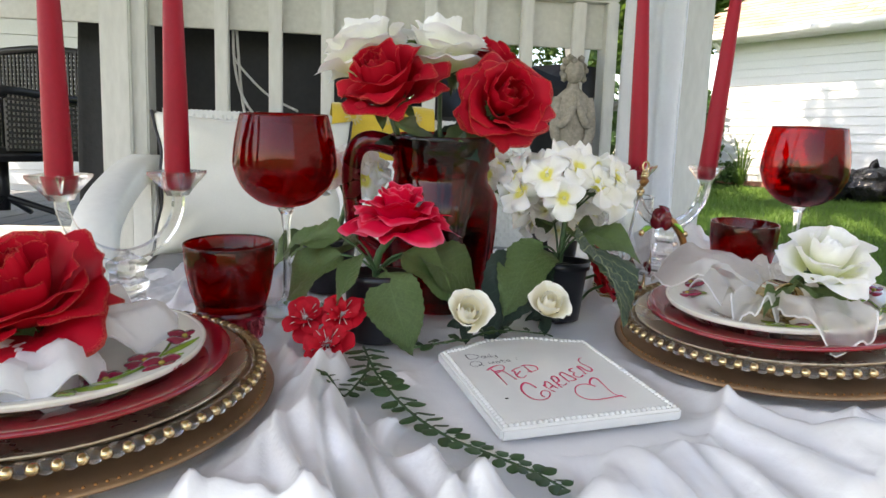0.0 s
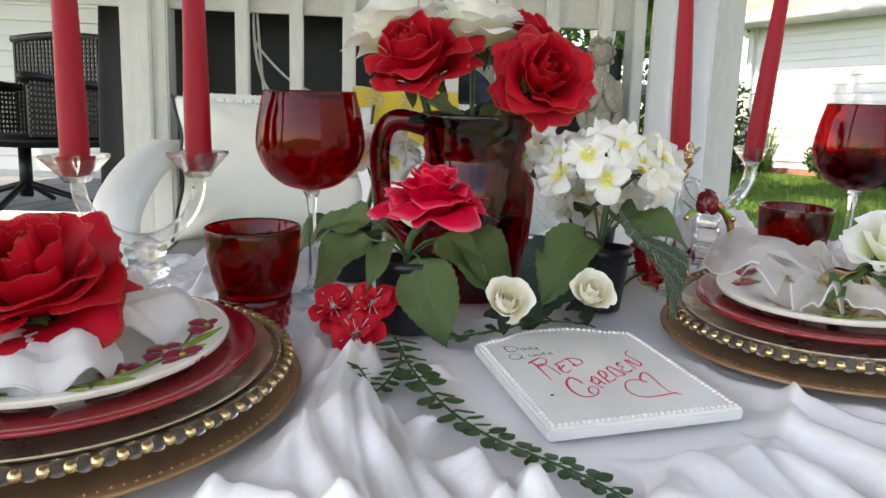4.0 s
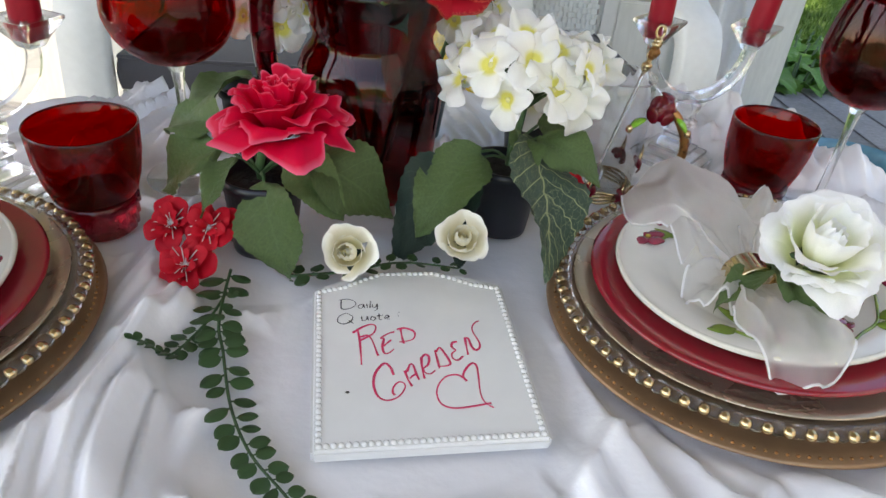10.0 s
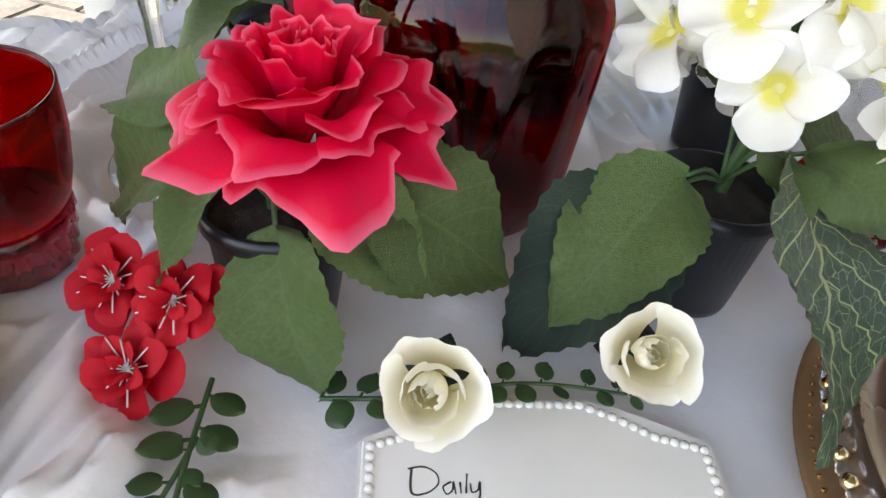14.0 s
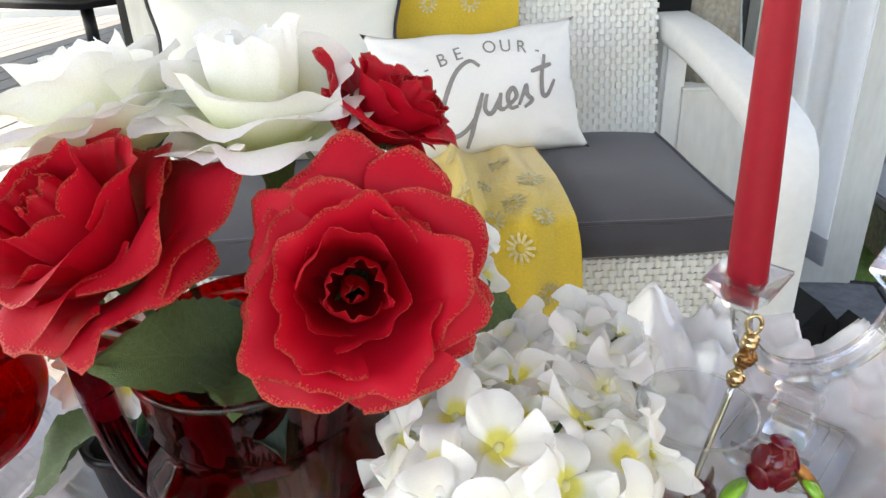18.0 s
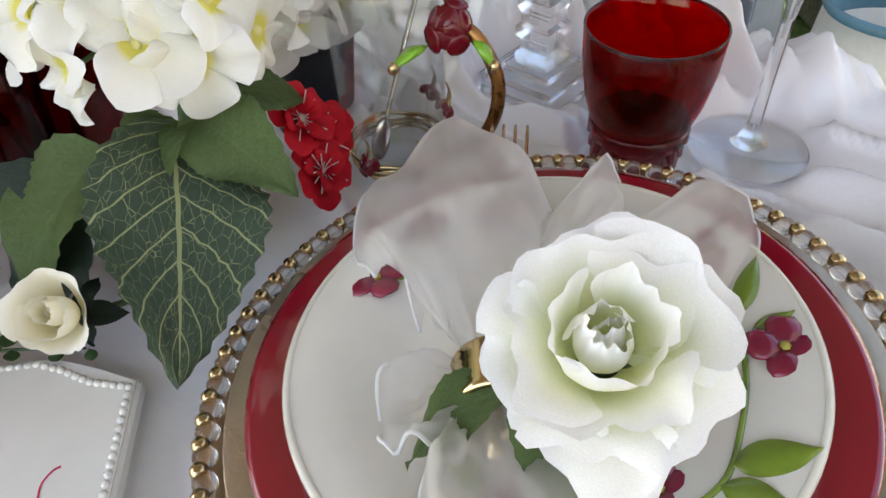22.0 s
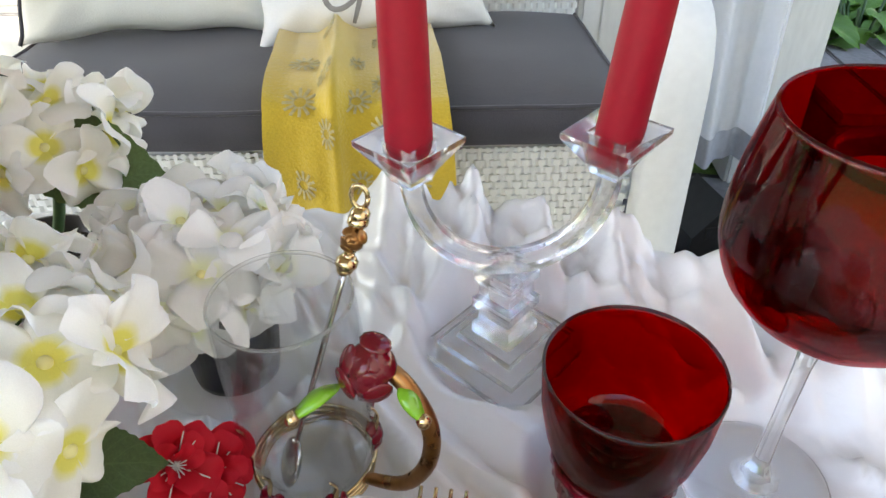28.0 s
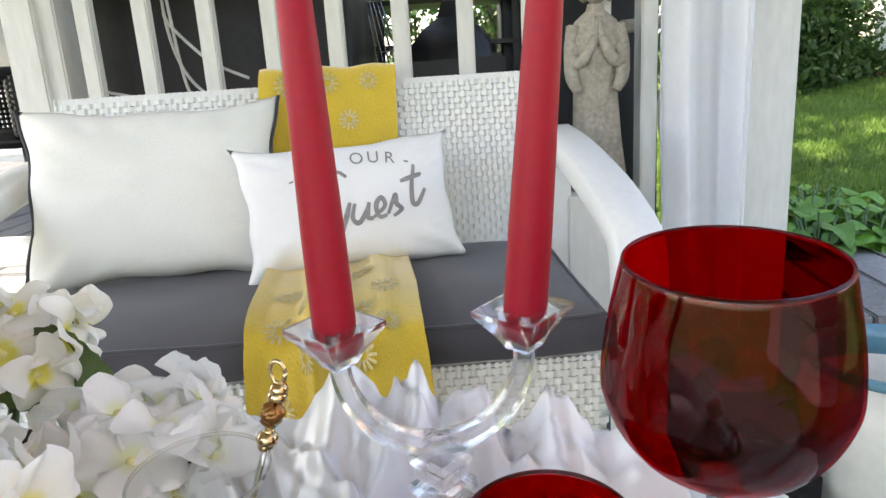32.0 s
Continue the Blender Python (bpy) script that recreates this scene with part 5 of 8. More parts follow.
def guest_pillow():
    m = BENCH @ Matrix.Translation((0.150, -0.235, 0.712)) @ Matrix.Rotation(radians(20), 4, "Z") @ Matrix.Rotation(radians(-1), 4, "Y") @ Matrix.Rotation(radians(-20), 4, "X")
    p = thing("lettered_pillow", m, "small white pillow printed Be Our Guest", "pillow")
    w, h = 0.46, 0.285
    f = pillow_mesh(w, h, 0.06, 5)
    bm = bmesh.new()
    for side in (1, -1):
        sheet(lambda u, v, s=side: f(u, v, s), 36, 24, bm)
    bmesh.ops.remove_doubles(bm, verts=bm.verts, dist=1e-5)
    bmesh.ops.recalc_face_normals(bm, faces=bm.faces)
    part("cover", bm, M["pillow_white"], p)

    def lay(me, x, z, turn):
        """Wraps lettering on the pillow's face."""
        c, s = math.cos(radians(turn)), math.sin(radians(turn))
        for v in me.vertices:
            lx, ly = v.co.x, v.co.y
            px, pz = x + lx * c - ly * s, z + lx * s + ly * c
            q = f(px / w + 0.5, pz / h + 0.5, 1)
            v.co = Vector((px, q.y - 0.0016 - v.co.z, pz))
        me.materials.append(M["print"])
        share("lettering", me, p, Matrix(), "grey printed letters")
    word = "-BE OUR-"
    for i, ch in enumerate(word):
        if ch == " ":
            continue
        s = (i - 3.5) / 3.5
        lay(text_mesh(ch, 0.036, 0.0003), s * 0.115, 0.072 - 0.020 * s * s + 0.008 * s, -16 * s + 2)
    script = (("G", (0.015, 0.046), (-0.006, 0.060), (-0.040, 0.040), (-0.072, -0.012), (-0.088, -0.063), (-0.074, -0.092), (-0.040, -0.086), (-0.006, -0.052), (0.010, -0.012)),
              ("G", (0.012, -0.010), (-0.012, -0.062), (-0.036, -0.122)),
              ("u", (0.022, -0.014), (0.012, -0.044), (0.024, -0.056), (0.046, -0.030), (0.052, -0.016)), ("u", (0.052, -0.016), (0.044, -0.046), (0.056, -0.052)),
              ("e", (0.056, -0.050), (0.084, -0.030), (0.080, -0.010), (0.066, -0.024), (0.068, -0.050), (0.086, -0.050)),
              ("s", (0.088, -0.048), (0.112, -0.008), (0.110, -0.028), (0.120, -0.042), (0.100, -0.054)),
              ("t", (0.166, 0.052), (0.152, 0.000), (0.148, -0.032), (0.160, -0.034), (0.182, -0.004)), ("t", (0.130, 0.020), (0.180, 0.030)))
    for stroke in script:
        bm = tube([(x * 0.93 - 0.022, z * 0.93 + 0.006, 0.0) for x, z in stroke[1:]], lambda q: 0.0032 + 0.0018 * math.sin(math.pi * q), 6, n=26)
        for v in bm.verts:
            v.co.z *= 0.12
        me = bpy.data.meshes.new("lettering")
        bm.to_mesh(me)
        lay(me, 0.0, 0.0, 2)


big_pillow()
guest_pillow()


def throw_blanket():
    t = thing("throw_blanket", SOFA, "yellow fleece throw with silver flower print, draped over the seat", "blanket")
    # path over the backrest, down, along the cushion and over the front
    line = smooth_path([(0.075, 0.84), (0.045, 0.95), (0.0, 0.985), (-0.035, 0.955), (-0.075, 0.80), (-0.125, 0.64), (-0.20, 0.603), (-0.45, 0.606), (-0.60, 0.596), (-0.655, 0.56), (-0.665, 0.40), (-0.67, 0.16)], 70)

    def f(u, v):
        s = v * 69
        i = min(int(s), 68)
        p = line[i].lerp(line[i + 1], s - i)
        d = (line[i + 1] - line[i]).normalized()
        nrm = Vector((d.y, -d.x))
        width = 0.31 - (0.03 if v > 0.5 else 0.0) + 0.04 * max(0, v - 0.8) * 5
        c = 0.070 if v < 0.4 else 0.070 + 0.035 * min(1, (v - 0.4) * 4)
        x = c + (u - 0.5) * width + 0.006 * math.sin(9 * v)
        wr = 0.006 * math.sin(16 * u + 3 * v) + 0.006 * noise.noise((u * 6, v * 9, 2))
        wr *= 0.5 if v < 0.5 else 1.5
        fold = 0.018 * math.exp(-((u - 0.34 - 0.05 * v) / 0.035) ** 2) if v > 0.5 else 0
        off = 0.009 + max(-0.004, wr) + fold
        return Vector((x, p.x - abs(nrm.x) * off if v > .2 else p.x + nrm.x * off, p.y + (nrm.y if nrm.y > 0 else 0) * off))
    bm = sheet(f, 44, 120)
    part("fleece", bm, M["blanket"], t)
    rg = random.Random(8)
    petal_bar = bmesh.new()
    for k in range(12):
        a = k * math.pi / 6
        box(petal_bar, -0.0022, 0.0022, 0.008, 0.024, 0, 0.0008, m=Matrix.Rotation(a, 4, "Z"))
    fl = mesh_of("flower_print", petal_bar, M["silver_print"], False)
    for j in range(15):
        for i in range(3):
            u, v = 0.2 + 0.3 * i + (0.15 if j % 2 else 0), 0.275 + 0.050 * j
            if u > 0.92:
                continue
            p, du, dv = f(u, v), f(u + 0.02, v) - f(u - 0.02, v), f(u, v + 0.008) - f(u, v - 0.008)
            nr = du.cross(dv)
            if nr.y > 0:
                nr = -nr
            if nr.z < 0 and abs(nr.z) > abs(nr.y):
                nr = -nr
            share("flower_print", fl, t, aim(p + nr.normalized() * 0.0035, nr, rg.uniform(0, 3), rg.uniform(0.8, 1.15)))


throw_blanket()


# ---- table and cloth ----
TC, TA, TB, TTURN = Vector((0.225, 0.765)), 0.555, 0.37, radians(12)
KEEP = ((0.480, 0.737, 0.18), (-0.158, 0.537, 0.185), (0.233, 0.614, 0.13), (0.25, 0.80, 0.10), (0.07, 0.72, 0.09), (0.122, 0.863, 0.10), (0.36, 0.92, 0.046), (0.442, 1.041, 0.056),
        (0.592, 0.974, 0.048), (0.516, 0.951, 0.044), (-0.079, 0.710, 0.055), (-0.050, 0.815, 0.06), (-0.195, 0.73, 0.08),
        (0.10, 0.58, 0.05), (0.15, 0.51, 0.05), (0.20, 0.475, 0.05), (-0.02, 0.90, 0.05), (0.14, 1.0, 0.05), (0.275, 0.988, 0.05))
FAN = Vector((-0.05, 1.35))
FOLDS = (((-0.008, 0.639), (0.042, 0.431), 0.024, 0.018), ((0.060, 0.520), (0.100, 0.420), 0.014, 0.013), ((0.237, 0.533), (0.255, 0.452), 0.020, 0.015), ((0.312, 0.692), (0.412, 0.466), 0.018, 0.016), ((0.350, 0.560), (0.450, 0.460), 0.016, 0.014),
         ((0.36, 0.585), (0.66, 0.545), 0.014, 0.014), ((0.548, 0.903), (0.705, 0.781), 0.018, 0.014), ((0.612, 0.945), (0.716, 0.867), 0.020, 0.015), ((0.66, 0.72), (0.76, 0.64), 0.018, 0.013),
         ((0.48, 1.09), (0.62, 1.10), 0.014, 0.014), ((0.37, 1.06), (0.33, 1.20), 0.046, 0.030), ((0.43, 1.12), (0.45, 1.24), 0.060, 0.036), ((0.539, 1.11), (0.50, 1.24), 0.060, 0.032), ((0.58, 1.09), (0.62, 1.20), 0.046, 0.028),
         ((0.62, 1.03), (0.72, 1.12), 0.034, 0.022), ((0.30, 1.03), (0.24, 1.20), 0.012, 0.018), ((0.20, 1.05), (0.14, 1.2), 0.012, 0.018),
         ((-0.25, 0.93), (-0.34, 1.0), 0.024, 0.018), ((-0.1, 1.0), (-0.14, 1.14), 0.024, 0.018), ((0.03, 1.05), (0.02, 1.2), 0.024, 0.018),
         ((0.40, 1.10), (0.41, 1.20), 0.020, 0.014), ((0.62, 0.62), (0.72, 0.54), 0.018, 0.014))


def cloth_lift(x, y):
    h = 0.0
    wob = 0.010 * noise.noise((x * 9, y * 9, 5.0))
    for (ax, ay), (bx, by), top, wide in FOLDS:
        dx, dy = (bx - ax) * 1.3, (by - ay) * 1.3
        L2 = dx * dx + dy * dy
        s = ((x - ax) * dx + (y - ay) * dy) / L2
        c = max(0.0, min(1.0, s))
        bend = 0.012 * math.sin(7 * c + ax * 40) + wob
        d = math.hypot(x - ax - c * dx - bend, y - ay - c * dy)
        w = wide * (1.05 + 0.6 * c)
        if d < w * 1.4:
            q = d / (w * 1.4)
            h = max(h, (1.15 if ay > 0.75 else 0.75) * top * (0.25 + 0.75 * math.sin(c * 2.3)) * (1 - q) ** 1.5 * (1 + 1.5 * q))
    # gathered pleats that run outwards, crisp in the valleys, broken by smooth stretches
    a = math.atan2(y - FAN.y, x - FAN.x)
    back = max(0.0, min(1.0, (y - 0.99) / 0.10)) * max(0.0, min(1.0, (x - 0.28) / 0.08))
    r = math.hypot(x - TC.x, y - TC.y)
    warp = noise.noise((x * 3.0, y * 3.0, 1.7))
    out = min(1, max(0, r - 0.10) / 0.20)

    def pleat(along, bendy, key):
        ph = along + bendy * warp + 0.07 * noise.noise((x * 8, y * 8, key))
        cell, fr = math.floor(ph), ph - math.floor(ph)
        size = 0.35 + 1.1 * abs(noise.noise((cell * 0.73, key, r * 1.5)) * 1.6)
        q = (fr / 0.80) ** 1.3 if fr < 0.80 else (1 - fr) / 0.20
        return size * (0.6 * q + 0.4 * math.sin(q * math.pi / 2))
    show = max(0.15, min(1.0, 0.65 + 1.3 * noise.noise((x * 5.0, y * 5.0, 9.2))))
    turns = a / math.pi
    front = 0.027 * pleat(40.0 * turns, 0.8, 2.0) * show + 0.011 * pleat(83.0 * turns, 1.6, 7.0)
    if back > 0:
        run = x + 0.25 * (y - 1.1)
        rear = 0.040 * pleat(17.0 * run, 0.5, 3.0) + 0.014 * pleat(41.0 * run, 1.0, 8.0)
        front += back * (rear - front)
    h += out * front
    # crisp creases that fan outwards and a few that slant across them
    n2 = noise.noise((a * 17.0 + 1.4 * warp, r * 3.2, 3.7))
    h += out * 0.015 * max(0.0, 1 - abs(n2) * 3.6) ** 1.3
    n3 = noise.noise((x * 7 + y * 3 + warp, y * 10 - x * 4, 0.3))
    h += 0.009 * max(0.0, 1 - abs(n3) * 5.0) ** 1.3 + 0.0012 * noise.noise((x * 31, y * 33, 2))
    if y > 0.98 and x < 0.34:
        h *= max(0.35, 1 - (0.34 - x) * 6)
    m = 1.0
    for kx, ky, kr in KEEP:
        m = min(m, max(0.0, (math.hypot(x - kx, y - ky) - kr * 0.82) / (kr * 0.28)))
    wad = max(0.0, min(0.026, (x - 0.37) * 0.085)) * max(0.0, min(1.0, (0.205 - math.hypot(x - 0.48, y - 0.737)) / 0.06))
    return max(-0.003, h * min(1, m)) - 0.003 + wad


def tablecloth():
    bm = bmesh.new()
    nu, rows = 640, []
    radii = [i / 150 for i in range(151)] + [1 + 0.0125 * k for k in range(1, 31)]
    c, s = math.cos(TTURN), math.sin(TTURN)
    lay = []
    for r in radii:
        row = []
        for i in range(nu):
            a = 2 * math.pi * i / nu
            ruff = math.sin(15 * a + 1.2 + 1.5 * math.sin(3 * a)) + 0.6 * math.sin(27 * a + 2.5 * math.sin(2 * a))
            hang = math.exp(-((a - 2 * math.pi + 0.95) / 0.32) ** 2)
            if r <= 1:
                rr, dz = r * (1 - 0.09 * hang), 0.0
            else:
                k = (r - 1) / 0.375
                arc = min(1.0, k / 0.22)
                rr = 1 + 0.05 * math.sin(arc * math.pi / 2) + 0.05 * ruff * max(0, k - 0.12) + 0.03 * k
                rr = rr * (1 - 0.09 * hang)
                dz = (-0.03 * (1 - math.cos(arc * math.pi / 2)) - max(0, k - 0.22) * (0.085 + 0.02 * math.sin(5 * a))) * (1 - 0.72 * hang)
            ex, ey = TA * rr * math.cos(a), TB * rr * math.sin(a)
            x, y = TC.x + ex * c - ey * s, TC.y + ex * s + ey * c
            lift = cloth_lift(x, y) * (1 if r <= 1 else max(0, 1 - (r - 1) / 0.12))
            lift += 0.004 * max(0, r - 0.82) / 0.18 * max(0, ruff) * (1 if r <= 1 else max(0, 1 - (r - 1) / 0.2))
            row.append(bm.verts.new((x, y, table_z(y) + lift + dz)))
            if r == 0:
                break
        rows.append(row)
    for p, q in zip(rows, rows[1:]):
        for i in range(nu):
            if len(p) == 1:
                bm.faces.new((p[0], q[i], q[(i + 1) % nu]))
            else:
                bm.faces.new((p[i], q[i], q[(i + 1) % nu], p[(i + 1) % nu]))
    tagged(obj("tablecloth", bm, M["cloth"]), "white satin tablecloth lying in loose folds with ruffled edge", "tablecloth")
    t = thing("table", Matrix.Translation((TC.x, TC.y, GROUND + 0.015)) @ Matrix.Rotation(TTURN, 4, "Z"), "round patio table with black metal legs under the cloth", "table")
    h = 0.725 - GROUND - 0.015
    top = bmesh.new()
    lathe([(0, h - 0.04), (0.98, h - 0.04), (1, h - 0.03), (1, h - 0.012), (0.98, h - 0.002), (0, h - 0.002)], 60, top, Matrix.Diagonal((TA - 0.07, TB - 0.06, 1, 1)))
    for v in top.verts:
        v.co.z += v.co.y * SLOPE
    part("tabletop", top, M["dark_metal"], t)
    for k in range(4):
        a = math.pi / 4 + k * math.pi / 2
        part("leg", boxed(-0.02, 0.02, -0.02, 0.02, 0, h - 0.05, 0.003), M["dark_metal"], t, "black square metal leg", False, Matrix.Translation((0.34 * math.cos(a), 0.28 * math.sin(a), 0)))


tablecloth()


# ---- plates ----
def place_setting(x, y, turn, group, lean=0.0):
    """A stack of plates; lean lifts its side towards +x, where the cloth is bunched under it."""
    k = 0.968 if lean else 0.979
    rest = Matrix.Translation((x, y, table_z(y))) @ TILT @ Matrix.Translation((0, 0, 0.125 * math.sin(radians(lean)))) @ Matrix.Rotation(radians(-lean), 4, "Y") @ Matrix.Rotation(radians(turn), 4, "Z")

    def at(up, size):
        return rest @ Matrix.Translation((0, 0, up)) @ Matrix.Scale(size, 4)
    under = thing("charger_plate", at(0.006, k), "brown-gold flat charger plate with beaded edge line on the cloth", "charger plate", group)
    part("plate", lathe([(0, -0.0055), (0.105, -0.0055), (0.112, -0.003), (0.125, 0.0012), (0.15, 0.0018), (0.166, 0.004), (0.169, 0.0065), (0.166, 0.008), (0.155, 0.0066), (0.12, 0.004), (0, 0.004)], 96), M["brown_charger"], under)
    bm = bmesh.new()
    for i in range(150):
        a = 2 * math.pi * i / 150
        ball(bm, (0.1615 * math.cos(a), 0.1615 * math.sin(a), 0.0078), 0.0014, 1)
    tagged(part("edge_beading", bm, M["gold_dark"], under), kind="stuff")
    g = thing("glass_charger", at(0.0172, k), "clear glass charger with gold beaded rim", "charger plate", group)
    part("dish", lathe([(0, -0.0065), (0.085, -0.0065), (0.09, -0.0015), (0.11, 0.0), (0.135, 0.006), (0.150, 0.015), (0.1535, 0.0155), (0.1535, 0.0125), (0.137, 0.0035), (0.112, 0.003 - 0.0055 + 0.003), (0, 0.0005 + 0.003)], 96), M["thin_glass"], g)
    part("gold_base", lathe([(0, 0.0042), (0.108, 0.0042), (0.132, 0.0070), (0.1475, 0.0165), (0.1465, 0.0175), (0.130, 0.0086), (0.106, 0.0060), (0, 0.0060)], 96), M["gold_plate"], g, "gold painted glass centre")
    gold = mesh_of("bead", ball(bmesh.new(), (0, 0, 0), 0.0045, 2, (1, 1, 0.9)), M["gold"])
    clear = mesh_of("glass_bead", ball(bmesh.new(), (0, 0, 0), 0.0056, 2, (1.1, 1, 0.95)), M["crystal"])
    n = 76
    for i in range(n):
        a = 2 * math.pi * i / n
        share("bead", gold, g, Matrix.Translation((0.1588 * math.cos(a), 0.1588 * math.sin(a), 0.0135)))
        b = a + math.pi / n
        share("glass_bead", clear, g, Matrix.Translation((0.1565 * math.cos(b), 0.1565 * math.sin(b), 0.0130)))
    d = thing("dinner_plate", at(0.0250, k * 0.985), "glossy red ceramic dinner plate", "plate", group)
    part("plate", lathe([(0, 0), (0.075, 0.0), (0.080, 0.004), (0.10, 0.008), (0.132, 0.0135), (0.1365, 0.016), (0.1365, 0.0185), (0.1335, 0.019), (0.10, 0.0125), (0.085, 0.009), (0.078, 0.006), (0, 0.006)], 96), M["red_ceramic"], d)
    p = thing("salad_plate", at(0.0325, k) @ Matrix.Rotation(radians(-10 if lean else 0), 4, "Z"), "ivory salad plate with raised wine-red flowers and green leaves", "plate", group)
    prof = [(0, 0), (0.062, 0), (0.068, 0.004), (0.085, 0.009), (0.111, 0.0145), (0.1145, 0.0165), (0.1145, 0.0195), (0.112, 0.0202), (0.086, 0.0135), (0.072, 0.0085), (0.066, 0.0062), (0, 0.006)]
    part("plate", lathe(prof, 96), M["white_ceramic"], p)
    part("rim_line", lathe([(0.1142, 0.0180), (0.1152, 0.0192), (0.1142, 0.0204), (0.1120, 0.0207), (0.1115, 0.0201)], 96), mat("pale_rim_glaze", (0.75, 0.73, 0.63), 0.2, coat=0.5), p, "pale ivory rim line")

    def top(r):
        for (r0, z0), (r1, z1) in zip(prof[7:], prof[8:]):
            if r1 <= r <= r0:
                return z1 + (z0 - z1) * (r - r1) / (r0 - r1)
        return 0.0202

    def spot(r, deg):
        a = radians(deg)
        return Vector((r * math.cos(a), r * math.sin(a), top(r)))
    pet = bmesh.new()
    ball(pet, (0, 0.0072, 0.0004), 0.0082, 2, (0.94, 1, 0.26))
    for pv in pet.verts:
        if pv.co.y > 0.012:
            pv.co.y -= 0.0028 * math.exp(-(pv.co.x / 0.0022) ** 2)
    pet = mesh_of("glaze_petal", pet, M["plate_flower"])
    cen = mesh_of("flower_centre", ball(bmesh.new(), (0, 0, 0.0018), 0.0026, 1, (1, 1, .6)), M["plate_center"])
    lf = bmesh.new()
    sheet(lambda u, v: Vector(((u - .5) * 0.013 * math.sin(math.pi * v ** .8), v * 0.030, 0.0014 + 0.0012 * math.sin(math.pi * u) - 0.0004)), 6, 8, lf)
    lf = mesh_of("glaze_leaf", lf, M["plate_leaf"])
    flowers = ((0.100, 7.7), (0.0725, -10.7), (0.0763, -47), (0.0925, 161), (0.100, 138), (0.0739, 21), (0.098, 44), (0.080, -92), (0.092, 112))
    for k, (r, deg) in enumerate(flowers):
        q = spot(r, deg)
        n = 5 if k % 3 else 4
        fm = Matrix.Translation(q) @ Matrix.Rotation(k * 1.3, 4, "Z") @ Matrix.Rotation(radians(8), 4, "X")
        fl = share("flower_centre", cen, p, fm, "raised wine-red flower")
        for i in range(n):
            share("glaze_petal", pet, fl, Matrix.Rotation(2 * math.pi * i / n, 4, "Z") @ Matrix.Translation((0, 0.0018, 0)))
    # leaves run from a foot to a tip on the plate's face
    for (r0, d0), (r1, d1), wide in (((0.0872, 20.5), (0.1107, 35), 1.0), ((0.0906, 14.5), (0.1089, 16.8), 0.7), ((0.0888, -29.6), (0.1132, -17.8), 1.5), ((0.0904, -36), (0.1125, -31.5), 1.3), ((0.0718, -55), (0.0905, -60), 1.3),
                                     ((0.076, 146), (0.0935, 152), 1.0), ((0.088, 105), (0.066, 92), 1.2), ((0.085, -108), (0.104, -118), 1.2), ((0.070, -100), (0.058, -128), 1.1)):
        p0, p1 = spot(r0, d0), spot(r1, d1)
        y = (p1 - p0).normalized()
        x = y.cross(Vector((0, 0, 1))).normalized()
        z = x.cross(y)
        L = (p1 - p0).length
        share("glaze_leaf", lf, p, Matrix(((x.x, y.x, z.x, p0.x), (x.y, y.y, z.y, p0.y), (x.z, y.z, z.z, p0.z), (0, 0, 0, 1))) @ Matrix.Diagonal((wide * 0.8, L / 0.030, 1, 1)))
    for line in (((0.0873, 42), (0.0855, 20.3), (0.0844, 0), (0.086, -20), (0.090, -34), (0.0896, -47), (0.0923, -58), (0.098, -85), (0.088, -108)), ((0.0919, 161), (0.0826, 154.5), (0.0798, 145)), ((0.0844, -2), (0.078, -2), (0.0725, 6)), ((0.09, 112), (0.092, 100), (0.085, 85))):
        pts = [spot(r, d) + Vector((0, 0, 0.0006)) for r, d in line]
        part("vine", tube(pts, 0.0013, 6, n=30), M["plate_leaf"], p, "green painted vine")
    return p


place_setting(0.480, 0.737, 8, "right place setting", 4.8)
place_setting(-0.158, 0.537, -20, "left place setting")


# ---- flowers ----
def variants(name, material, n, **k):
    return [mesh_of(name, petal(seed=i * 7 + 1, **k), material) for i in range(n)]


PET = {}
PET["red"] = variants("petal", M["red_petal"], 7, width=1.12, cup=0.60, curl=0.34, ruffle=0.045)
PET["white"] = variants("petal", M["white_petal"], 7, width=1.10, cup=0.62, curl=0.24, ruffle=0.05, notch=0.03)
PET["pink"] = variants("petal", M["pink_petal"], 9, width=1.25, cup=0.50, curl=0.24, ruffle=0.12, notch=0.09, nu=28, nv=9)
PET["cream"] = variants("petal", M["cream_petal"], 5, width=1.30, cup=0.95, curl=0.30, ruffle=0.02)
PET["hyd"] = variants("petal", M["hyd_petal"], 9, width=1.16, cup=0.34, curl=0.24, ruffle=0.11, foot=0.2, point=0.05, nu=18, nv=8)
PET["white_hyd"] = [mesh_of("petal", petal(seed=i * 7 + 3, width=1.18, cup=0.40, curl=0.26, ruffle=0.13, foot=0.2, point=0.04, nu=18, nv=8), M["white_hyd"]) for i in range(9)]
PET["blossom"] = variants("petal", M["blossom"], 5, width=1.1, cup=0.4, curl=0.16, ruffle=0.05, notch=0.08, foot=0.3, nu=14, nv=6)
LEAF = [mesh_of("leaf", leaf_shape(0.66, 0.30, 0.38, 0.07, k), M["leaf"]) for k in range(4)]
LEAF_D = [mesh_of("leaf", leaf_shape(0.62, 0.30, 0.42, 0.07, k + 9), M["leaf_dark"]) for k in range(3)]
LEAF_V = [mesh_of("leaf", leaf_shape(0.98, 0.15, 0.25, 0.05, k + 20, 0.016), M["leaf_vein"]) for k in range(2)]


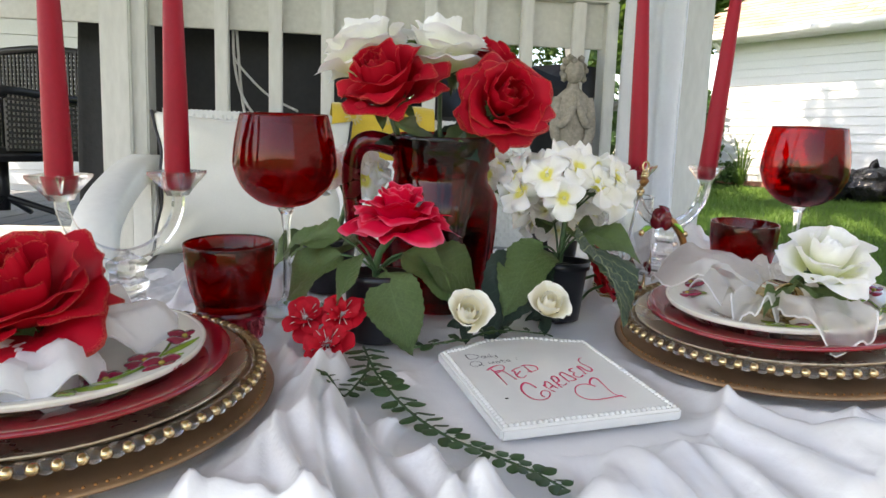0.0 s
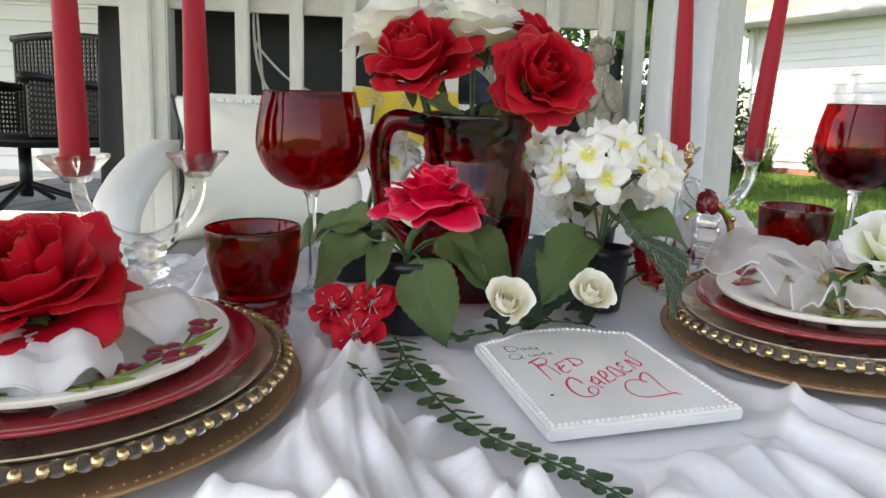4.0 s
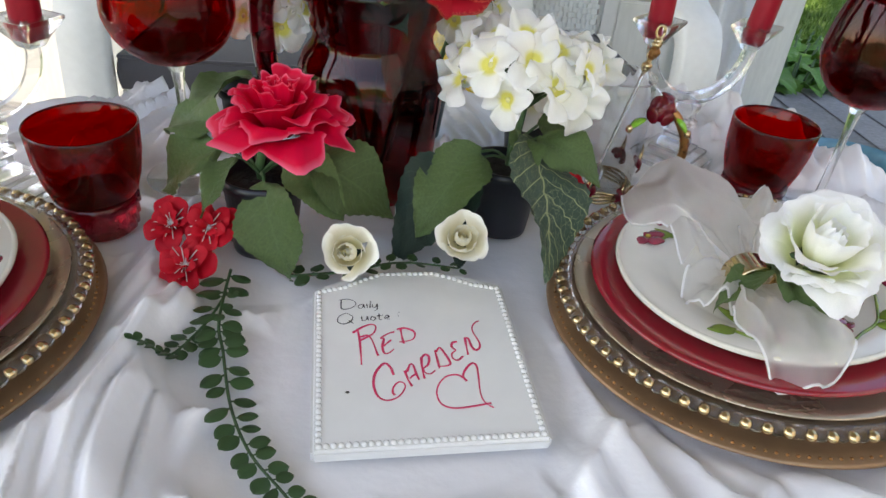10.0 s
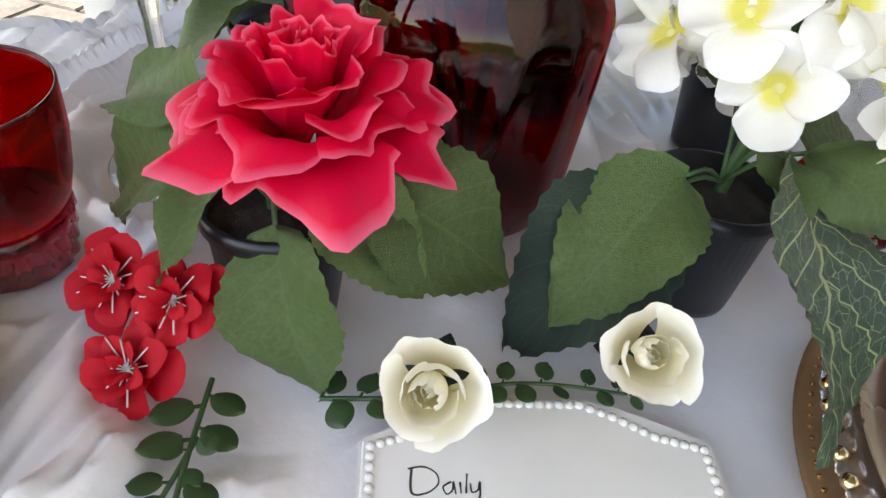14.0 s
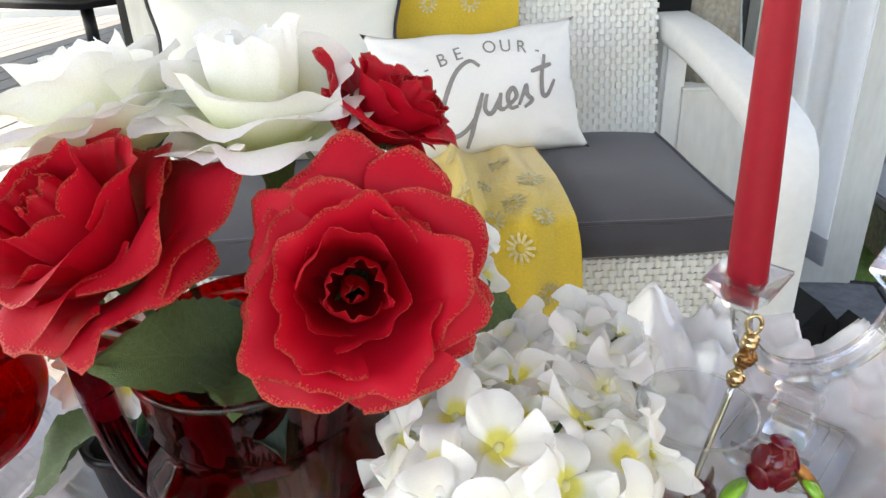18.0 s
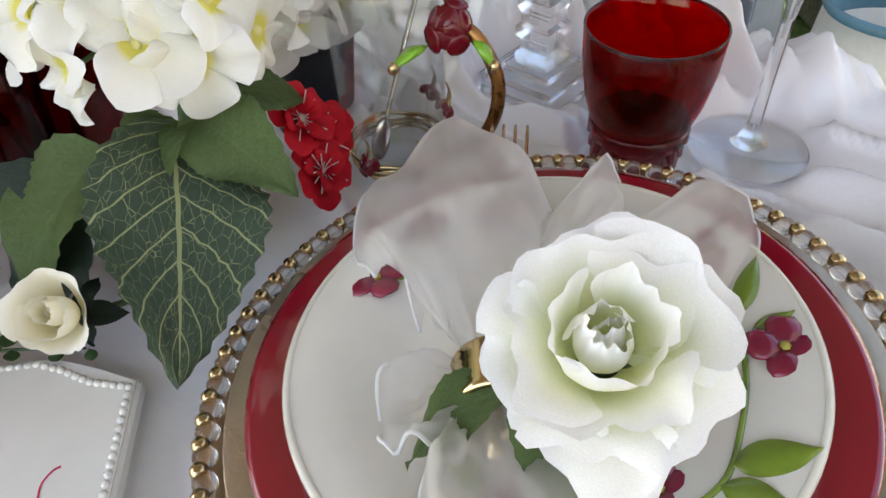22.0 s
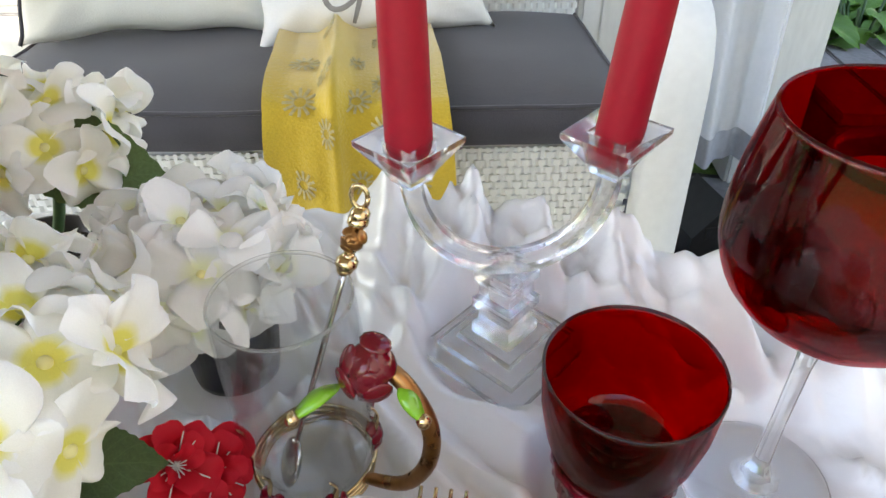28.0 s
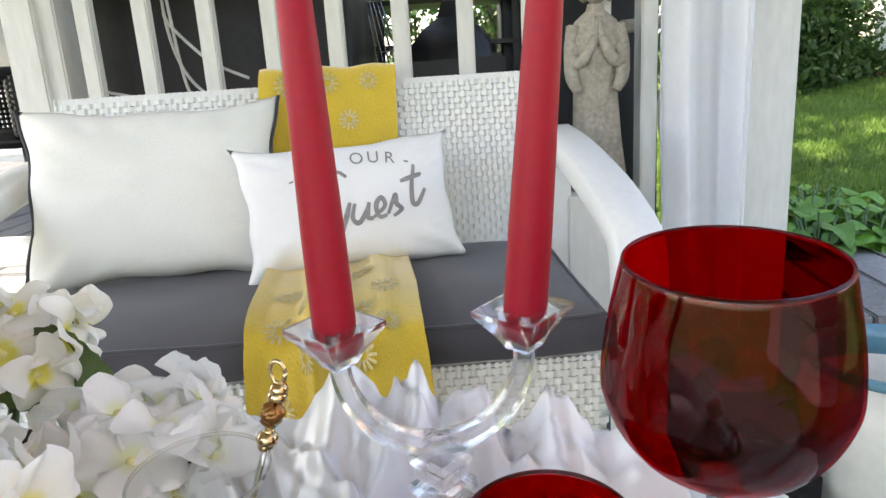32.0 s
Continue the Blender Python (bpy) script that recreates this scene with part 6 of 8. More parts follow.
def bloom(parent, at, way, radius, kind, n=22, seed=0, openness=1.0, inner=90, outer=14, grow=0.62, flat=1.0):
    """Petals set in a spiral: upright in the heart, laid open outside."""
    rg = random.Random(seed)
    m0 = aim(at, way, rg.uniform(0, 6)) @ Matrix.Diagonal((1, 1, flat, 1))
    for i in range(n):
        f = i / (n - 1)
        tilt = inner - (inner - outer) * f ** 0.85 * openness
        ln = radius * (grow + (1 - grow) * f + 0.12 * rg.uniform(-1, 1)) * (0.82 if f < 0.2 else 1)
        wd = ln * (0.62 + 0.42 * f)
        r0 = radius * (0.02 + 0.10 * f)
        z0 = radius * (0.10 - 0.22 * f)
        a = i * 2.39996 + rg.uniform(-.25, .25)
        m = m0 @ Matrix.Rotation(a, 4, "Z") @ Matrix.Translation((0, r0, z0)) @ Matrix.Rotation(radians(tilt + rg.uniform(-7, 7)), 4, "X") @ Matrix.Rotation(radians(rg.uniform(-10, 10)), 4, "Y") @ Matrix.Diagonal((wd, ln, ln, 1))
        share("petal", PET[kind][rg.randrange(len(PET[kind]))], parent, m)


def wrap_petal(rk, tall, flare, span, ruffle, seed, nu=18, nv=11):
    """A petal that wraps round the flower's axis (+z) and opens at its rim; sizes in flower radii."""
    rg = random.Random(seed)
    p1, p2, p3 = rg.uniform(0, 6), rg.uniform(0, 6), rg.uniform(0, 6)
    k = rg.uniform(3.2, 5.5)
    skew, dip, lip = rg.uniform(-0.03, 0.03), rg.uniform(0.0, 0.03), rg.uniform(0.6, 1.4)
    frill = 0.010
    mid = rg.uniform(-0.4, 0.4)

    def f(u, v):
        s = (u - 0.5) * 2
        edge = 1 - 0.09 * s ** 4 - dip * math.exp(-((s - mid) / 0.22) ** 2) + skew * s + 0.03 * math.sin(5 * s + p1)
        v = v * edge
        ang = s * span * 0.5 * (0.30 + 0.70 * v ** 0.6) * (1 - 0.18 * (max(0.0, v - 0.65) / 0.35) ** 2.5)
        open_ = max(0.0, v - 0.45) / 0.55
        rad = rk * (0.30 + 0.70 * math.sin(min(1, v * 1.25) * math.pi / 2)) + flare * open_ ** 1.6 * (1 - 0.25 * math.cos(2 * s + p2))
        if flare < 0.025:
            rad *= 1 - (0.90 if rk < 0.2 else 0.55) * v ** 2
        elif flare < 0.09:
            rad *= 1 - 0.28 * v ** 2
        rad += ruffle * v ** 3 * (math.sin(k * s + p1) + 0.6 * math.sin(2.4 * k * s + p2))
        z = tall * v - 0.42 * flare * open_ ** 3 + ruffle * 0.9 * v ** 3 * math.sin(1.6 * k * s + p2) - 0.30 * (rk + 0.1)
        z += 0.035 * v * math.sin(2.2 * s + p3) + frill * v ** 4 * math.sin(10 * s + p1)
        rad += frill * v ** 4 * math.sin(13 * s + p2)
        tipped = lip * 0.06 * max(0, v - 0.78) / 0.22 * (0.5 + flare) * (1 + 0.7 * math.sin(3 * s + p3))
        return Vector((math.sin(ang) * (rad + tipped), math.cos(ang) * (rad + tipped), z - tipped * 1.2))
    return sheet(f, nu, nv)


WRAP = {}
ROSE = ((2, 0.15, 0.80, 0.0, 3.8), (3, 0.27, 0.88, 0.02, 2.9), (3, 0.38, 0.92, 0.07, 2.8), (4, 0.47, 0.84, 0.15, 2.5), (5, 0.55, 0.62, 0.24, 2.3), (5, 0.58, 0.36, 0.31, 2.2))
ROSE_UP = ((2, 0.17, 0.74, 0.0, 3.8), (3, 0.30, 0.84, 0.0, 2.9), (3, 0.41, 0.92, 0.05, 2.7), (4, 0.49, 0.86, 0.14, 2.4), (5, 0.56, 0.62, 0.26, 2.2), (5, 0.55, 0.40, 0.16, 2.1))
BUD = ((2, 0.18, 0.86, 0.0, 3.8), (3, 0.34, 0.98, 0.0, 3.0), (3, 0.48, 1.04, 0.05, 2.9), (3, 0.60, 0.96, 0.14, 2.7))
FRILL = ((3, 0.08, 0.74, 0.02, 3.2), (4, 0.18, 0.80, 0.07, 2.5), (4, 0.29, 0.82, 0.13, 2.3), (5, 0.39, 0.74, 0.22, 2.1), (5, 0.47, 0.58, 0.32, 1.95), (6, 0.54, 0.40, 0.36, 1.75))


def rose(parent, at, way, radius, kind, seed, layers=ROSE, ruffle=0.03):
    """A full rose: rings of wrapped petals, tight in the heart and laid open outside."""
    rg = random.Random(seed)
    m0 = aim(at, way, rg.uniform(0, 6)) @ Matrix.Scale(radius, 4)
    turn = 0.0
    for j, (n, rk, tall, flare, span) in enumerate(layers):
        turn += rg.uniform(0.5, 1.1)
        wild = min(0.75, 0.12 + 0.18 * j)
        sway = Matrix.Rotation(radians(rg.uniform(-11, 11) * wild), 4, "X") @ Matrix.Translation((rg.uniform(-.08, .08) * wild, rg.uniform(-.08, .08) * wild, 0))
        for i in range(n):
            key = (kind, layers, j, (i + seed) % 5)
            if key not in WRAP:
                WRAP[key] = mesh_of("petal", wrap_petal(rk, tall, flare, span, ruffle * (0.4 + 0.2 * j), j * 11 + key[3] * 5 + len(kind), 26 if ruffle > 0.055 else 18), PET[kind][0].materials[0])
            a = turn + 2 * math.pi * i / n + rg.uniform(-.26, .26) * (0.4 + wild)
            tilt = rg.uniform(-9, 10) * wild
            wide, high = rg.uniform(0.86, 1.14), rg.uniform(0.84, 1.10)
            m = m0 @ sway @ Matrix.Rotation(a, 4, "Z") @ Matrix.Rotation(radians(tilt), 4, "X") @ Matrix.Rotation(radians(rg.uniform(-9, 9) * wild), 4, "Y") @ Matrix.Diagonal((wide, 1 + (wide - 1) * 0.6, high, 1)) @ Matrix.Translation((0, rg.uniform(-.05, .05) * wild, 0))
            share("petal", WRAP[key], parent, m)


def leaf_to(parent, foot, tip, meshes, k, width=1.0, face=(0, 0, 1), label=""):
    """A leaf laid from foot to tip, its upper side towards face."""
    foot, tip = Vector(foot), Vector(tip)
    y = (tip - foot)
    L = y.length
    y.normalize()
    x = y.cross(Vector(face)).normalized()
    z = x.cross(y)
    m = Matrix(((x.x, y.x, z.x, foot.x), (x.y, y.y, z.y, foot.y), (x.z, y.z, z.z, foot.z), (0, 0, 0, 1)))
    share("leaf", meshes[k % len(meshes)], parent, m @ Matrix.Diagonal((L * width, L, L, 1)), label)


def sprout(parent, root, tip, meshes, k, width, face, label=""):
    """A leaf on its own thin stalk that springs from root."""
    root, tip = Vector(root), Vector(tip)
    mid = root.lerp(tip, 0.32) + Vector((0, 0, 0.024))
    part("stalk", tube([root, root.lerp(mid, 0.5) + Vector((0, 0, 0.005)), mid], 0.0013, 5, n=6), M["stem"], parent)
    leaf_to(parent, mid, tip, meshes, k, width, face, label)


def flower(name, foot, head, way, radius, kind, label, group, n=22, seed=0, leaves=(), **k):
    """A cut silk flower: stem, sepals and petals."""
    t = thing(name, Matrix.Translation(foot), label, "flower", group)
    f, h = Vector(foot), Vector(head)
    w = Vector(way).normalized()
    base = h - f - w * radius * 0.22
    part("stem", tube([(0, 0, 0), base * 0.5 + Vector((0, 0, 0.01)), base], 0.0028, 6, n=10), M["stem"], t)
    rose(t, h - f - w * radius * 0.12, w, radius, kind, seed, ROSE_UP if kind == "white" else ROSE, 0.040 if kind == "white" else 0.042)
    for i in range(4):
        d = aim(base + w * 0.004, w, i * 1.57)
        share("sepal", LEAF[i % 4], t, d @ Matrix.Rotation(radians(-25), 4, "X") @ Matrix.Diagonal((radius * .5, radius * .6, radius * .6, 1)))
    for a, b in leaves:
        leaf_to(t, Vector(a) - f, Vector(b) - f, LEAF, seed)
    return t


# ---- ruby pitcher with roses ----
PX, PY = 0.122, 0.863


def pitcher():
    p = thing("pitcher", on_table(PX, PY, 184) @ Matrix.Diagonal((1, 1, 1.07, 1)), "deep ruby red glass pitcher with handle", "pitcher")
    prof = [(0, 0.003), (0.050, 0.0), (0.056, 0.004), (0.061, 0.03), (0.066, 0.09), (0.067, 0.118), (0.064, 0.130), (0.056, 0.140), (0.0545, 0.150), (0.0575, 0.156), (0.0555, 0.162), (0.058, 0.168), (0.0565, 0.175), (0.0595, 0.186), (0.060, 0.190),
            (0.0575, 0.191), (0.0535, 0.175), (0.0515, 0.150), (0.053, 0.140), (0.060, 0.130), (0.0625, 0.118), (0.0615, 0.09), (0.057, 0.03), (0.050, 0.012), (0, 0.012)]
    part("body", lathe(prof, 72, wave=lambda a, r, z: r * (1 + 0.030 * abs(math.sin(7 * a)) * (1 if 0.02 < z < 0.12 else 0) + (0.10 * max(0, math.cos(a - math.pi)) ** 12 if z > 0.165 else 0))), M["pitcher_glass"], p)
    part("handle", tube([(0.052, 0, 0.176), (0.085, 0, 0.182), (0.103, 0, 0.165), (0.104, 0, 0.120), (0.094, 0, 0.075), (0.060, 0, 0.052)], lambda s: 0.0085, 10, n=30, flat=1.35), M["dark_red_glass"], p, "thick curved ruby glass handle")


pitcher()
pz = table_z(PY)
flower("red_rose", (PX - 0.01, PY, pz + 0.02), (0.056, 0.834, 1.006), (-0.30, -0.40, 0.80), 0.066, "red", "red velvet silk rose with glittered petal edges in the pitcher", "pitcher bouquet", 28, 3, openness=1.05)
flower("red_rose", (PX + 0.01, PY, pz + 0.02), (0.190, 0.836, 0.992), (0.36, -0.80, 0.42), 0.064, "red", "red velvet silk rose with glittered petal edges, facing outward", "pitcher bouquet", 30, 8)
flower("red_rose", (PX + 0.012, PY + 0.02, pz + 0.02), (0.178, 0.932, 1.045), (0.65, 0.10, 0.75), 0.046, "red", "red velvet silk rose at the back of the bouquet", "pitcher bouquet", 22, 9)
flower("white_rose", (PX, PY + 0.01, pz + 0.02), (0.030, 0.894, 1.048), (-0.35, -0.08, 0.9), 0.071, "white", "white silk rose with glitter tips in the bouquet", "pitcher bouquet", 24, 4)
flower("white_rose", (PX, PY + 0.015, pz + 0.02), (0.116, 0.908, 1.053), (0.12, -0.14, 0.95), 0.071, "white", "white silk rose with glitter tips in the bouquet", "pitcher bouquet", 24, 5)
sp = thing("bouquet_leaves", Matrix.Translation((PX, PY, pz + 0.02)), "dark green silk leaves at the pitcher's mouth", "leaves", "pitcher bouquet")
for i, (a, b) in enumerate((((0, 0, .15), (0.01, -0.06, .20)), ((0, 0, .15), (-0.05, -0.045, .195)), ((0, 0, .15), (0.055, -0.02, .205)), ((0, 0, .16), (0.03, -0.07, .185)), ((0.0, 0, .15), (-0.02, -0.065, .215)), ((0, 0.02, .15), (0.08, 0.05, .23)))):
    leaf_to(sp, a, b, LEAF_D if i % 2 else LEAF, i, 1.1, (0, -0.6, 0.8))
part("stems", tube([(0, 0, 0), (0.01, 0, 0.15)], 0.004, 6), M["stem"], sp)


# ---- potted flowers ----
def pot(parent, r=0.036, h=0.068):
    part("pot", lathe([(0, 0), (r * 0.74, 0), (r * 0.76, 0.004), (r * 0.92, h * 0.86), (r, h * 0.87), (r * 1.02, h), (r * 0.94, h), (r * 0.86, h * 0.85), (0, h * 0.80)], 40), M["pot"], parent, "black plastic nursery pot")
    bm = bmesh.new()
    lathe([(r * 0.88, h * 0.86), (r * 0.5, h * 0.92), (0, h * 0.94)], 24, bm)
    for v in bm.verts:
        v.co.z += 0.003 * noise.noise(v.co * 200)
    part("soil", bm, M["soil"], parent, "dark potting soil")


def hydrangea(x, y, cz, radius, seed, label, n=15, petal_len=0.029, off=(0, 0), kind="hyd"):
    z0 = table_z(y)
    t = thing("potted_hydrangea", Matrix.Translation((x, y, z0)), label, "potted plant", "potted hydrangeas")
    pot(t)
    rg = random.Random(seed)
    c = Vector((off[0] + rg.uniform(-.008, .008), off[1] + rg.uniform(-.008, .008), cz - z0))
    part("stem", tube([(0, 0, 0.05), c * 0.6, c - Vector((0, 0, radius * .4))], 0.0035, 6, n=8), M["stem"], t)
    button = mesh_of("floret", ball(bmesh.new(), (0, 0, 0), 0.0028, 2), mat("pale_yellow", (0.78, 0.72, 0.32), 0.6))
    for i in range(n):
        zz = 1 - (1.35 if kind == "hyd" else 1.75) * (i + 0.5) / n
        a = i * 2.39996 + seed
        rr = math.sqrt(max(0, 1 - zz * zz))
        d = Vector((rr * math.cos(a), rr * math.sin(a), zz))
        p = c + Vector((d.x * radius * 0.95, d.y * radius * 0.95, d.z * radius * 0.52 + rg.uniform(-.006, .008)))
        m = aim(p, d + Vector((rg.uniform(-.35, .35), rg.uniform(-.35, .35), 0.25)), rg.uniform(0, 1.5), 1)
        fl = share("floret", button, t, m, "white four-petalled floret with yellow heart")
        s = petal_len * rg.uniform(0.85, 1.10)
        for k in range(4):
            share("petal", PET[kind][rg.randrange(9)], fl, Matrix.Rotation(k * math.pi / 2 + rg.uniform(-.2, .2), 4, "Z") @ Matrix.Rotation(radians(rg.uniform(-22, 34)), 4, "X") @ Matrix.Diagonal((s * rg.uniform(0.9, 1.1), s, s, 1)))
        part("stalk", tube([c * 0.78, c.lerp(p, 0.5), p - d * 0.004], 0.0013, 5), M["stem"], t)
    return t, c, z0


HX, HY = 0.262, 0.825
h1, c1, hz = hydrangea(HX, HY, 0.897, 0.064, 2, "white silk hydrangea with yellow hearts in a black pot", 27)
for i, (tip, meshes, w) in enumerate((((0.345, 0.775, 0.845), LEAF, 1.0), ((0.330, 0.85, 0.85), LEAF, 1.0), ((0.194, 0.722, 0.796), LEAF, 1.0), ((0.176, 0.714, 0.766), LEAF_D, 1.0), ((0.29, 0.755, 0.85), LEAF, .9), ((0.25, 0.90, 0.86), LEAF, 1.0))):
    sprout(h1, (0, 0, 0.070), Vector(tip) - Vector((HX, HY, hz)), meshes, i, w * 1.05, (0.1 + 0.3 * math.sin(i * 2), -0.55, 0.8))
leaf_to(h1, (0.017, -0.026, 0.100), Vector((0.334, 0.692, 0.800)) - Vector((HX, HY, hz)), LEAF_V, 0, 0.64, (0.62, -0.48, 0.5), "grey-green leaf with pale net of veins")
hydrangea(0.275, 0.988, 0.862, 0.052, 5, "white silk hydrangea in a black pot behind the mug", 28, 0.029, (0.002, -0.022), "white_hyd")
h3, c3, z3 = hydrangea(0.140, 1.000, 0.910, 0.045, 6, "white silk hydrangea in a black pot behind the pitcher", 15, 0.029, (0.027, -0.003))
h4, c4, z4 = hydrangea(-0.020, 0.900, 0.905, 0.042, 7, "white and yellow silk hydrangea in a black pot", 18, 0.026, (0.030, 0.0))
leaf_to(h3, (0.030, -0.004, 0.145), (0.108, -0.010, 0.130), LEAF, 0, 1.05, (0.25, -0.75, 0.6))
leaf_to(h4, (0, 0, 0.08), (-0.07, -0.06, 0.06), LEAF, 1, 0.9)
QX, QY = 0.066, 0.727
qz = table_z(QY)
pe = thing("potted_peony", Matrix.Translation((QX, QY, qz)), "large pink silk peony in a black nursery pot", "potted plant")
pot(pe, 0.036, 0.070)
part("stem", tube([(0, 0, 0.05), (0.0, -0.004, 0.085), (0.018, -0.014, 0.112)], 0.004, 6, n=6), M["stem"], pe)
rose(pe, Vector((0.021, -0.012, 0.121)), (0.03, -0.12, 0.98), 0.056, "pink", 6, FRILL, 0.046)
for i, (tip, meshes, w) in enumerate((((-0.052, 0.755, 0.842), LEAF, 0.8), ((-0.045, 0.715, 0.79), LEAF, 0.9), ((-0.005, 0.80, 0.825), LEAF, 0.9), ((0.15, 0.70, 0.805), LEAF, 1.0), ((0.19, 0.735, 0.80), LEAF, 1.05), ((0.105, 0.655, 0.752), LEAF, 1.0), ((0.165, 0.765, 0.80), LEAF, .9), ((0.03, 0.665, 0.80), LEAF, 0.6))):
    sprout(pe, (0, -0.004, 0.070), Vector(tip) - Vector((QX, QY, qz)), meshes, i, w * 1.05, (0.3 * math.sin(i * 2.3), -0.55, 0.8))


# ---- small flowers at the board ----
def cream_rose(x, y, lift, way, seed):
    z = table_z(y) + lift
    t = thing("cream_rose", Matrix.Translation((x, y, z)), "small cream silk rosebud lying by the board", "flower", "cream roses")
    rose(t, Vector((0, 0, 0)), way, 0.0265, "cream", seed, BUD, 0.02)
    w = Vector(way).normalized()
    part("stem", tube([-w * 0.004, -w * 0.03 + Vector((0, 0.01, -0.005)), Vector((0.0, 0.05, -lift + 0.006))], 0.002, 6, n=8), M["stem"], t)
    for i in range(4):
        share("sepal", LEAF_D[i % 3], t, aim(-w * 0.012, w, i * 1.57) @ Matrix.Rotation(radians(-12), 4, "X") @ Matrix.Scale(0.022, 4))


cream_rose(0.160, 0.674, 0.044, (0.05, -0.80, 0.60), 3)
cream_rose(0.241, 0.726, 0.040, (0.10, -0.70, 0.70), 7)


def blossoms(pts, lab, way):
    for k, (x, y, z) in enumerate(pts):
        t = thing("red_blossom", Matrix.Translation((x, y, z)), lab, "flower", "red blossoms")
        bloom(t, Vector((0, 0, 0)), Vector(way) + Vector((0.15 * math.sin(k * 2), 0.1 * math.cos(k * 3), 0)), 0.024, "blossom", 13, k + 2, inner=55, outer=4, grow=0.7)
        m0 = aim((0, 0, 0), Vector(way))
        for i in range(13):
            a, far = i * 0.4833, 0.010 + 0.003 * (i % 3)
            part("stamen", tube([m0 @ Vector((0, 0, 0.004)), m0 @ Vector((far * math.cos(a), far * math.sin(a), 0.009))], 0.0004, 4), M["cable"], t, "fine white stamen")
        w = Vector(way).normalized()
        part("stem", tube([(0, 0, -0.002), -w * 0.02, -w * 0.03 + Vector((0, 0.015, -0.012))], 0.0018, 5, n=6), M["stem"], t)


blossoms(((0.002, 0.690, 0.768), (0.038, 0.684, 0.774), (0.030, 0.658, 0.752)), "red silk cherry blossom lying on the cloth by the peony pot", (-0.05, -0.75, 0.65))
blossoms(((0.312, 0.872, 0.815), (0.318, 0.886, 0.793), (0.324, 0.864, 0.784)), "red silk blossom tucked between hydrangea and mug", (0.75, -0.35, 0.5))


def sprig(pts, n, label, size, seed):
    """A trailing stem with round leaves in pairs."""
    t = thing("greenery_sprig", Matrix.Translation(pts[0]), label, "greenery", "trailing sprigs")
    line = smooth_path([Vector(p) - Vector(pts[0]) for p in pts], 60)
    rg = random.Random(seed)
    bm = bmesh.new()
    sheet(lambda u, v: Vector(((u - .5) * 0.72 * math.sin(math.pi * (0.06 + 0.94 * v)) ** 0.6, 0.18 + 0.82 * v, 0.10 * math.cos((u - .5) * 2.2) - 0.05 * v)), 8, 8, bm)
    tube([(0, 0, 0), (0, 0.2, 0.02)], 0.04, 5, bm)
    me = mesh_of("round_leaf", bm, M["fern"])
    for q in line:
        wx, wy = q.x + pts[0][0], q.y + pts[0][1]
        q.z = max(q.z, table_z(wy) + max(0, cloth_lift(wx, wy)) + 0.004 - pts[0][2])
    zs = [q.z for q in line]
    for i, q in enumerate(line):
        near = [max(zs[max(0, k - 2):k + 3]) for k in range(max(0, i - 3), min(len(zs), i + 4))]
        q.z = sum(near) / len(near)
    part("stem", tube(line, lambda s: 0.0013 * (1 - 0.4 * s), 6), M["fern"], t)
    for i in range(n):
        s = 0.04 + 0.96 * i / (n - 1)
        k = min(58, int(s * 59))
        p, d = line[k], (line[k + 1] - line[k]).normalized()
        side = d.cross(Vector((0, 0, 1))).normalized()
        for sg in (-1, 1):
            w = (side * sg + d * 0.45 + Vector((0, 0, rg.uniform(-.1, .25)))).normalized()
            x = w.cross(Vector((rg.uniform(-.3, .3), rg.uniform(-.3, .3), 1))).normalized()
            z = x.cross(w)
            q = size * (1.05 - 0.45 * s) * rg.uniform(0.85, 1.12)
            pp = p + d * (0.003 * sg)
            share("round_leaf", me, t, Matrix(((x.x, w.x, z.x, pp.x), (x.y, w.y, z.y, pp.y), (x.z, w.z, z.z, pp.z), (0, 0, 0, 1))) @ Matrix.Scale(q, 4))


def tz(x, y, h=0.006):
    return (x, y, table_z(y) + max(0, cloth_lift(x, y)) + h)


sprig([tz(0.062, 0.668, 0.012), tz(0.082, 0.607, 0.012), tz(0.097, 0.582), tz(0.123, 0.539), tz(0.150, 0.508), tz(0.181, 0.486), tz(0.206, 0.468), tz(0.226, 0.448)], 23, "trailing sprig of round dark green leaves on the cloth", 0.0205, 1)
sprig([tz(0.072, 0.640, 0.012), tz(0.074, 0.605, 0.012), tz(0.067, 0.584), tz(0.059, 0.569), tz(0.050, 0.555)], 11, "short sprig of round dark green leaves on the cloth", 0.0150, 2)
sprig([tz(0.11, 0.676, 0.010), tz(0.158, 0.690, 0.016), tz(0.192, 0.708, 0.02), tz(0.24, 0.726, 0.012)], 9, "dark leafy garland lying behind the board", 0.017, 3)


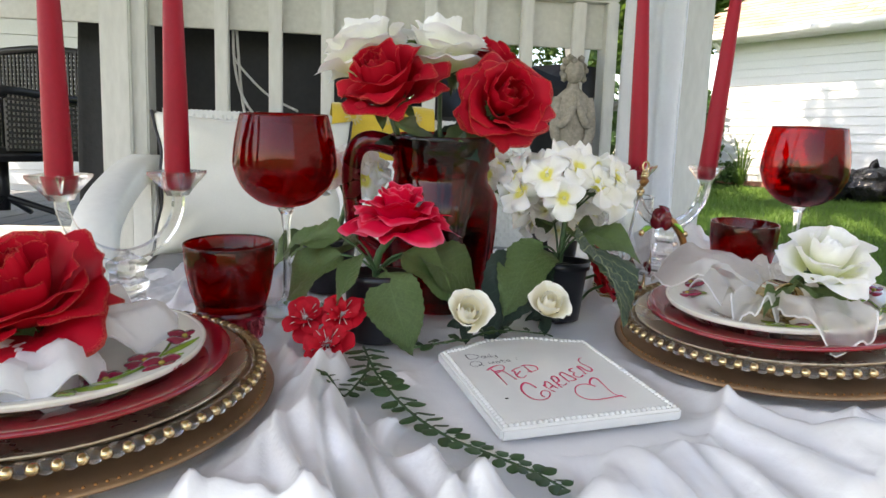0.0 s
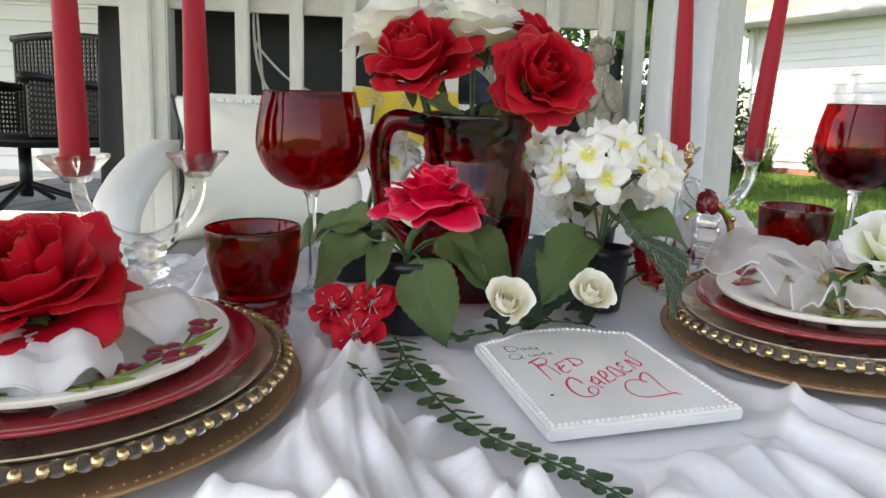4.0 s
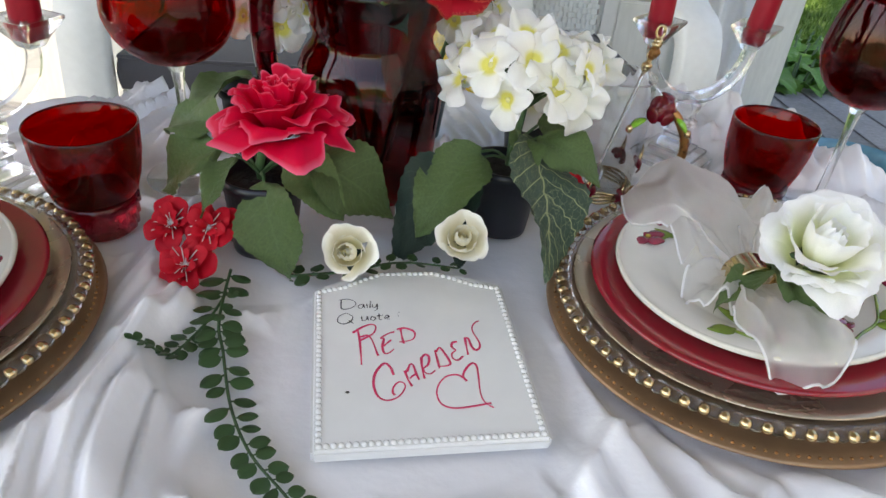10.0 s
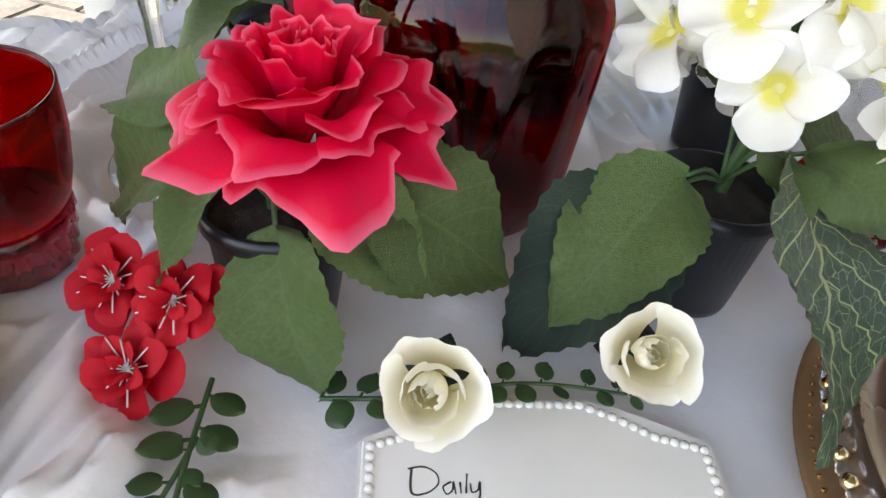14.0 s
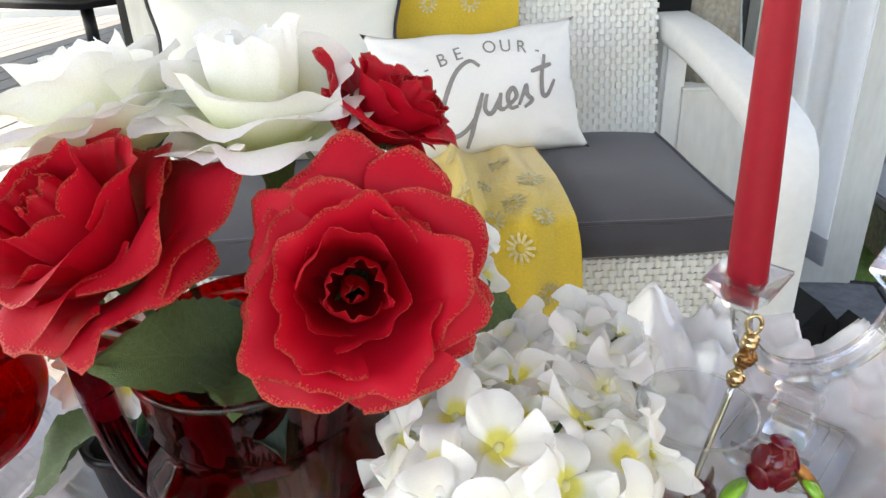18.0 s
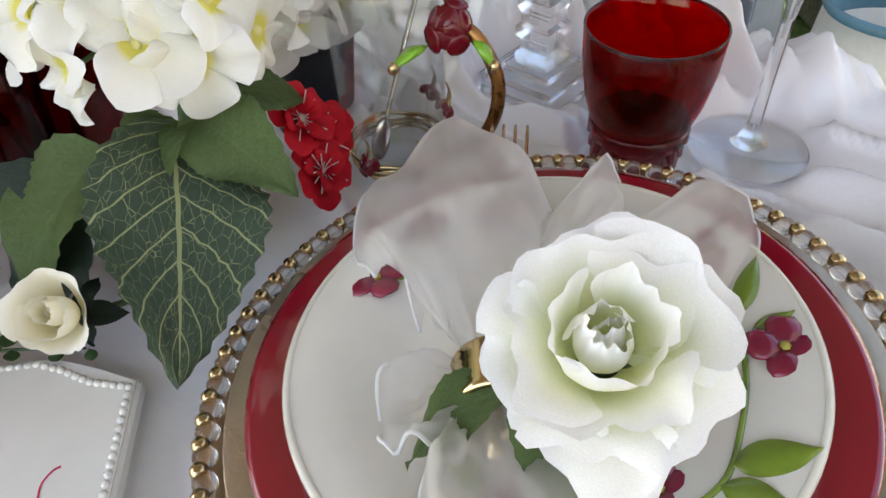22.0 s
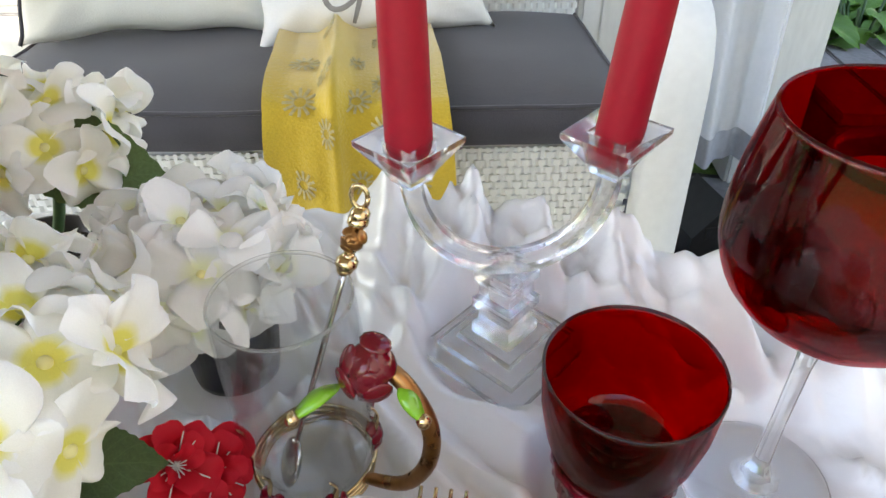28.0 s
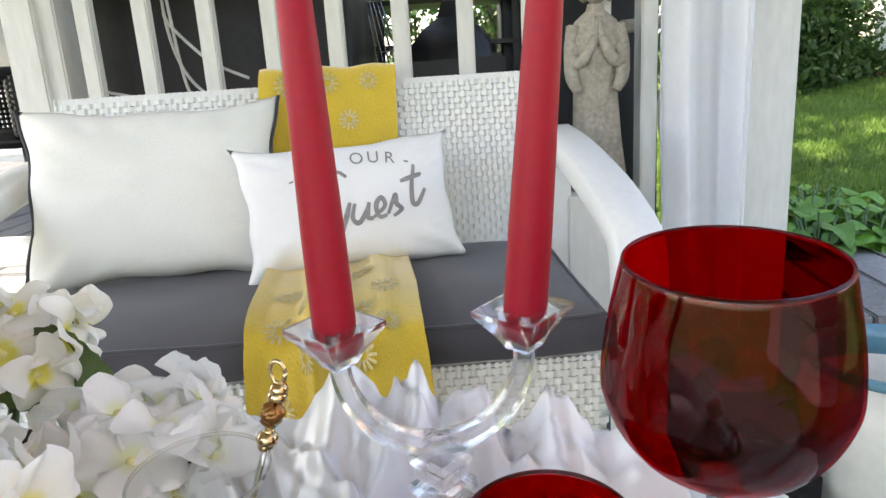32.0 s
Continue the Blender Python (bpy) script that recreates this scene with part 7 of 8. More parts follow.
# ---- message board ----
def message_board():
    b = thing("message_board", on_table(0.2332, 0.6142, 19.5, 0.002), "white glazed ceramic message board with beaded border", "message board")
    w, y0, y1 = 0.077, -0.081, 0.081
    out = [(-w, y0), (w, y0), (w, y1), (w - 0.022, y1 + 0.006), (w - 0.040, y1 + 0.016), (0.022, y1 + 0.022), (-0.022, y1 + 0.022), (-w + 0.040, y1 + 0.016), (-w + 0.022, y1 + 0.006), (-w, y1)]
    bm = bmesh.new()
    lo = [bm.verts.new((x, y, 0)) for x, y in out]
    hi = [bm.verts.new((x, y, 0.0105)) for x, y in out]
    bm.faces.new(lo[::-1])
    bm.faces.new(hi)
    for i in range(len(out)):
        j = (i + 1) % len(out)
        bm.faces.new((lo[i], lo[j], hi[j], hi[i]))
    bmesh.ops.bevel(bm, geom=[e for e in bm.edges], offset=0.0022, segments=3, affect="EDGES")
    part("panel", bm, M["board"], b, smooth=False)
    bead = mesh_of("bead", ball(bmesh.new(), (0, 0, 0), 0.00215, 2, (1, 1, 0.85)), M["board"])
    ring = [Vector((x * (1 - 0.0050 / w), y - 0.0050 * (1 if y > 0 else -1))) for x, y in out]
    for i in range(len(ring)):
        p, q = ring[i], ring[(i + 1) % len(ring)]
        n = max(1, round((q - p).length / 0.0047))
        for k in range(n):
            r = p.lerp(q, k / n)
            share("bead", bead, b, Matrix.Translation((r.x, r.y, 0.0106)))

    def stroke(name, pts, ink, r, label=""):
        """One flat pen line; it swells and thins a little as a marker does."""
        ph = pts[0][0] * 900
        bm = tube([(x, y, 0.0) for x, y in pts], lambda q: r * (1 + 0.22 * math.sin(7 * q + ph) - 0.25 * q), 6, n=max(6, 5 * len(pts)))
        for v in bm.verts:
            v.co.z = 0.01075 + v.co.z * 0.12
        part(name, bm, ink, b, label)
    black = (
        ((-0.0549, 0.0661), (-0.055, 0.0553), (-0.0491, 0.055), (-0.0443, 0.0589), (-0.0449, 0.0636), (-0.0499, 0.0665), (-0.0565, 0.0655)),
        ((-0.0390, 0.0600), (-0.0423, 0.0578), (-0.0410, 0.0547), (-0.0386, 0.0564), (-0.0381, 0.0600), (-0.0373, 0.0547)),
        ((-0.0354, 0.060), (-0.0352, 0.055)), ((-0.0324, 0.0636), (-0.0332, 0.055)),
        ((-0.0312, 0.0593), (-0.0309, 0.0557), (-0.0284, 0.0564), (-0.0274, 0.0600), (-0.0278, 0.0536), (-0.0302, 0.0512)),
        ((-0.0519, 0.0498), (-0.057, 0.046), (-0.0582, 0.0399), (-0.0539, 0.0373), (-0.0487, 0.0399), (-0.0469, 0.0453), (-0.0514, 0.0498)), ((-0.0502, 0.0413), (-0.0463, 0.0372)),
        ((-0.0402, 0.0453), (-0.0397, 0.0405), (-0.0368, 0.0412), (-0.0358, 0.0453), (-0.0353, 0.0405)),
        ((-0.0324, 0.0449), (-0.0334, 0.0415), (-0.031, 0.0405), (-0.0296, 0.0432), (-0.0324, 0.0449)),
        ((-0.0266, 0.048), (-0.0267, 0.0412), (-0.0247, 0.0412)), ((-0.0286, 0.0453), (-0.0237, 0.0459)))
    for pts in black:
        stroke("lettering", pts, M["ink_black"], 0.00042, "thin black handwriting")
    for pts in (((-0.0223, 0.0425), (-0.0193, 0.0439), (-0.0208, 0.0459), (-0.0228, 0.0425), (-0.0189, 0.0412)), ((-0.0113, 0.0494), (-0.0113, 0.0485)), ((-0.012, 0.0452), (-0.012, 0.0442))):
        stroke("lettering", pts, M["ink_black"], 0.00042, "thin black handwriting")
    red = (
        ((-0.0438, 0.0301), (-0.0426, 0.0175), (-0.0425, -0.0068)), ((-0.0475, 0.0270), (-0.0396, 0.0333), (-0.033, 0.0359), (-0.0301, 0.0326), (-0.0321, 0.0261), (-0.0372, 0.0218), (-0.0427, 0.0181)),
        ((-0.0418, 0.0221), (-0.0367, 0.0236), (-0.0335, 0.0174), (-0.0304, 0.0018)),
        ((-0.0165, 0.0267), (-0.0213, 0.0248), (-0.027, 0.0204), (-0.0251, 0.0189), (-0.0266, 0.0118), (-0.0259, 0.0047), (-0.0227, 0.004), (-0.0185, 0.0081)), ((-0.0257, 0.0118), (-0.0198, 0.0179)),
        ((-0.0117, 0.0299), (-0.0115, 0.0219), (-0.0107, 0.0135)), ((-0.0145, 0.0292), (-0.0088, 0.0305), (-0.0027, 0.0272), (-0.0016, 0.0221), (-0.0047, 0.0171), (-0.0137, 0.0154)))
    for pts in red:
        stroke("lettering", pts, M["ink_red"], 0.00085, "red marker handwriting")
    red = (
        ((-0.0209, -0.0179), (-0.0222, -0.0113), (-0.0256, -0.0062), (-0.0296, -0.009), (-0.034, -0.0171), (-0.0352, -0.0276), (-0.0328, -0.0372), (-0.0271, -0.041), (-0.0196, -0.0385), (-0.0147, -0.0318), (-0.0141, -0.0267), (-0.0179, -0.0248), (-0.0218, -0.0291), (-0.0228, -0.0342), (-0.0214, -0.0367)),
        ((-0.0127, -0.0142), (-0.0113, -0.0228), (-0.0091, -0.0291)), ((-0.0114, -0.0153), (-0.0084, -0.0082), (-0.0063, -0.0093), (-0.005, -0.0176), (-0.0036, -0.0235)), ((-0.01, -0.0218), (-0.0054, -0.0176)),
        ((0.0005, -0.0015), (-0.0003, -0.0122), (0.0003, -0.0225)), ((-0.0006, -0.0038), (0.0034, 0.0014), (0.0059, -0.0016), (0.0044, -0.009), (0.0006, -0.0128), (0.0016, -0.0172), (0.005, -0.0183), (0.0088, -0.0151)))
    for pts in red:
        stroke("lettering", pts, M["ink_red"], 0.00085, "red marker handwriting")
    red = (
        ((0.0111, 0.0054), (0.0116, -0.004), (0.0121, -0.0135)), ((0.0119, 0.0036), (0.0146, 0.0078), (0.017, 0.0041), (0.0204, -0.0069), (0.0195, -0.0103), (0.0149, -0.0114), (0.011, -0.0107)),
        ((0.0288, 0.0137), (0.0253, 0.0125), (0.0239, 0.0083), (0.0263, 0.0046), (0.0231, 0.0011), (0.023, -0.0035), (0.0264, -0.0059), (0.031, -0.0019)),
        ((0.0354, 0.0168), (0.035, 0.0075), (0.0348, -0.0008)), ((0.0344, 0.0168), (0.0377, 0.0167), (0.0389, 0.0081), (0.0415, 0.0038), (0.0448, 0.0068), (0.0453, 0.0129), (0.0429, 0.0224), (0.0429, 0.0289), (0.0461, 0.0342), (0.0493, 0.0359)))
    for pts in red:
        stroke("lettering", pts, M["ink_red"], 0.00085, "red marker handwriting")
    stroke("heart", ((0.0295, -0.0268), (0.0273, -0.0231), (0.0233, -0.0203), (0.0161, -0.0212), (0.0098, -0.028), (0.0068, -0.0374), (0.0089, -0.0465), (0.0159, -0.0505), (0.0263, -0.0503), (0.0426, -0.0478)), M["ink_red"], 0.0008, "red drawn heart")
    stroke("heart_side", ((0.0273, -0.0231), (0.0289, -0.0177), (0.0333, -0.0117), (0.0368, -0.0095), (0.039, -0.0129), (0.0383, -0.0238), (0.0369, -0.0381), (0.0382, -0.0463), (0.0435, -0.0522)), M["ink_red"], 0.0008)
    part("chip", ball(bmesh.new(), (-0.053, -0.032, 0.0106), 0.0013, 1, (1.3, 0.9, .3)), M["soil"], b, "small dark chip in the glaze")


message_board()


# ---- glasses ----
def soft(profile, n):
    """Rounds a lathe profile into n points."""
    return [(max(0.0, p.x), p.z) for p in smooth_path([Vector((r, 0, z)) for r, z in profile], n)]


def wine_glass(x, y, label, k=1.0):
    g = thing("wine_glass", on_table(x, y) @ Matrix.Diagonal((k, k, 1, 1)), label, "wine glass", "ruby wine glasses")
    prof = [(0, 0.1195), (0.012, 0.121), (0.030, 0.127), (0.047, 0.142), (0.0555, 0.161), (0.0565, 0.175), (0.0535, 0.197), (0.0480, 0.2215), (0.0472, 0.2223), (0.0464, 0.2215), (0.052, 0.197), (0.055, 0.175), (0.054, 0.161), (0.0455, 0.1435), (0.029, 0.129), (0.012, 0.1235), (0, 0.123)]
    part("bowl", lathe(soft(prof, 64), 96, wave=lambda a, r, z: r * (1 + 0.006 * math.sin(10 * a) * (1 if 0.13 < z < 0.21 else 0))), M["red_glass"], g, "ruby red balloon bowl")
    part("rim", tube([(0.0472 * math.cos(a), 0.0472 * math.sin(a), 0.2221) for a in [i * math.pi / 30 for i in range(61)]], 0.0008, 6), M["crystal"], g, "pale rounded rim")
    part("stem", lathe([(0, 0.1185), (0.010, 0.1185), (0.0062, 0.112), (0.0045, 0.095), (0.0042, 0.055), (0.005, 0.02), (0.009, 0.010), (0.014, 0.007), (0, 0.006)], 10), M["crystal"], g, "clear faceted stem", False)
    part("foot", lathe([(0, 0.001), (0.041, 0.001), (0.0428, 0.002), (0.0415, 0.003), (0.02, 0.005), (0.012, 0.0064), (0, 0.0064)], 64), M["crystal"], g, "clear round foot")


wine_glass(-0.050, 0.815, "ruby red balloon wine glass on clear stem beside the peony")
wine_glass(0.592, 0.974, "ruby red balloon wine glass on clear stem beside the tumbler", 0.93)


def tumbler(x, y, label, k=1.0):
    g = thing("tumbler", on_table(x, y) @ Matrix.Diagonal((k, k, 1.05, 1)), label, "tumbler", "ruby tumblers")
    part("base", lathe([(0, 0.0005), (0.031, 0.0005), (0.0335, 0.003), (0.034, 0.012), (0.036, 0.013), (0.0355, 0.0225), (0.038, 0.0235), (0.0382, 0.0325), (0.036, 0.0332), (0, 0.0332)], 72,
                      wave=lambda a, r, z: r * (1 + 0.020 * (1 if math.sin(16 * a) > 0 else -1) * (1 if 0.002 < z < 0.031 and r > 0.0325 else 0))), M["dark_red_glass"], g, "stepped ruby glass base")
    part("cup", lathe([(0, 0.0335), (0.0365, 0.0335), (0.0385, 0.036), (0.0435, 0.05), (0.0475, 0.07), (0.0490, 0.093), (0.0482, 0.0945), (0.0470, 0.093), (0.0455, 0.07), (0.0415, 0.05), (0.0365, 0.039), (0, 0.037)], 72), M["tumbler_glass"], g, "flared ruby glass cup")
    part("rim", tube([(0.0482 * math.cos(a), 0.0482 * math.sin(a), 0.0942) for a in [i * math.pi / 30 for i in range(61)]], 0.0010, 6), M["dark_red_glass"], g, "dark rounded rim")


tumbler(-0.079, 0.710, "ruby red glass tumbler with stepped base by the plate", 0.90)
tumbler(0.516, 0.951, "ruby red glass tumbler with stepped base by the plate", 0.86)


# ---- crystal candle holders ----
def candelabra(x, y, turn, label, leans):
    base = on_table(x, y, turn) @ Matrix.Diagonal((1, 1, 1.07, 1))
    c = thing("candle_holder", base, label, "candle holder", "crystal candle holders")
    step = 1.41421
    part("base", lathe([(0, 0.0), (0.040 * step, 0.0), (0.041 * step, 0.001), (0.041 * step, 0.006), (0.040 * step, 0.007), (0.031 * step, 0.0075), (0.031 * step, 0.0125), (0.022 * step, 0.0135), (0.0215 * step, 0.018), (0, 0.018)], 4), M["crystal"], c, "stepped square crystal base", False)
    part("column", lathe([(0, 0.0182), (0.021, 0.0182), (0.021, 0.026), (0.017, 0.029), (0.017, 0.036), (0.021, 0.039), (0.021, 0.046), (0.017, 0.049), (0.017, 0.056), (0.020, 0.060), (0.020, 0.066), (0, 0.078)], 4), M["crystal"], c, "faceted crystal column", False)
    R = 0.0545
    arc = [(R * math.cos(a), 0, 0.128 + (R * 1.02) * math.sin(a)) for a in [math.pi + math.pi * i / 30 for i in range(31)]]
    bm = bmesh.new()
    rings = []
    for i, p in enumerate(arc):
        a = math.pi + math.pi * i / 30
        o = Vector((math.cos(a), 0, math.sin(a)))
        rings.append([bm.verts.new(Vector(p) + o * dx + Vector((0, dy, 0))) for dx, dy in ((-0.005, -0.0065), (0.005, -0.0065), (0.0065, 0), (0.005, 0.0065), (-0.005, 0.0065), (-0.0065, 0))])
    for a, b in zip(rings, rings[1:]):
        for k in range(6):
            bm.faces.new((a[k], a[(k + 1) % 6], b[(k + 1) % 6], b[k]))
    bm.faces.new(rings[0])
    bm.faces.new(rings[-1][::-1])
    bmesh.ops.recalc_face_normals(bm, faces=bm.faces)
    part("arm", bm, M["crystal"], c, "curved crystal arm", False)
    for sx in (-1, 1):
        cm = Matrix.Translation((sx * R, 0, 0.128)) @ Matrix.Rotation(radians(0), 4, "Z")
        part("cup", lathe([(0, 0), (0.011, 0), (0.015, 0.006), (0.030, 0.021), (0.030, 0.0240), (0.0165, 0.0240), (0.0145, 0.0235), (0.0140, 0.006), (0, 0.006)], 4, m=cm), M["crystal"], c, "square crystal candle cup", False)
    for sx, (lx, ly) in zip((-1, 1), leans):
        top = base @ Vector((sx * R, 0, 0.1345))
        d = Vector((lx, ly, 1)).normalized()
        t = thing("taper_candle", aim(top, d), "tall red wax taper candle in a crystal cup", "candle", "red taper candles")
        part("wax", lathe([(0, 0), (0.0108, 0), (0.0126, 0.010), (0.0128, 0.02), (0.0124, 0.07), (0.0105, 0.16), (0.0074, 0.27), (0.0062, 0.315), (0.0046, 0.330), (0.0022, 0.340), (0, 0.341)], 28), M["wax"], t)
        part("wick", tube([(0, 0, 0.338), (0.001, 0, 0.348)], 0.0009, 5), M["cable"], t)


candelabra(0.442, 1.041, 16, "two-armed crystal candle holder on square base", ((-0.03, 0.03), (0.088, 0.02)))
candelabra(-0.195, 0.730, 34, "two-armed crystal candle holder on square base", ((-0.02, 0.0), (-0.01, 0.0)))


# ---- napkins with rings and roses ----
def wing(bm, foot, tip, w0, w1, rise, seed, edge, waves=5.6, amp=0.011, nu=34, nv=14):
    """One gathered lobe of a napkin, narrow at the ring and open at the end."""
    foot, tip = Vector(foot), Vector(tip)
    d = tip - foot
    side = d.cross(Vector((0, 0, 1))).normalized()
    rg = random.Random(seed)
    ph = rg.uniform(0, 6)

    L = d.length
    fore = d.normalized()
    up = side.cross(fore)

    def f(u, v):
        s = (u - 0.5) * 2
        a = s * 2.2
        k = v ** 0.95
        x = w0 * 0.5 * s * (1 - k) + 0.5 * w1 * math.sin(a) * k
        y = L * (0.55 + 0.45 * math.cos(a)) * k
        z = rise * math.sin(k * math.pi * 0.80) * (1 - 0.3 * s * s) + amp * k * k * (math.sin(waves * s + ph) + 0.5 * math.sin(2.3 * waves * s + 2 * ph))
        z += 0.009 * noise.noise((s * 3 + seed, v * 4, seed)) + 0.003 * noise.noise((s * 9 + seed, v * 11, 4.0)) - 0.10 * L * max(0, v - 0.85) / 0.15
        return foot + side * x + fore * y + up * z
    edge.append([f(i / 40, 1.0) for i in range(41)])
    return sheet(f, nu, nv, bm)


def napkin(x, y, ring_h, turn, material, lobes, name, label):
    z = table_z(y)
    t = thing(name, Matrix.Translation((x, y, z)), label, "napkin", "napkins")
    for i, (foot, tip, w0, w1, rise, seed) in enumerate(lobes):
        edge = []
        bm = wing(bmesh.new(), foot, tip, w0, w1, rise, seed, edge)
        lobe = part("fold", bm, material, t)
        part("hem", tube(edge[0], 0.0010, 5), M["napkin"], lobe, "fine rolled hem")
    return t


rx, ry, rh = 0.462, 0.704, 0.070
napkin(rx, ry, rh, 0, M["organza"], (
    ((-0.005, 0.008, rh), (-0.062, 0.165, 0.072), 0.02, 0.105, 0.022, 1), ((0, 0.006, rh - 0.008), (-0.030, 0.140, 0.058), 0.02, 0.085, 0.014, 2), ((0.005, 0.005, rh), (0.100, 0.132, 0.070), 0.02, 0.070, 0.020, 3),
    ((0.0, 0.01, rh), (0.036, 0.146, 0.076), 0.015, 0.042, 0.012, 4), ((0, -0.005, rh - 0.006), (0.030, -0.095, 0.052), 0.022, 0.070, 0.016, 5), ((-0.005, -0.002, rh - 0.010), (-0.046, -0.020, 0.054), 0.022, 0.042, 0.012, 6)),
    "organza_napkin", "sheer white organza napkin gathered through a gold ring")


def ring(x, y, h, turn, name="napkin_ring"):
    g = thing(name, Matrix.Translation((x, y, table_z(y) + h)) @ Matrix.Rotation(radians(turn), 4, "Z") @ Matrix.Rotation(radians(90), 4, "X"), "ribbed gold metal napkin ring round the napkin", "napkin ring", "napkin rings")
    bm = bmesh.new()
    pr = []
    for i in range(13):
        pr.append((0.0185 + 0.0008 * (i % 2), -0.012 + 0.002 * i))
    lathe(pr + [(0.0165, 0.012), (0.0165, -0.012), pr[0]], 40, bm)
    part("band", bm, M["gold"], g)


ring(rx, ry, 0.064, 12)
wr = flower("napkin_rose", (rx, ry, table_z(ry) + 0.068), (0.498, 0.698, 0.842), (0.02, -0.42, 0.90), 0.052, "white", "large white silk rose with glitter tips on the napkin ring", "napkin roses", 20, 12, outer=2, grow=0.66)
for i, b in enumerate(((0.51, 0.640, 0.815), (0.43, 0.665, 0.815))):
    leaf_to(wr, (0.01, -0.004, 0.012), Vector(b) - Vector((rx, ry, table_z(ry) + 0.068)), LEAF, i, 0.7)

lx, ly = -0.163, 0.532
napkin(lx, ly, 0.06, 0, M["napkin"], (
    ((0, 0.0, 0.058), (0.045, -0.085, 0.040), 0.03, 0.085, 0.014, 11), ((0, -0.0, 0.052), (0.005, -0.105, 0.037), 0.03, 0.10, 0.012, 12), ((0, 0.005, 0.055), (0.065, 0.085, 0.046), 0.025, 0.08, 0.022, 13), ((0, 0.005, 0.055), (-0.03, 0.12, 0.05), 0.025, 0.10, 0.03, 14)),
    "white_napkin", "white cloth napkin gathered through a ring")
ring(lx, ly, 0.055, -25)
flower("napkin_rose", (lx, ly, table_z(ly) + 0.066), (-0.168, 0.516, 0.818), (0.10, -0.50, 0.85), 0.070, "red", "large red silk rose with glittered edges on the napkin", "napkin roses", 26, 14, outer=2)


# ---- fork under the organza ----
def fork():
    f = thing("gold_fork", on_table(0.450, 0.786, 6, 0.046), "gold dinner fork lying under the napkin", "fork")
    part("handle", tube([(0.004, -0.10, 0), (0.003, 0.02, 0.006), (0.0, 0.05, 0.006)], lambda s: 0.0042 - 0.0015 * s, 8, n=10, flat=0.5), M["gold"], f)
    for i in range(4):
        x = -0.0105 + 0.007 * i
        part("tine", tube([(x * 0.5, 0.045, 0.006), (x, 0.062, 0.004), (x, 0.09, 0.007), (x, 0.112, 0.011)], lambda s: 0.0016 - 0.0007 * s, 6, n=10), M["gold"], f, "gold tine")


fork()


# ---- glass mug with enamel roses ----
SCALES = {}


def rosette(parent, at, way, r, material, name="enamel_rose", n=13):
    """A small moulded rose: a heart with overlapping scales in rings."""
    if material.name not in SCALES:
        bm = bmesh.new()
        bmesh.ops.create_icosphere(bm, subdivisions=2, radius=1)
        SCALES[material.name] = mesh_of("scale", bm, material)
    m0 = aim(at, way)
    me = SCALES[material.name]
    rose = share(name, me, parent, m0 @ Matrix.Diagonal((r * 0.3, r * 0.3, r * 0.32, 1)), "moulded enamel rose")
    inv = Matrix.Diagonal((1 / (r * 0.3), 1 / (r * 0.3), 1 / (r * 0.32), 1))
    for i in range(1, n):
        f = i / (n - 1)
        a = i * 2.39996
        rr = r * (0.12 + 0.62 * f)
        p = Vector((rr * math.cos(a), rr * math.sin(a), r * (0.42 - 0.42 * f)))
        mm = Matrix.Translation(p) @ Matrix.Rotation(a, 4, "Z") @ Matrix.Rotation(radians(-35 - 30 * (1 - f)), 4, "Y") @ Matrix.Diagonal((r * 0.13, r * (0.30 + 0.18 * f), r * (0.26 + 0.14 * f), 1))
        share("scale", me, rose, inv @ mm)


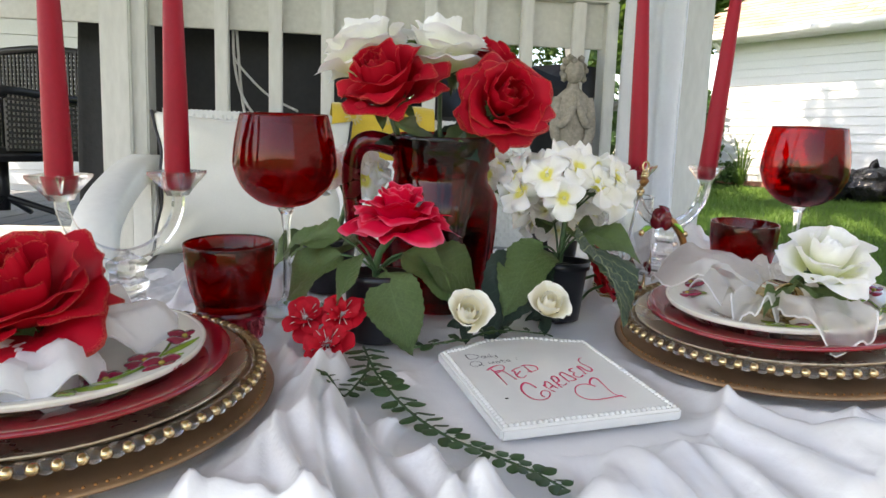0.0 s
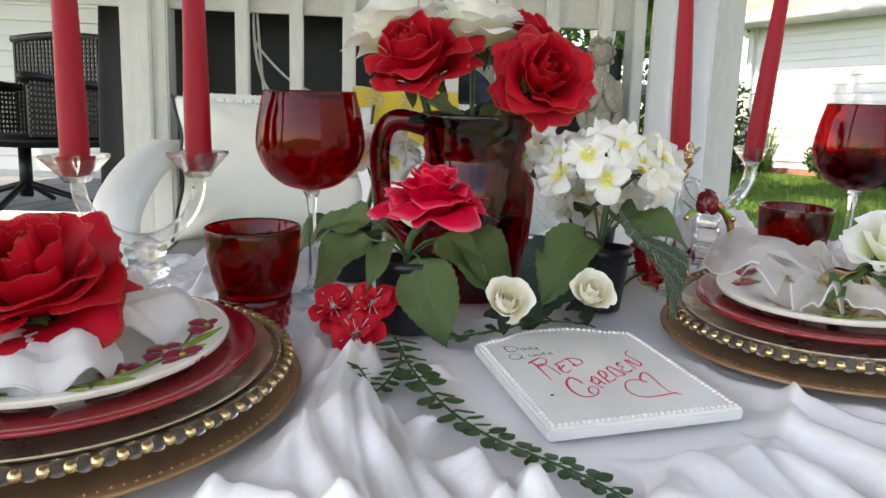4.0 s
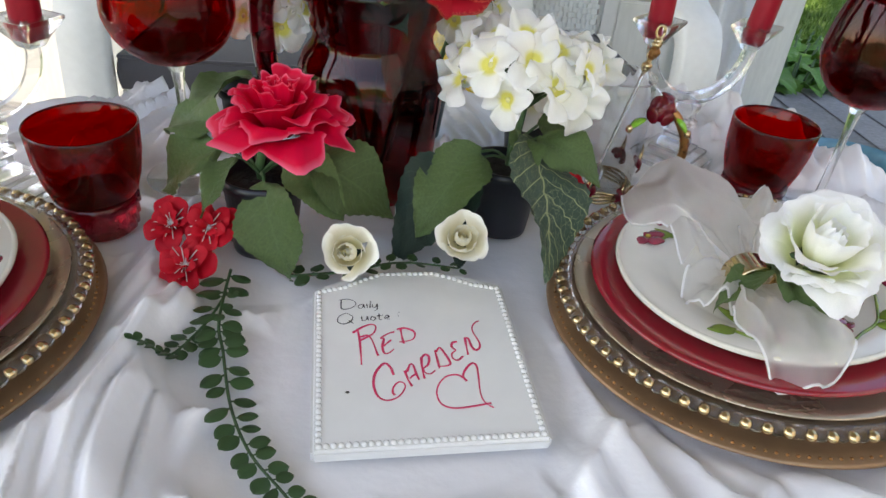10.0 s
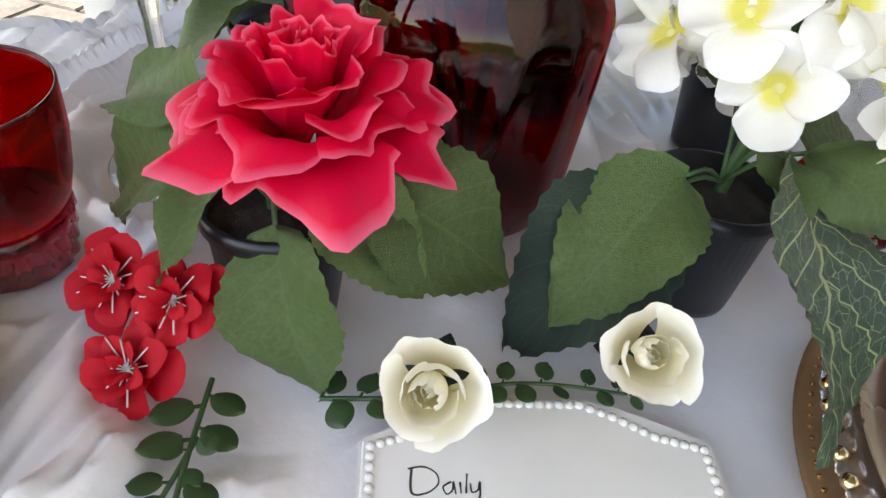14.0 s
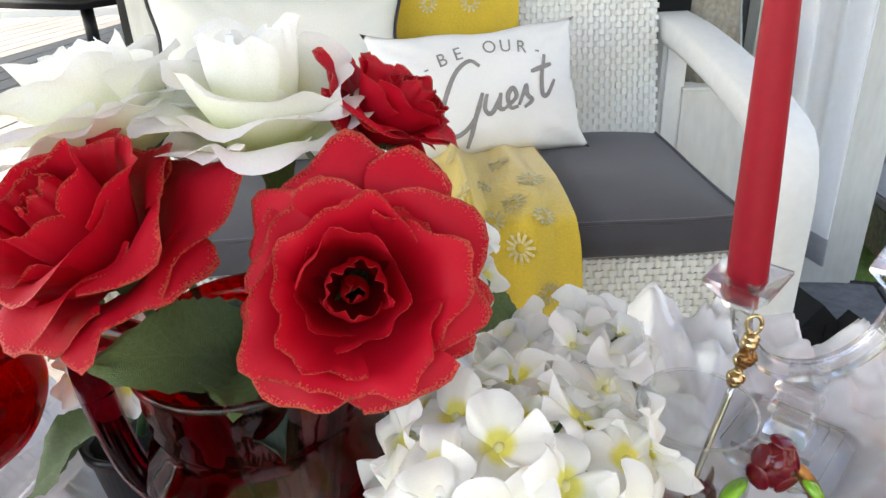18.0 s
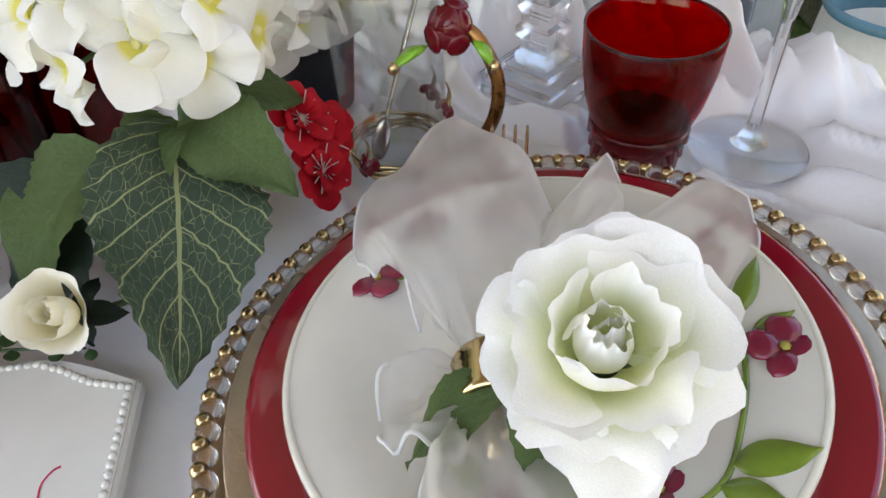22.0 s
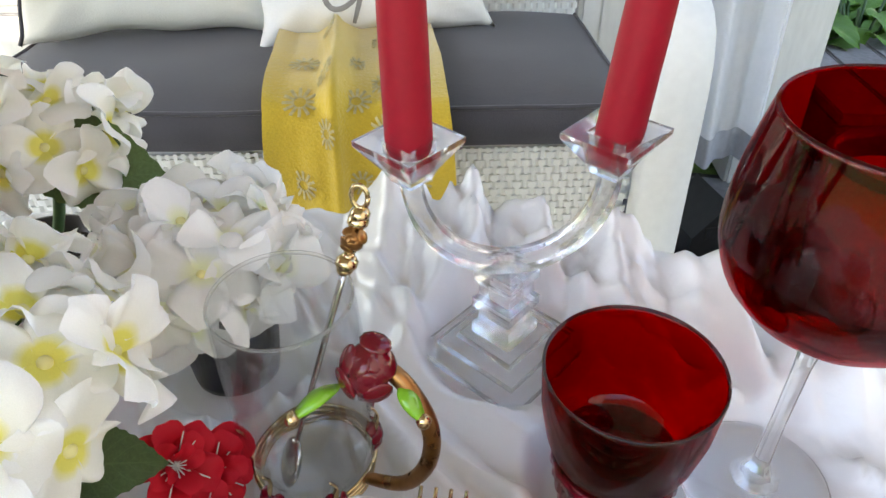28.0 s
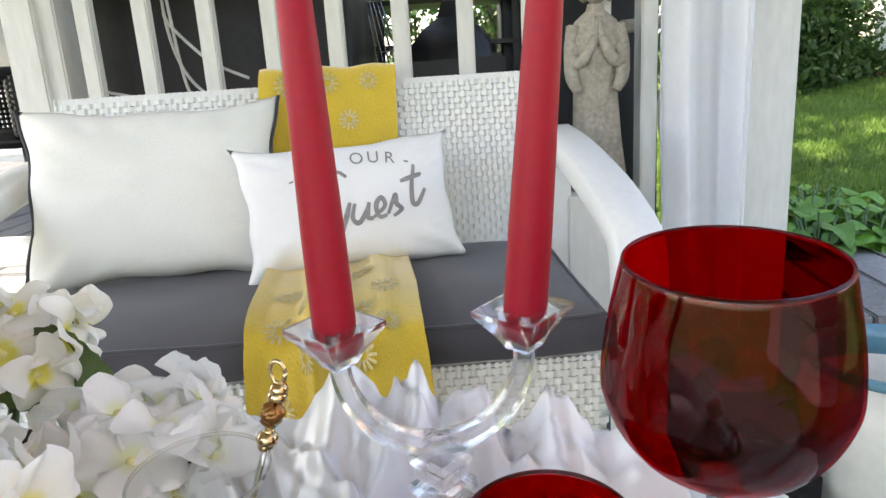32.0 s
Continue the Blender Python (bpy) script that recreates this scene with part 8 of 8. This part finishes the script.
def mug():
    mx, my = 0.356, 0.928
    c = thing("glass_mug", on_table(mx, my) @ Matrix.Diagonal((1, 1, 1.2, 1)), "clear glass mug with enamel rose handle and gold filigree", "mug")
    part("glass", lathe([(0, 0.002), (0.026, 0.002), (0.030, 0.006), (0.033, 0.02), (0.0355, 0.05), (0.0350, 0.085), (0.0335, 0.109), (0.0328, 0.110), (0.0322, 0.109), (0.0337, 0.085), (0.0342, 0.05), (0.0317, 0.021), (0.028, 0.009), (0, 0.008)], 64), M["thin_glass"], c, "thin clear glass")
    part("lip", tube([(0.0328 * math.cos(a), 0.0328 * math.sin(a), 0.1098) for a in [i * math.pi / 24 for i in range(49)]], 0.0009, 6), M["glass"], c, "rounded glass lip")
    bm = bmesh.new()
    for k in range(4):
        z = 0.004 + 0.003 * k
        tube([((0.0315 + 0.0006 * k) * math.cos(a), (0.0315 + 0.0006 * k) * math.sin(a), z + 0.001 * math.sin(5 * a + k)) for a in [i * math.pi / 24 for i in range(49)]], 0.0013, 6, bm)
    part("base_wire", bm, M["gold"], c, "gold wire round the base")
    h = [(0.036, -0.004, 0.082), (0.046, -0.006, 0.088), (0.060, -0.010, 0.083), (0.072, -0.014, 0.064), (0.070, -0.016, 0.042), (0.056, -0.014, 0.022), (0.034, -0.008, 0.012)]
    part("handle", tube(h, lambda s: 0.0032 + 0.0012 * math.sin(math.pi * s), 10, n=30), M["gold_dark"], c, "twig-like antique gold handle")
    bm = bmesh.new()
    pts = smooth_path(h, 30)
    for i in range(7, 15):
        ball(bm, pts[i], 0.0052 - 0.0002 * i, 2, (1, 1, 0.7))
    part("handle_knots", bm, M["gold"], c, "gold beading on the handle")
    rosette(c, Vector((0.044, -0.012, 0.090)), (0.15, -0.8, 0.55), 0.0165, M["enamel_red"])
    for a, b in (((0.058, -0.014, 0.084), (0.071, -0.02, 0.074)), ((0.030, -0.014, 0.080), (0.014, -0.034, 0.076))):
        part("enamel_leaf", tube([a, (Vector(a) + Vector(b)) / 2 + Vector((0, 0, 0.002)), b], lambda s: 0.0008 + 0.0042 * math.sin(math.pi * s), 8, n=9, flat=0.5), M["enamel_green"], c, "bright green enamel leaf")
        part("gold_curl", ball(bmesh.new(), b, 0.0036, 2), M["gold"], c)
    for a, z, r in ((-2.6, 0.022, 0.010), (-1.9, 0.012, 0.009), (1.0, 0.026, 0.010), (0.1, 0.030, 0.009), (-0.9, 0.010, 0.0085)):
        p = Vector((0.0355 * math.cos(a), 0.0355 * math.sin(a), z + 0.002))
        rosette(c, p, (math.cos(a), math.sin(a), 0.3), r, M["enamel_red"], n=9)
        part("gold_leaf", tube([p + Vector((0, 0, 0.004)), p + Vector((0.002, 0.002, 0.012)), p + Vector((0.001, -0.002, 0.020))], lambda s: 0.0028 * (1 - .8 * s) + 0.0004, 6, n=8, flat=0.4), M["gold"], c, "gold leaf")
    s = thing("rose_spoon", Matrix.Translation((0.346, 0.908, table_z(0.908) + 0.012)), "silver tea spoon with gold rose handle standing in the mug", "spoon")
    end = Vector((0.385, 0.951, 0.918)) - Vector((0.346, 0.908, table_z(0.908) + 0.012))
    d = end.normalized()
    part("shaft", tube([d * 0.026, d * 0.06, d * (end.length - 0.028)], lambda q: 0.0016 + 0.0008 * q, 8, n=10, flat=0.6), M["steel"], s, "steel shaft")
    bm = bmesh.new()
    ball(bm, (0, 0, 0), 0.0135, 3, (0.72, 0.22, 1.15))
    part("bowl", bm, M["steel"], s, "oval steel spoon bowl", matrix=aim(d * 0.014, d))
    bm = bmesh.new()
    for k in range(9):
        q = end - d * (0.030 - 0.0036 * k)
        ball(bm, q, 0.0042 + 0.0016 * math.sin(k * 1.9), 2, (1, 1, 0.8))
    tagged(part("grip", bm, M["gold"], s, "ornate gold grip"), kind="stuff")
    part("loop", tube([end + Vector((0.004 * math.cos(a), 0, 0.002 + 0.006 + 0.006 * math.sin(a))) for a in [i * math.pi / 8 for i in range(17)]], 0.0013, 6), M["gold"], s)
    rosette(s, end - d * 0.012 + Vector((0, -0.004, 0)), (0.1, -0.9, 0.35), 0.0075, M["gold_dark"], "grip_rose", 9)


mug()
